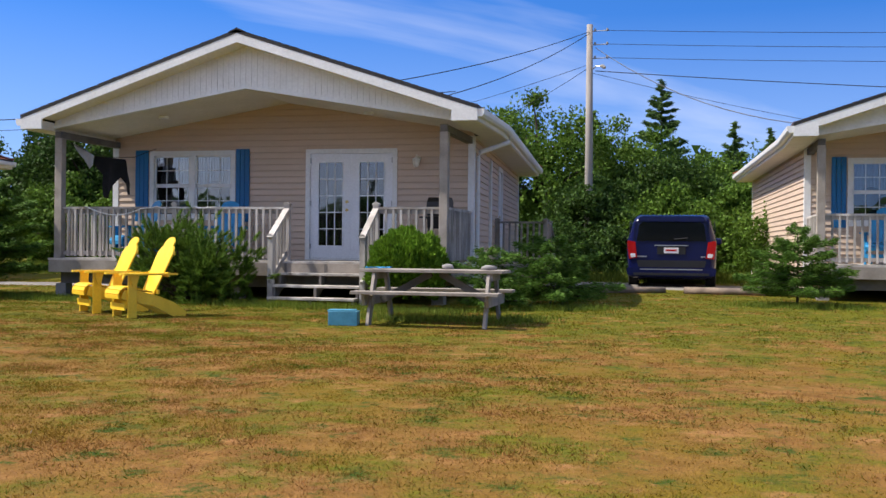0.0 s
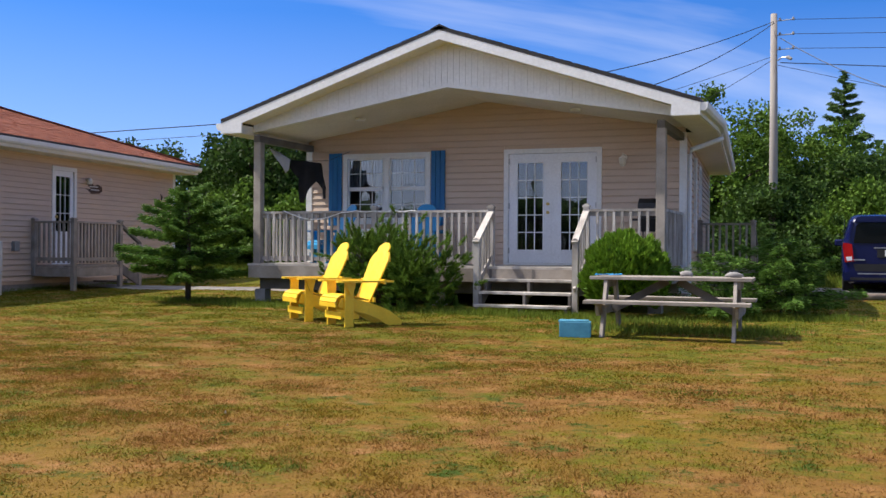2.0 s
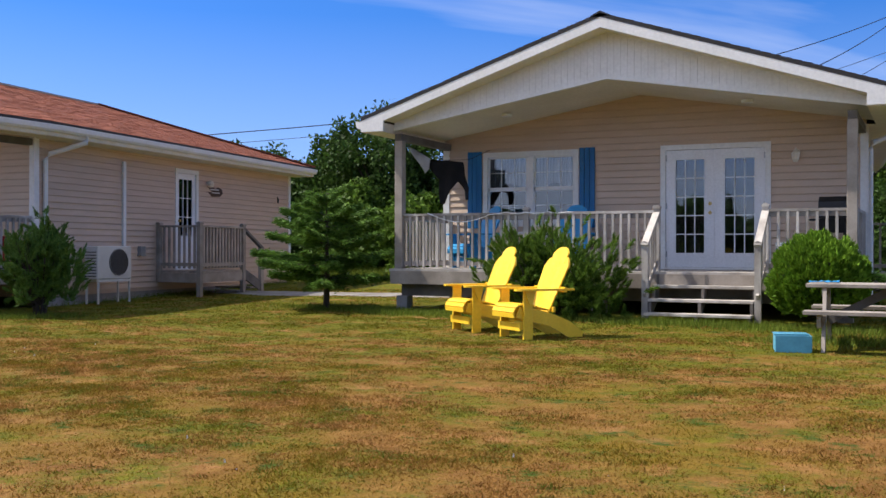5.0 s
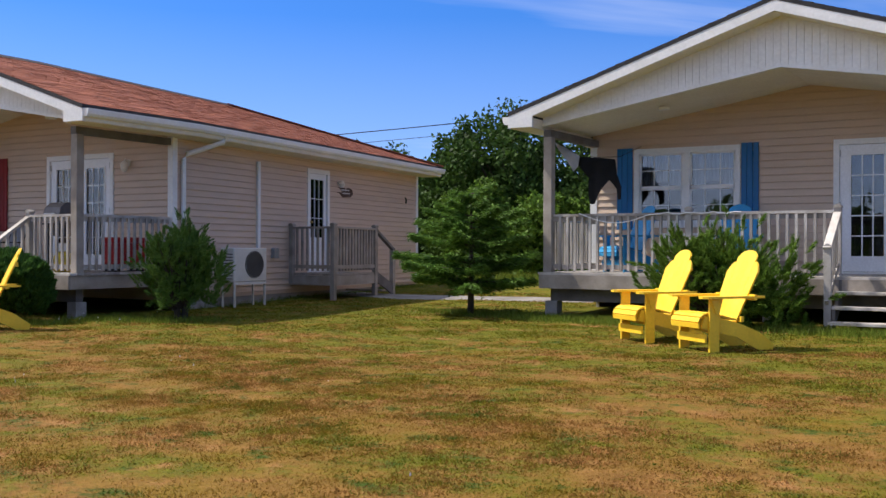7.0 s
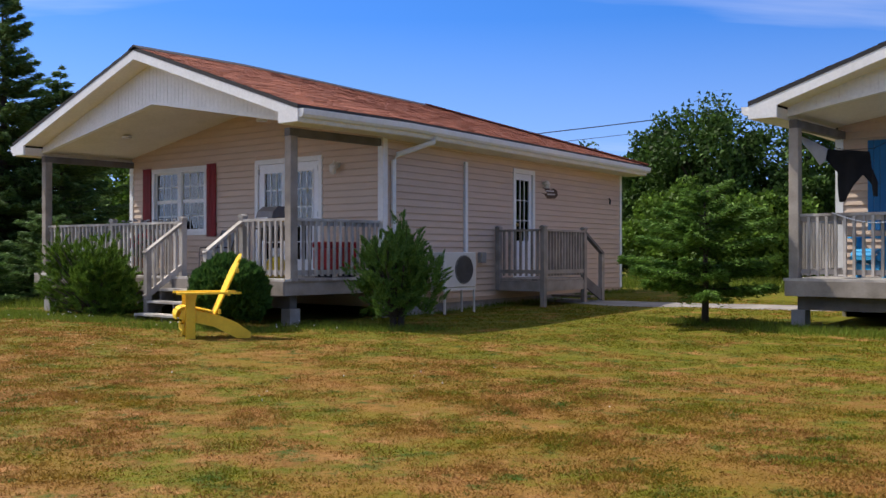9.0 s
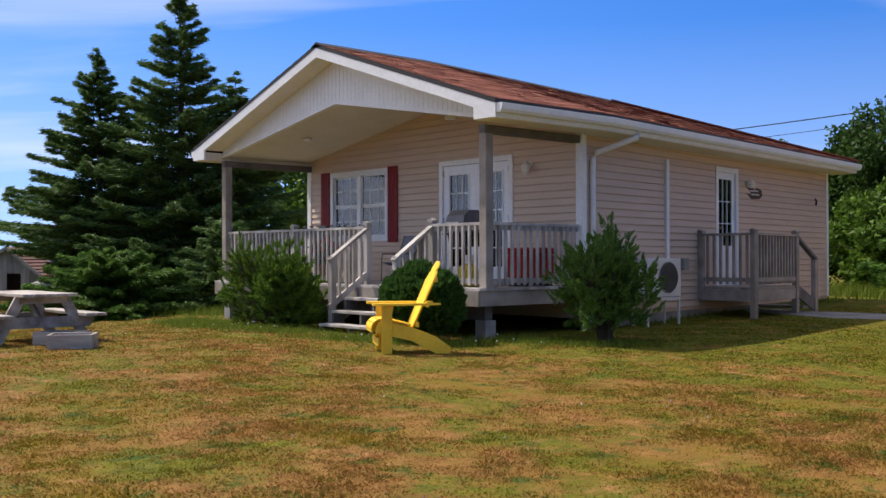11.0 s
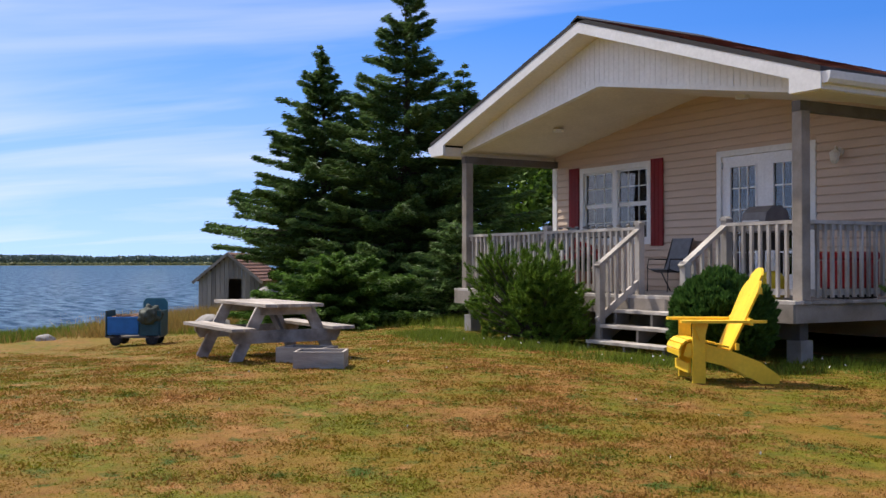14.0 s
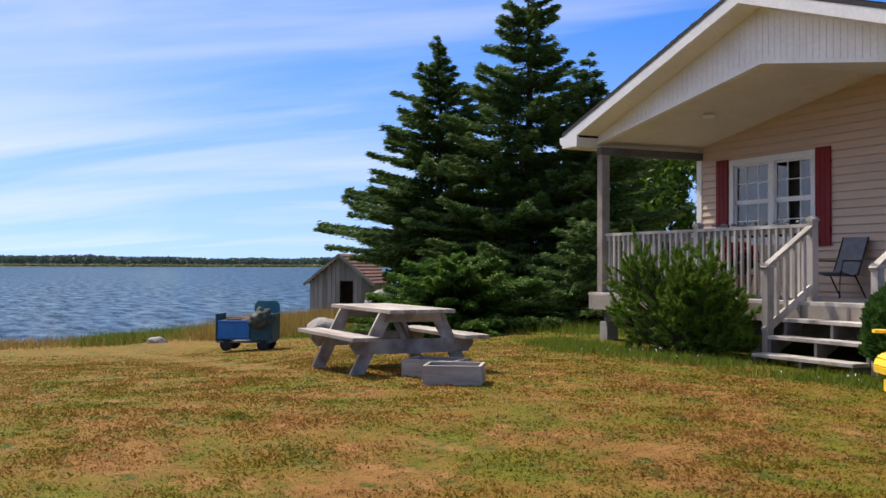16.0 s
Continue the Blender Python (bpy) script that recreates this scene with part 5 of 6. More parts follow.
PALEWOOD = mat("bleached_wood", (0.45, 0.405, 0.35), (0.20, 0.17, 0.14), 0.85, 3, (0.4, 2.2, 2.2), 0.45, 40, vary=0.4, contrast=(0.36, 0.68))
picnic_table("weathered grey picnic table with stones on top", on_ground(3.84, -5.24, 2), 1.86, 0.74, OLDWOOD, 0.69, inset=0.19)
picnic_table("bleached grey picnic table on the lawn by the bay", on_ground(-13.55, -11.04, 0), 1.76, 0.70, PALEWOOD, 0.64, 0.38, 0.66)
STONE = mat("pale_stone", (0.30, 0.285, 0.265), (0.19, 0.18, 0.17), 0.9, 5, bump=0.5, fine=25)


def rock(name, label, at, size, seed, subdiv=3):
    bm = bmesh.new()
    bmesh.ops.create_icosphere(bm, subdivisions=subdiv, radius=1.0)
    for v in bm.verts:
        k = 1 + 0.28 * noise.noise(v.co * 1.3 + Vector((seed, 0, 0))) + 0.10 * noise.noise(v.co * 3.5 + Vector((0, seed, 0)))
        v.co = Vector((v.co.x * size[0], v.co.y * size[1], max(v.co.z, -0.55) * size[2])) * k
    o = part(name, bm, STONE, None, smooth=True)
    o.matrix_world = at
    return tagged(o, label, "rock")


g = gz(3.82, -5.22)
rock("stone", "smooth pale stone lying on the picnic table", pose(4.0, -5.25, g + 0.72), (0.085, 0.06, 0.045), 3, 2)
rock("stone", "grey beach stone lying on the picnic table", pose(4.55, -5.3, g + 0.715), (0.10, 0.05, 0.04), 4, 2)
rock("boulder", "large grey boulder below the spruces", on_ground(-24.4, -6.85, 0, 0.34), (0.50, 0.42, 0.66), 5)
rock("boulder", "flat grey rock beside the boulder", on_ground(-26.6, -7.4, 20, 0.12), (0.55, 0.36, 0.28), 6)
rock("boulder", "low grey rock near the bay shore", on_ground(-30.5, -10.6, 20, 0.02), (0.34, 0.22, 0.13), 7)
bm = bmesh.new()                       # crumpled blue cloth on the table end
for i in range(9):
    for j in range(6):
        bm.verts.new((0.30 * i / 8, 0.2 * j / 5, 0.012 + 0.028 * abs(noise.noise(Vector((i * 0.6, j * 0.7, 1.5))))))
bm.verts.ensure_lookup_table()
for i in range(8):
    for j in range(5):
        bm.faces.new([bm.verts[q] for q in (i * 6 + j, i * 6 + j + 1, i * 6 + j + 7, i * 6 + j + 6)])
o = part("cloth", bm, CYAN, None)
o.matrix_world = pose(2.93, -5.40, g + 0.69)
o.modifiers.new("thick", "SOLIDIFY").thickness = 0.006
tagged(o, "crumpled blue cloth on the picnic table", "cloth")


def crate(name, label, at, sx, sy, h, material, inner=0.03):
    t = thing(name, label, "box", at)
    for a in ((-sx / 2, sx / 2, -sy / 2, -sy / 2 + inner), (-sx / 2, sx / 2, sy / 2 - inner, sy / 2), (-sx / 2, -sx / 2 + inner, -sy / 2 + inner, sy / 2 - inner), (sx / 2 - inner, sx / 2, -sy / 2 + inner, sy / 2 - inner)):
        bm = bmesh.new()
        box(bm, *a, -0.02, h, bevel=0.003)
        part("side_board", bm, material, t)
    bm = bmesh.new()
    box(bm, -sx / 2 + inner, sx / 2 - inner, -sy / 2 + inner, sy / 2 - inner, -0.01, 0.03)
    part("bottom_board", bm, WOODDARK, t)
    return t


PALEBLUE = mat("faded_blue_paint", (0.10, 0.34, 0.46), (0.07, 0.26, 0.36), 0.7, 5, bump=0.2, fine=30, vary=0.2)
c = crate("blue_crate", "faded blue wooden crate on the grass beside the table", on_ground(2.82, -5.90, 12), 0.36, 0.32, 0.17, PALEBLUE)
for i in range(3):
    bm = bmesh.new()
    box(bm, -0.19, 0.15, -0.15 + i * 0.10, -0.08 + i * 0.10, 0.172, 0.187)
    part("lid_slat", bm, PALEBLUE, c)
crate("planter_box", "weathered square wooden box lying on the lawn", on_ground(-11.88, -11.08, 58), 0.52, 0.42, 0.17, PALEWOOD)
crate("planter_box", "weathered wooden box behind another on the lawn", on_ground(-12.55, -10.95, 40), 0.55, 0.42, 0.16, PALEWOOD)

# ---- cart, shed ----
CARTBLUE = mat("bright_blue_paint", (0.02, 0.17, 0.48), (0.018, 0.14, 0.40), 0.5, 5, bump=0.15)
TEAL = mat("dark_teal_metal", (0.02, 0.085, 0.11), (0.015, 0.06, 0.08), 0.55, 5, bump=0.15)
TEALPALE = mat("faded_teal_metal", (0.035, 0.16, 0.21), (0.028, 0.125, 0.17), 0.6, 5, bump=0.15)
RUBBER = mat("black_rubber", (0.02, 0.02, 0.02), (0.013, 0.013, 0.013), 0.85)


def wheel(parent, x, y, z, r, w, axis="x", rim=METAL):
    bm = bmesh.new()
    d = Vector((1, 0, 0) if axis == "x" else (0, 1, 0))
    c = Vector((x, y, z))
    tube(bm, [c - d * w / 2, c - d * w * 0.42, c + d * w * 0.42, c + d * w / 2], [r * 0.86, r, r, r * 0.86], 22)
    wh = part("wheel", bm, RUBBER, parent, "black tyre")
    bm = bmesh.new()
    tube(bm, [c - d * (w / 2 + 0.004), c + d * (w / 2 + 0.004)], r * 0.56, 16)
    part("rim", bm, rim, wh)
    return wh


cart = thing("garden_cart", "small blue cart loaded with firewood and a tarp", "cart", on_ground(-21.57, -10.46, 62, 0.02))
cart.scale = (0.74, 0.74, 0.79)
bm = bmesh.new()
box(bm, -0.70, 0.06, -0.42, -0.39, 0.24, 0.66, bevel=0.004)
for z in (0.27, 0.61):
    box(bm, -0.70, 0.06, -0.432, -0.419, z, z + 0.03, bevel=0.003)
part("side_panel", bm, CARTBLUE, cart, "bright blue side panel")
bm = bmesh.new()
box(bm, 0.09, 0.57, -0.43, -0.40, 0.22, 0.80, bevel=0.004)
part("side_panel", bm, TEAL, cart)
bm = bmesh.new()
prism(bm, [(-0.02, 0.20), (0.60, 0.20), (0.60, 0.98), (0.52, 1.07), (0.06, 1.07), (-0.02, 0.98)], "y", 0.42, 0.455)
part("back_panel", bm, TEALPALE, cart, "tall faded teal panel")
bm = bmesh.new()
box(bm, -0.72, -0.03, 0.40, 0.43, 0.20, 0.70, bevel=0.004)
part("side_panel", bm, TEAL, cart)
bm = bmesh.new()
box(bm, -0.75, -0.721, -0.42, 0.42, 0.20, 0.80, bevel=0.004)
part("end_panel", bm, TEAL, cart)
bm = bmesh.new()
box(bm, 0.58, 0.61, -0.42, 0.40, 0.20, 0.80, bevel=0.004)
part("end_panel", bm, TEAL, cart)
bm = bmesh.new()
box(bm, -0.74, 0.56, -0.40, 0.40, 0.16, 0.198)
part("floor_panel", bm, WOODDARK, cart)
for x in (-0.5, 0.38):
    for y in (-0.36, 0.36):
        wheel(cart, x, y, 0.13, 0.15, 0.08, "y", BLACK)
for i in range(7):
    bm = bmesh.new()
    tube(bm, [(-0.62 + 0.08 * i, -0.3 + 0.07 * (i % 3), 0.62 + 0.04 * (i % 2)), (-0.1 + 0.05 * i, 0.25 - 0.05 * (i % 4), 0.58 + 0.02 * i)], 0.05, 7)
    o = part("firewood_log", bm, mat("cut_log", (0.30, 0.17, 0.09), (0.20, 0.11, 0.06), 0.9) if i == 0 else bpy.data.materials["cut_log"], cart)
bm = bmesh.new()
bmesh.ops.create_icosphere(bm, subdivisions=4, radius=1.0)
for v in bm.verts:
    k = 1 + 0.35 * noise.noise(v.co * 2.2)
    v.co = Vector((0.33 + v.co.x * 0.28 * k, -0.30 + v.co.y * 0.30 * k, 0.66 + max(v.co.z, -0.6) * 0.26 * k))
part("tarp", bm, mat("olive_tarp", (0.06, 0.075, 0.055), (0.035, 0.045, 0.035), 0.8), cart, "crumpled dark olive tarp", smooth=True)

SHEDWOOD = mat("silvered_boards", (0.33, 0.29, 0.24), (0.21, 0.185, 0.155), 0.95, 2.5, (1, 1, 0.25), 0.4, 40, vary=0.35)
SHEDROOF = mat("rust_brown_shingle", (0.19, 0.085, 0.05), (0.12, 0.055, 0.035), 0.95, 3, bump=0.4, vary=0.4)
shed = thing("shed", "small grey board shed with a brown shingle roof", "shed", pose(-39.4, -2.6, -0.95, 0, 0, 55))
# gable end faces -y in its own frame, ridge runs along y
W, D, HW, HR = 1.15, 3.3, 1.55, 2.5
for k in range(14):
    x0 = -W + k * 2 * W / 14
    x1 = x0 + 2 * W / 14 - 0.012
    zt = HR - 0.06 - abs((x0 + x1) / 2) * (HR - HW) / W
    z0 = 1.52 if 0.0 < (x0 + x1) / 2 < 0.52 else -0.3
    bm = bmesh.new()
    box(bm, x0, x1, -0.012, 0.018, z0, zt)
    part("wall_board", bm, SHEDWOOD, shed)
for sx in (-1, 1):
    for k in range(14):
        bm = bmesh.new()
        y0 = 0.02 + k * D / 14
        box(bm, min(sx * W, sx * (W - 0.03)), max(sx * W, sx * (W - 0.03)), y0, y0 + D / 14 - 0.012, -0.3, HW - 0.02)
        part("wall_board", bm, SHEDWOOD, shed)
    for k in range(9):
        u0, u1 = k / 9, (k + 1) / 9
        bm = bmesh.new()
        Wo = W + 0.18
        za, zb = HR - (HR - HW) / W * Wo * u0, HR - (HR - HW) / W * Wo * u1
        prism(bm, [(sx * Wo * u0, za + 0.02), (sx * Wo * u1, zb + 0.055), (sx * Wo * u1, zb + 0.02), (sx * Wo * u0, za - 0.01)], "y", -0.2, D + 0.15)
        part("shingle_course", bm, SHEDROOF, shed)
    bm = bmesh.new()
    beam(bm, (0, -0.215, HR - 0.03), (sx * (W + 0.18), -0.215, HR - (HR - HW) / W * (W + 0.18) - 0.03), 0.03, 0.10, up=(0, 0, 1))
    part("barge_board", bm, SHEDWOOD, shed)
bm = bmesh.new()
box(bm, -W + 0.03, W - 0.03, D, D + 0.03, -0.3, HW)
part("back_wall", bm, SHEDWOOD, shed)

# ---- things on and round the second cottage ----
def side_porch(M2, k2, label):
    sw = thing("side_porch", label, "porch", M2, "side porches")
    SX = lambda y: XR - k2 * y
    y0, y1, out = 3.66, 5.42, 1.12
    for k in range(8):
        bm = bmesh.new()
        xx = 0.03 + k * 0.137
        prism(bm, [(SX(y0) + xx, y0), (SX(y0) + xx + 0.131, y0), (SX(y1) + xx + 0.131, y1), (SX(y1) + xx, y1)], "z", DECK - 0.14, DECK - 0.10)
        part("deck_board", bm, OLDWOOD, sw)
    for a, b in (((SX(y0) + 0.03, y0), (SX(y0) + out, y0)), ((SX(y0) + out, y0), (SX(y1) + out, y1)), ((SX(y1) + out, y1), (SX(y1) + 0.03, y1))):
        bm = bmesh.new()
        beam(bm, (*a, DECK - 0.24), (*b, DECK - 0.24), 0.04, 0.19)
        part("rim_joist", bm, OLDWOOD, sw)
    for x, y in ((SX(y0) + 0.08, y0), (SX(y0) + out, y0), (SX(y1) + out, y1)):
        bm = bmesh.new()
        base = gz_at(M2, x, y) - 0.05 if x > SX(y) + 0.3 else DECK - 0.3
        box(bm, x - 0.045, x + 0.045, y - 0.045, y + 0.045, base, 1.60)
        prism(bm, [(x - 0.057, 1.60), (x + 0.057, 1.60), (x + 0.057, 1.625), (x + 0.01, 1.65), (x - 0.01, 1.65), (x - 0.057, 1.625)], "y", y - 0.057, y + 0.057)
        part("rail_post", bm, OLDWOOD, sw)
    for a, b in (((SX(y0) + 0.08, y0), (SX(y0) + out, y0)), ((SX(y0) + out, y0), (SX(y1) + out, y1))):
        for name, z, w, t in (("top_rail", 1.56, 0.09, 0.04), ("bottom_rail", 0.78, 0.04, 0.07)):
            bm = bmesh.new()
            beam(bm, (*a, z), (*b, z), w, t)
            part(name, bm, OLDWOOD, sw)
        nb = round(math.dist(a, b) / 0.125)
        for i in range(1, nb):
            x, y = a[0] + (b[0] - a[0]) * i / nb, a[1] + (b[1] - a[1]) * i / nb
            bm = bmesh.new()
            box(bm, x - 0.019, x + 0.019, y - 0.019, y + 0.019, 0.70, 1.545)
            part("baluster", bm, OLDWOOD, sw)
    xe = SX(y1) + out
    zb = gz_at(M2, xe, y1 + 0.7)
    bm = bmesh.new()
    box(bm, xe - 0.045, xe + 0.045, y1 + 0.62, y1 + 0.71, zb - 0.05, 1.12)
    part("rail_post", bm, OLDWOOD, sw)
    bm = bmesh.new()
    beam(bm, (xe, y1, 1.55), (xe, y1 + 0.7, 1.12), 0.09, 0.05)
    part("stair_rail", bm, WOODDARK, sw)
    bm = bmesh.new()
    beam(bm, (xe, y1, 0.58), (xe, y1 + 0.7, zb + 0.1), 0.04, 0.2)
    part("stair_stringer", bm, WOODDARK, sw)
    for i in range(2):
        bm = bmesh.new()
        box(bm, xe - 0.98, xe - 0.02, y1 + 0.03 + 0.26 * i, y1 + 0.27 + 0.26 * i, 0.40 - 0.17 * i, 0.44 - 0.17 * i)
        part("stair_tread", bm, OLDWOOD, sw)
    pc = thing("line_cover", "white pipe cover fixed to the siding", "pipe", M2)
    bm = bmesh.new()
    x = SX(2.5)
    box(bm, x + 0.01, x + 0.075, 2.46, 2.54, 1.0, 2.80, bevel=0.01)
    part("cover", bm, WHITE, pc)


side_porch(H2, 0.136, "small weathered side porch with railing and steps")
side_porch(H1, 0.085, "small weathered side porch half hidden by a spruce")
M2, SX = H2, lambda y: XR - 0.136 * y
hp = thing("heat_pump", "ivory outdoor heat pump on a metal stand", "heat pump", pose(-9.72, -2.56, gz(-9.7, -2.5)))
IVORY = mat("ivory_metal", (0.62, 0.60, 0.54), (0.56, 0.54, 0.49), 0.5, 4, bump=0.05)
bm = bmesh.new()
box(bm, -0.16, 0.16, -0.44, 0.44, 0.45, 1.06, bevel=0.015)
body = part("casing", bm, IVORY, hp)
bm = bmesh.new()
tube(bm, [(0.161, 0.10, 0.76), (0.168, 0.10, 0.76)], 0.25, 28)
part("fan_opening", bm, mat("dark_fan_mesh", (0.07, 0.07, 0.07), (0.04, 0.04, 0.04), 0.6, 30), hp)
for i in range(8):
    bm = bmesh.new()
    r = 0.03 + 0.03 * i
    pts = [(0.176, 0.10 + r * math.cos(a * 0.2618), 0.76 + r * math.sin(a * 0.2618)) for a in range(25)]
    tube(bm, pts, 0.002, 5, False)
    part("grille_ring", bm, BLACK if i < 7 else IVORY, hp)
for i in range(9):
    bm = bmesh.new()
    box(bm, -0.13, 0.13, -0.449, -0.441, 0.50 + i * 0.055, 0.515 + i * 0.055)
    part("side_louvre", bm, BLACK, hp)
for x in (-0.14, 0.14):
    for y in (-0.40, 0.40):
        bm = bmesh.new()
        box(bm, x - 0.015, x + 0.015, y - 0.015, y + 0.015, -0.05, 0.45)
        part("stand_leg", bm, IVORY, hp)
    bm = bmesh.new()
    box(bm, x - 0.016, x + 0.016, -0.43, 0.43, 0.40, 0.445)
    part("stand_rail", bm, IVORY, hp)

eb = thing("meter_box", "small grey electrical box on the siding", "box", M2)
bm = bmesh.new()
x = SX(3.05)
box(bm, x + 0.02, x + 0.12, 2.98, 3.12, 0.95, 1.15, bevel=0.006)
part("case", bm, CONCRETE, eb)
SIGNWOOD = mat("brown_sign_wood", (0.10, 0.055, 0.035), (0.07, 0.04, 0.025), 0.7)
sg = thing("wall_sign", "carved dark wooden name sign on the siding", "sign", M2)
bm = bmesh.new()
x = SX(5.9)
prism(bm, [(5.62, 2.33), (5.72, 2.27), (6.10, 2.29), (6.20, 2.36), (6.17, 2.46), (6.04, 2.50), (5.92, 2.46), (5.82, 2.53), (5.68, 2.55), (5.60, 2.45)], "x", x + 0.022, x + 0.04)
part("board", bm, SIGNWOOD, sg)
for i, (a, b, z) in enumerate(((5.75, 6.05, 2.44), (5.80, 6.08, 2.37))):
    bm = bmesh.new()
    box(bm, x + 0.040, x + 0.046, a, b, z - 0.014, z + 0.014)
    part("letter_bar", bm, IVORY, sg)
wl2 = thing("side_lamp", "small ivory wall lamp beside the side door", "lamp", M2)
bm = bmesh.new()
x = SX(5.6)
tube(bm, [(x + 0.02, 5.62, 2.58), (x + 0.12, 5.62, 2.60)], 0.04, 10)
tube(bm, [(x + 0.12, 5.62, 2.63), (x + 0.12, 5.62, 2.56), (x + 0.12, 5.62, 2.48)], [0.03, 0.075, 0.05], 10)
part("shade", bm, SOFFIT, wl2)
hk = thing("wall_hook", "small dark hook on the siding", "hook", M2)
bm = bmesh.new()
x = SX(9.0)
tube(bm, [(x + 0.02, 9.0, 2.42), (x + 0.06, 9.0, 2.38), (x + 0.05, 9.0, 2.28)], 0.02, 6)
part("hook", bm, BLACK, hk)


def grill(label, at, lid, low=False):
    g = thing("barbecue", label, "barbecue", at, "barbecues")
    bm = bmesh.new()
    prism(bm, [(-0.30, 0.80), (-0.32, 0.92), (-0.27, 1.04), (-0.12, 1.12), (0.10, 1.12), (0.24, 1.05), (0.28, 0.92), (0.27, 0.80)], "x", -0.29, 0.29)
    part("lid", bm, lid, g)
    bm = bmesh.new()
    prism(bm, [(-0.28, 0.79), (0.26, 0.79), (0.20, 0.58), (-0.22, 0.58)], "x", -0.28, 0.28)
    part("firebox", bm, BLACK, g)
    bm = bmesh.new()
    tube(bm, [(-0.2, -0.36, 0.93), (0.2, -0.36, 0.93)], 0.014, 8)
    part("lid_handle", bm, METAL, g)
    for s in (-1, 1):
        bm = bmesh.new()
        box(bm, s * 0.40 - 0.10, s * 0.40 + 0.10, -0.24, 0.2, 0.76, 0.79)
        part("side_shelf", bm, BLACK, g)
        for y in (-0.2, 0.2):
            bm = bmesh.new()
            box(bm, s * 0.25 - 0.015, s * 0.25 + 0.015, y - 0.015, y + 0.015, 0.0, 0.6)
            part("leg", bm, BLACK, g)
    return g


def on_porch(m, x, y, rz=0, dz=0.0):
    return m @ pose(x, y, DECK + dz, 0, 0, rz)


GREYLID = mat("grey_lid_enamel", (0.16, 0.145, 0.135), (0.11, 0.10, 0.095), 0.45)
grill("black barbecue with a brown-grey lid on the porch", on_porch(H2, 2.16, -1.40) @ Matrix.Diagonal((0.66, 0.72, 1.0, 1.0)), GREYLID)
grill("black covered barbecue on the porch behind the railing", on_porch(H1, 2.78, -0.75) @ Matrix.Diagonal((0.66, 0.72, 1.0, 1.0)), BLACK)
REDPAINT = mat("red_plastic", (0.42, 0.012, 0.014), (0.34, 0.010, 0.012), 0.4, bump=0.05)
YPL = mat("yellow_enamel", (0.70, 0.52, 0.02), (0.60, 0.44, 0.02), 0.4, bump=0.05)
tank = thing("gas_bottle", "white and yellow gas bottle on the porch", "bottle", on_porch(H2, 2.45, -1.62))
bm = bmesh.new()
tube(bm, [(0, 0, 0.0), (0, 0, 0.03), (0, 0, 0.24), (0, 0, 0.30), (0, 0, 0.33)], [0.12, 0.15, 0.15, 0.11, 0.05], 18)
part("bottle", bm, YPL, tank, smooth=False)
bm = bmesh.new()
tube(bm, [(0, 0, 0.33), (0, 0, 0.46)], 0.085, 14)
part("collar", bm, WHITE, tank)
bx = thing("cooler_bench", "red cooler standing against the porch railing", "cooler", on_porch(H2, 2.86, -0.75, 90))
bm = bmesh.new()
box(bm, -0.30, 0.30, -0.2, 0.2, 0.12, 0.46, bevel=0.02)
part("body", bm, REDPAINT, bx)
bm = bmesh.new()
box(bm, -0.31, 0.31, -0.21, 0.21, 0.462, 0.56, bevel=0.02)
part("lid", bm, REDPAINT, bx)
for x in (-0.25, 0.25):
    bm = bmesh.new()
    box(bm, x - 0.03, x + 0.03, -0.17, 0.17, 0.0, 0.12)
    part("foot", bm, BLACK, bx)


def sling_chair(label, at, cloth):
    c = thing("sling_chair", label, "chair", at, "porch sling chairs")
    bm = bmesh.new()
    pts = [(-0.25, 0.42), (0.0, 0.36), (0.18, 0.38), (0.30, 0.62), (0.42, 0.98), (0.45, 1.02), (0.43, 1.03), (0.28, 0.64), (0.165, 0.40), (0.0, 0.38), (-0.25, 0.44)]
    prism(bm, pts, "x", -0.24, 0.24)
    part("sling", bm, cloth, c)
    for s in (-1, 1):
        for nm, path in (("side_frame", [(s * 0.26, -0.28, 0.0), (s * 0.26, -0.26, 0.44), (s * 0.26, 0.0, 0.37), (s * 0.26, 0.18, 0.39), (s * 0.26, 0.44, 1.03)]),
                         ("arm", [(s * 0.28, -0.26, 0.44), (s * 0.28, -0.22, 0.62), (s * 0.28, 0.26, 0.62)]), ("rear_leg", [(s * 0.26, 0.1, 0.38), (s * 0.26, 0.36, 0.0)])):
            bm = bmesh.new()
            tube(bm, path, 0.013, 7)
            part(nm, bm, BLACK, c)
    return c


GREYCLOTH = mat("grey_mesh_cloth", (0.22, 0.235, 0.255), (0.17, 0.18, 0.20), 0.9, 8)
sling_chair("grey mesh sling chair on the porch by the steps", on_porch(H2, -0.60, -0.45, 4) @ Matrix.Scale(0.78, 4), GREYCLOTH)
sling_chair("dark sling chair behind the porch railing", on_porch(H2, -3.1, -0.8, -20), GREYCLOTH)
rug = thing("doormat", "small brown doormat on the porch boards", "mat", on_porch(H2, 0.6, -0.6))
bm = bmesh.new()
box(bm, -0.35, 0.35, -0.22, 0.22, 0.001, 0.018, bevel=0.005)
part("mat", bm, SIGNWOOD, rug)
# row of pale shells and stones on the railing
for i in range(9):
    rock("shell", "pale beach shell on the porch railing", H2 @ pose(-1.35 + 0.19 * i, -1.88, 1.69, 0, 0, 40 * i), (0.045, 0.032, 0.022), 30 + i, 2)["group"] = "shells on the railing"

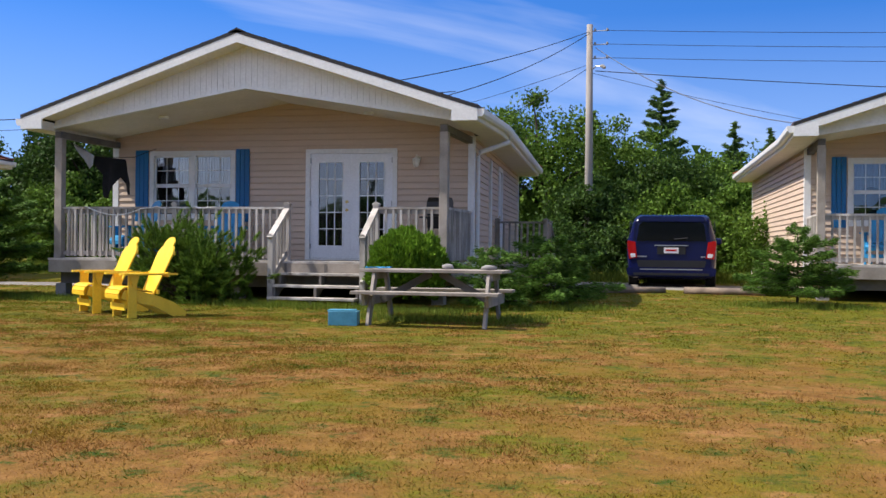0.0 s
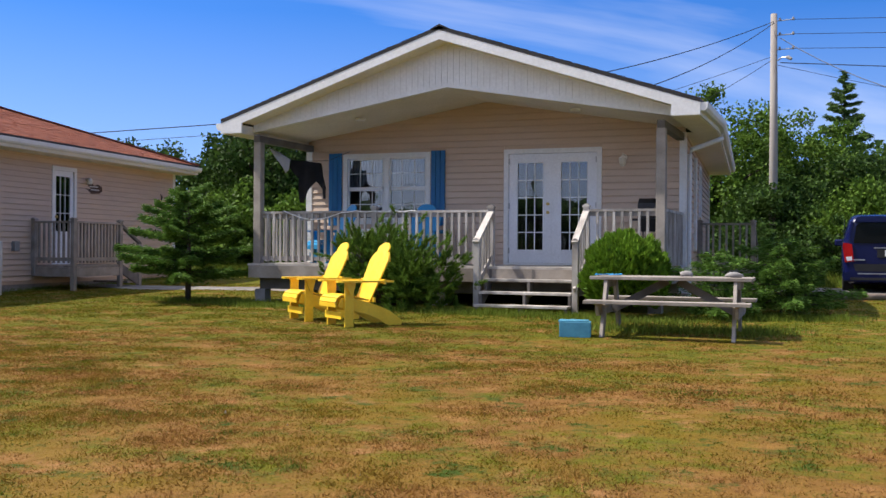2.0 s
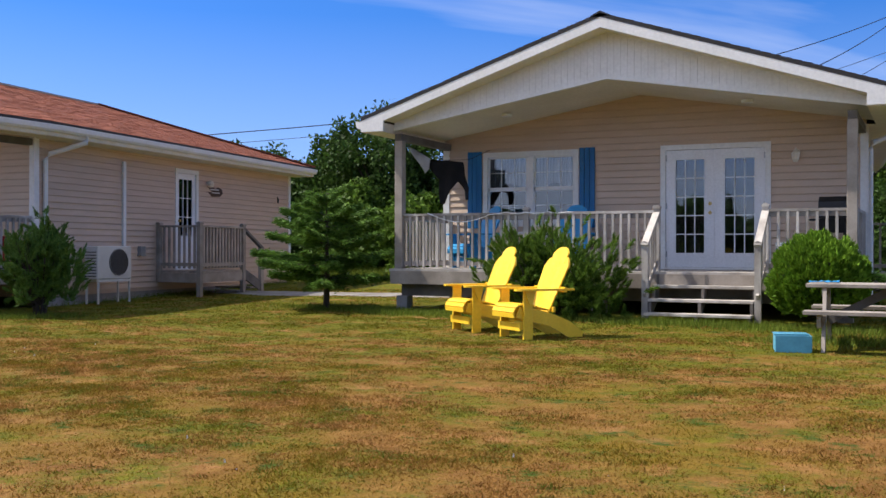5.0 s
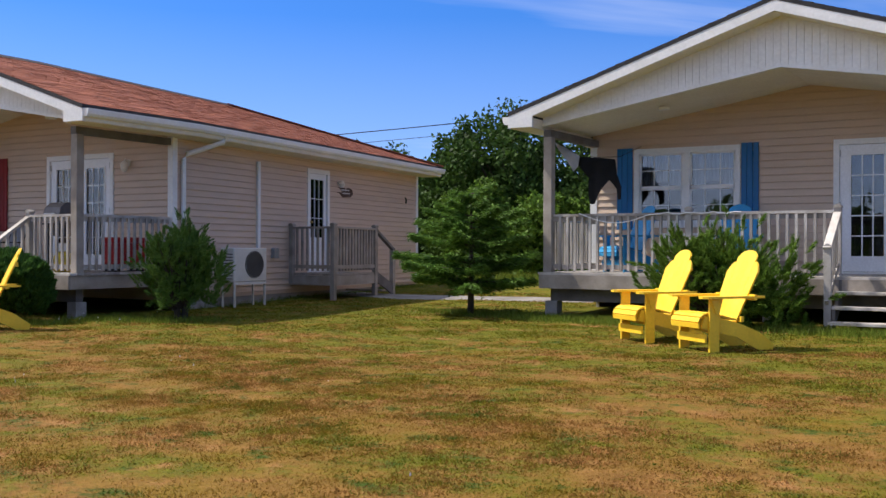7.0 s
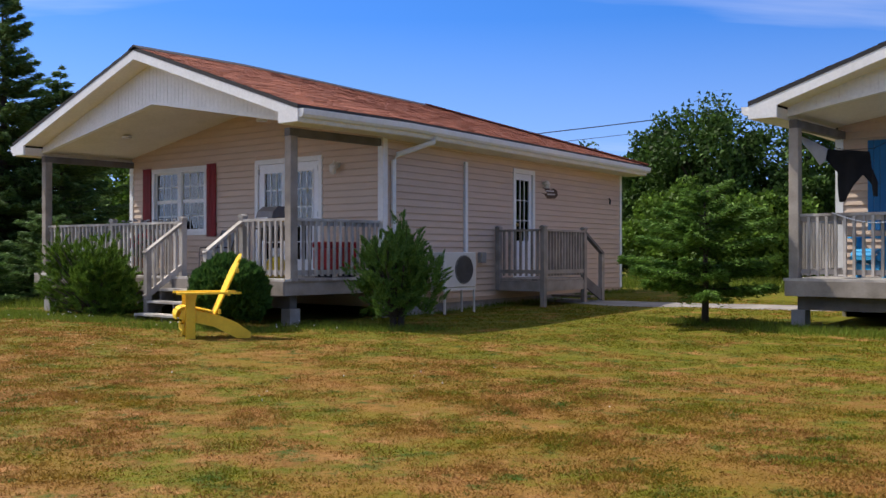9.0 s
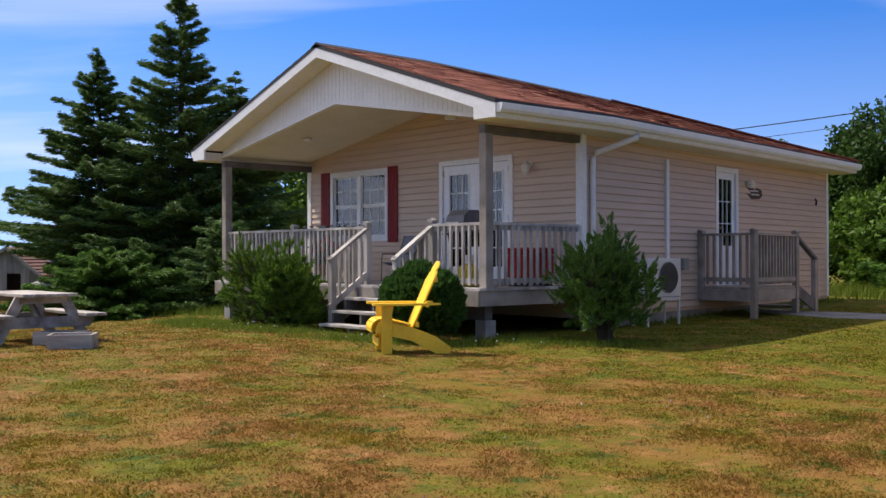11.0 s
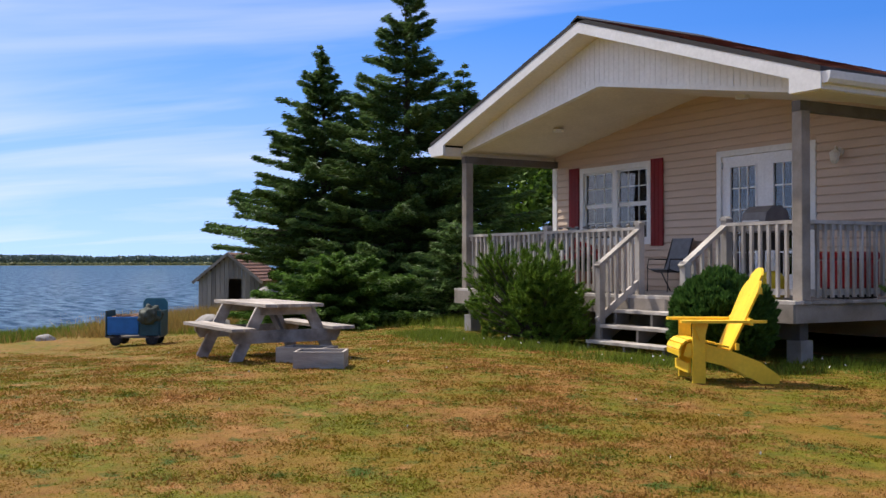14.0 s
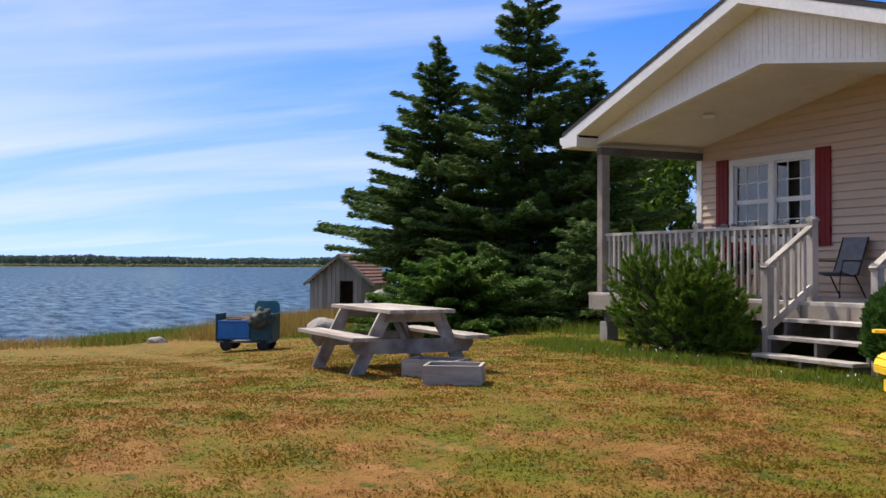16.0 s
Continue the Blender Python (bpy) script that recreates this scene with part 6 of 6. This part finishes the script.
fp = thing("flower_pot", "clay pot of red flowers on the porch", "flower pot", on_porch(H2, -1.25, -1.55))
bm = bmesh.new()
tube(bm, [(0, 0, 0), (0, 0, 0.26), (0, 0, 0.30)], [0.13, 0.18, 0.19], 16)
part("pot", bm, mat("clay", (0.30, 0.12, 0.07), (0.24, 0.09, 0.05), 0.85), fp)
rng = np.random.default_rng(77)
dd = rng.normal(size=(500, 3))
dd /= np.linalg.norm(dd, axis=1, keepdims=True)
v, f = blades(dd * (0.24, 0.24, 0.2) * rng.uniform(0.4, 1, (500, 1)) + (0, 0, 0.46), dd, 0.08, 0.05, rng, 0.6)
plant_part("leafage", v, f, LEAFDARK, fp)
dd = rng.normal(size=(160, 3))
dd /= np.linalg.norm(dd, axis=1, keepdims=True)
dd[:, 2] = np.abs(dd[:, 2])
v, f = blades(dd * (0.25, 0.25, 0.25) + (0, 0, 0.48), dd + rng.normal(0, 0.6, dd.shape), 0.06, 0.055, rng, 0.8)
plant_part("blossom", v, f, REDPAINT, fp)

# ---- things on the first porch ----
adirondack("sky-blue adirondack chair on the porch by the window", on_porch(H1, -2.95, -0.85, -35), CYAN, "blue porch chairs")
adirondack("sky-blue adirondack chair on the porch beside a table", on_porch(H1, -1.25, -0.8, 10), CYAN, "blue porch chairs")
adirondack("sky-blue adirondack chair on the neighbouring porch", on_porch(H3, -2.7, -0.9, -15), CYAN, "blue porch chairs")
tb = thing("porch_table", "small white table with a blue top on the porch", "table", on_porch(H1, -2.1, -0.75))
bm = bmesh.new()
box(bm, -0.3, 0.3, -0.25, 0.25, 0.58, 0.62, bevel=0.006)
part("tabletop", bm, WHITE, tb)
for x in (-0.26, 0.26):
    for y in (-0.2, 0.2):
        bm = bmesh.new()
        box(bm, x - 0.025, x + 0.025, y - 0.025, y + 0.025, 0, 0.58)
        part("leg", bm, WHITE, tb)
co = thing("cooler", "pale blue and white cooler on the porch", "cooler", on_porch(H1, 2.25, -0.55))
bm = bmesh.new()
box(bm, -0.3, 0.3, -0.18, 0.18, 0.0, 0.36, bevel=0.02)
part("body", bm, PALEBLUE, co)
bm = bmesh.new()
box(bm, -0.31, 0.31, -0.19, 0.19, 0.362, 0.44, bevel=0.02)
part("lid", bm, WHITE, co)

BLACKCLOTH = mat("black_cloth", (0.012, 0.012, 0.013), (0.008, 0.008, 0.009), 0.95)
GREYFLAG = mat("pale_grey_cloth", (0.42, 0.43, 0.46), (0.35, 0.36, 0.39), 0.9)


def cloth_sheet(name, label, outline, at, material, seed):
    """A hanging cloth: outline (x, z) with folds across, thickened."""
    bm = bmesh.new()
    f = bm.faces.new([bm.verts.new((x, 0, z)) for x, z in outline])
    bmesh.ops.triangulate(bm, faces=[f])
    bmesh.ops.subdivide_edges(bm, edges=bm.edges[:], cuts=4, use_grid_fill=True)
    for v in bm.verts:
        v.co.y = 0.05 * math.sin(v.co.x * 17 + seed) + 0.03 * math.sin(v.co.z * 9 + seed)
    t = thing(name, label, "cloth", at)
    o = part("cloth", bm, material, t, smooth=True)
    o.modifiers.new("thick", "SOLIDIFY").thickness = 0.006
    return t


cloth_sheet("hung_garment", "black garment with straps drying on the porch line", [(-0.16, 0.30), (0.40, 0.24), (0.42, 0.02), (0.55, -0.22), (0.54, -0.42), (0.47, -0.42), (0.45, -0.25), (0.32, -0.10), (0.10, -0.14), (0.06, -0.48), (-0.02, -0.48), (-0.04, -0.05), (-0.20, 0.16)],
            H1 @ pose(-3.62, -1.0, 2.34, 0, 0, 4), BLACKCLOTH, 1.0)
cloth_sheet("hung_cloth", "pale grey pointed cloth drying on the porch line", [(-0.62, 0.55), (-0.16, 0.30), (-0.20, 0.12), (-0.30, 0.06)], H1 @ pose(-3.60, -1.04, 2.34, 0, 0, 4), GREYFLAG, 2.0)
ln = thing("clothes_line", "thin line strung between porch post and wall", "line", H1)
bm = bmesh.new()
tube(bm, [(-3.90, -1.90, 2.86), (-3.85, -1.1, 2.70), (-3.55, -0.95, 2.62), (-3.30, -0.5, 2.66), (-3.10, -0.03, 2.86)], 0.005, 5)
part("line", bm, BLACK, ln)
rl = thing("rope_light", "white rope light draped along the porch railing", "rope", H1)
bm = bmesh.new()
pts = [(-3.4 + 0.1 * i, -1.945, 1.665 - (0.15 * math.sin(i * 0.2618) if i < 12 else 0.03 * abs(math.sin(i * 0.9)))) for i in range(26)]
tube(bm, pts, 0.008, 6)
part("rope", bm, WHITE, rl)

# ---- van ----
VANBLUE = mat("dark_blue_car_paint", (0.006, 0.009, 0.062), (0.005, 0.008, 0.052), 0.22, 3, bump=0.0, spec=0.4)
TAIL = mat("red_tail_lamp", (0.45, 0.008, 0.008), (0.36, 0.006, 0.006), 0.18, bump=0)
PLATE = mat("white_plate", (0.75, 0.76, 0.80), (0.7, 0.7, 0.75), 0.4, bump=0)
VANGLASS = mat("tinted_glass", (0.008, 0.009, 0.010), (0.007, 0.008, 0.009), 0.12, bump=0, spec=0.35)
van = thing("minivan", "dark blue minivan parked with its rear to the lawn", "car", pose(6.60, 4.75, gz(6.6, 4.8) - 0.03))
bm = bmesh.new()
# cross-sections along y: (y, half width low, half width waist, waist z, half width roof, roof z, floor z)
secs = [(0.0, 0.84, 0.88, 0.98, 0.74, 1.50, 0.30), (0.10, 0.92, 0.95, 1.02, 0.78, 1.60, 0.24), (0.6, 0.95, 0.97, 1.02, 0.80, 1.64, 0.2), (2.6, 0.95, 0.97, 1.00, 0.79, 1.64, 0.2),
        (3.4, 0.95, 0.97, 0.98, 0.70, 1.45, 0.2), (4.0, 0.94, 0.95, 0.95, 0.80, 1.02, 0.2), (4.9, 0.88, 0.86, 0.78, 0.70, 0.84, 0.26)]
rings = []
for y, wl_, ww, zw, wr_, zr_, zf in secs:
    half = [(wl_ * 0.92, zf), (wl_, zf + 0.12), (ww, zw * 0.72), (ww, zw), (wr_ + 0.03, zr_ - 0.09), (wr_ - 0.06, zr_)]
    rings.append([bm.verts.new((x, y, z)) for x, z in half] + [bm.verts.new((-x, y, z)) for x, z in half[::-1]])
for a, b in zip(rings, rings[1:]):
    for i in range(12):
        bm.faces.new((a[i], a[(i + 1) % 12], b[(i + 1) % 12], b[i]))
bm.faces.new(rings[0]), bm.faces.new(rings[-1][::-1])
vb = part("body", bm, VANBLUE, van)
bv = vb.modifiers.new("round", "BEVEL")
bv.width, bv.segments, bv.limit_method, bv.angle_limit = 0.06, 3, "ANGLE", radians(20)
bm = bmesh.new()
prism(bm, [(-0.74, 1.05), (0.74, 1.05), (0.69, 1.40), (0.62, 1.46), (-0.62, 1.46), (-0.69, 1.40)], "y", -0.014, 0.02)
rw = part("rear_window", bm, VANGLASS, van)
bm = bmesh.new()
tube(bm, [(0.05, -0.022, 1.09), (0.34, -0.022, 1.12)], 0.012, 6)
part("wiper", bm, BLACK, rw)
bm = bmesh.new()
prism(bm, [(-0.72, 1.475), (0.72, 1.475), (0.68, 1.565), (0.60, 1.59), (-0.60, 1.59), (-0.68, 1.565)], "y", -0.07, 0.12)
part("spoiler", bm, VANBLUE, van)
for s in (-1, 1):
    bm = bmesh.new()
    prism(bm, [(s * 0.73, 0.68), (s * 0.90, 0.66), (s * 0.945, 0.98), (s * 0.93, 1.06), (s * 0.77, 1.03)], "y", -0.022, 0.13)
    tl = part("tail_lamp", bm, TAIL, van, "red tail lamp")
    bm = bmesh.new()
    prism(bm, [(s * 0.76, 0.70), (s * 0.86, 0.69), (s * 0.88, 0.77), (s * 0.77, 0.78)], "y", -0.028, -0.023)
    part("reversing_lens", bm, PLATE, tl, "pale reversing lens")
    bm = bmesh.new()
    prism(bm, [(s * 0.80, 1.07), (s * 0.79, 1.47), (s * 0.74, 1.47), (s * 0.805, 1.07)], "y", -0.005, 0.06)
    part("window_pillar", bm, VANBLUE, van)
    bm = bmesh.new()
    box(bm, min(s * 0.95, s * 1.14), max(s * 0.95, s * 1.14), 3.2, 3.3, 1.0, 1.16, bevel=0.03)
    part("door_mirror", bm, VANBLUE, van)
    for y in (0.85, 3.95):
        wheel(van, s * 0.84, y, 0.33, 0.33, 0.22)
    bm = bmesh.new()
    prism(bm, [(0.5, 1.08), (2.7, 1.06), (3.2, 1.06), (2.6, 1.52), (0.6, 1.52)], "x", s * 0.915, s * 0.93)
    part("side_window", bm, VANGLASS, van)
bm = bmesh.new()
prism(bm, [(-0.92, 0.30), (0.92, 0.30), (0.95, 0.40), (0.93, 0.47), (-0.93, 0.47), (-0.95, 0.40)], "y", -0.10, 0.08)
bp_ = part("rear_bumper", bm, VANBLUE, van)
bm = bmesh.new()
box(bm, -0.80, 0.80, -0.106, -0.05, 0.31, 0.36)
part("bumper_trim", bm, BLACK, bp_)
bm = bmesh.new()
box(bm, -0.66, 0.66, -0.104, -0.06, 0.425, 0.447)
part("chrome_strip", bm, METAL, bp_)
bm = bmesh.new()
box(bm, -0.30, 0.30, -0.012, 0.01, 0.76, 0.93, bevel=0.006)
part("plate_recess", bm, BLACK, van)
bm = bmesh.new()
box(bm, -0.155, 0.155, -0.022, -0.012, 0.785, 0.91)
pl = part("number_plate", bm, PLATE, van)
bm = bmesh.new()
box(bm, -0.12, 0.12, -0.026, -0.0225, 0.83, 0.87)
part("plate_bar", bm, TAIL, pl)
bm = bmesh.new()
prism(bm, [(-0.70, 0.48), (0.70, 0.48), (0.74, 0.63), (-0.74, 0.63)], "y", -0.010, 0.02)
part("hatch_recess", bm, BLACK, van)
bm = bmesh.new()
box(bm, -0.36, 0.36, -0.02, 0.01, 0.945, 0.965)
part("hatch_trim", bm, METAL, van)
for x0, x1 in ((-0.74, -0.52), (0.62, 0.72)):
    bm = bmesh.new()
    box(bm, x0, x1, -0.012, 0.01, 0.70, 0.725)
    part("badge_bar", bm, METAL, van)

# ---- drive, logs, pole and wires ----
GRAVEL = mat("pale_gravel", (0.27, 0.25, 0.22), (0.17, 0.155, 0.14), 0.95, 2.0, bump=0.7, fine=18, spec=0.2)


def track(pts, w, label):
    bm = bmesh.new()
    rows = []
    for i, (x, y) in enumerate(pts):
        a, b = pts[max(i - 1, 0)], pts[min(i + 1, len(pts) - 1)]
        d = Vector((b[0] - a[0], b[1] - a[1])).normalized()
        ww = w * (1 + 0.2 * math.sin(i * 1.7))
        row = []
        for s in (-1, -0.5, 0, 0.5, 1):
            px, py = x - d.y * ww / 2 * s, y + d.x * ww / 2 * s
            row.append(bm.verts.new((px, py, gz(px, py) + 0.018 - 0.03 * (abs(s) == 1))))
        rows.append(row)
    for a, b in zip(rows, rows[1:]):
        for i in range(4):
            bm.faces.new((a[i], a[i + 1], b[i + 1], b[i]))
    tagged(part("road", bm, GRAVEL, smooth=True), label, "drive", kind="structure")


track([(-15 + 0.8 * i, 1.6 + 0.4 * math.sin(i * 0.5)) if i < 15 else (-15 + 0.8 * i, 1.6) for i in range(14)], 1.5, "pale gravel track between the cottages")
track([(3.6 + 0.7 * i, 5.6 + 0.3 * math.sin(i * 0.8)) for i in range(14)], 3.0, "pale gravel drive behind the cottages")
LOGWOOD = mat("old_log_wood", (0.24, 0.185, 0.14), (0.13, 0.10, 0.08), 0.95, 5, bump=0.6, fine=30)
for (xa, ya), (xb, yb) in (((5.2, 2.35), (6.55, 2.55)), ((6.9, 2.45), (9.3, 2.15))):
    lg = thing("log", "grey weathered log marking the parking place", "log", None, "parking logs")
    bm = bmesh.new()
    tube(bm, [(xa, ya, gz(xa, ya) + 0.06), ((xa + xb) / 2, (ya + yb) / 2 + 0.03, gz(xa, ya) + 0.065), (xb, yb, gz(xb, yb) + 0.06)], [0.075, 0.068, 0.055], 9)
    part("trunk", bm, LOGWOOD, lg, smooth=True)
POLEWOOD = mat("grey_pole_wood", (0.36, 0.33, 0.29), (0.26, 0.235, 0.21), 0.9, 3, (1, 1, 0.15), 0.4, 30)
pole = thing("utility_pole", "tall grey wooden utility pole with wires", "pole", on_ground(3.3, 19.8))
bm = bmesh.new()
tube(bm, [(0, 0, -0.3), (0, 0, 4.5), (-0.02, 0, 9.05)], [0.16, 0.14, 0.11], 12)
part("shaft", bm, POLEWOOD, pole, smooth=True)
for z, r in ((8.85, 0.05), (8.35, 0.05), (7.85, 0.05)):
    for x in (0.18, 0.62):
        bm = bmesh.new()
        tube(bm, [(x, 0, z - 0.06), (x, 0, z - 0.02), (x, 0, z + 0.05)], [0.03, r, 0.03], 8)
        part("insulator", bm, CONCRETE, pole)
    bm = bmesh.new()
    tube(bm, [(0.0, 0, z - 0.05), (0.66, 0, z - 0.03)], 0.018, 6)
    part("bracket", bm, METAL, pole)
bm = bmesh.new()
tube(bm, [(0, 0, 7.35), (0.25, -0.15, 7.5), (0.45, -0.25, 7.47)], 0.02, 6)
arm_ = part("lamp_arm", bm, METAL, pole)
bm = bmesh.new()
tube(bm, [(0.40, -0.22, 7.50), (0.48, -0.27, 7.47), (0.58, -0.33, 7.40)], [0.03, 0.07, 0.05], 9)
part("lamp_head", bm, CONCRETE, arm_)
px, py, pz = 3.3, 19.8, gz(3.3, 19.8)
for i, (a, b, sag, r) in enumerate((((px, py, pz + 8.8), (-1.8, 4.7, 4.6), 0.25, 0.014), ((px, py, pz + 8.75), (0.26, 6.2, 4.5), 0.3, 0.014),
                                    ((px, py, pz + 7.6), (-20, 33, 6.2), 0.8, 0.010), ((px, py, pz + 7.5), (-9, 31, 5.6), 0.8, 0.010),
                                    ((px + 0.6, py, pz + 8.82), (46, 21, 8.8), 0.5, 0.010), ((px + 0.6, py, pz + 8.32), (46, 21, 8.3), 0.5, 0.010), ((px + 0.6, py, pz + 7.82), (46, 21, 7.8), 0.5, 0.010),
                                    ((px + 0.2, py, pz + 7.35), (46, 19, 5.6), 0.6, 0.016), ((px + 0.2, py, pz + 8.2), (12.5, 12.4, 4.5), 0.9, 0.014), ((px, py, pz + 7.3), (30, 33, 5.0), 0.8, 0.009),
                                    ((-52.0, 2.5, 3.8), (-4.4, 31.2, 8.7), 0.6, 0.022), ((-52.0, 2.5, 3.4), (-4.4, 31.2, 8.2), 0.6, 0.012))):
    w = thing("overhead_wire", "thin dark overhead wire", "wire", None, "overhead wires")
    bm = bmesh.new()
    a, b = Vector(a), Vector(b)
    tube(bm, [a.lerp(b, t / 14) - Vector((0, 0, 4 * sag * (t / 14) * (1 - t / 14))) for t in range(15)], r, 5)
    part("wire", bm, BLACK, w)
mast = thing("service_mast", "thin service mast on the neighbouring roof", "mast", None)
bm = bmesh.new()
tube(bm, [(12.5, 12.4, 3.3), (12.5, 12.4, 4.9)], 0.03, 8)
part("mast", bm, METAL, mast)
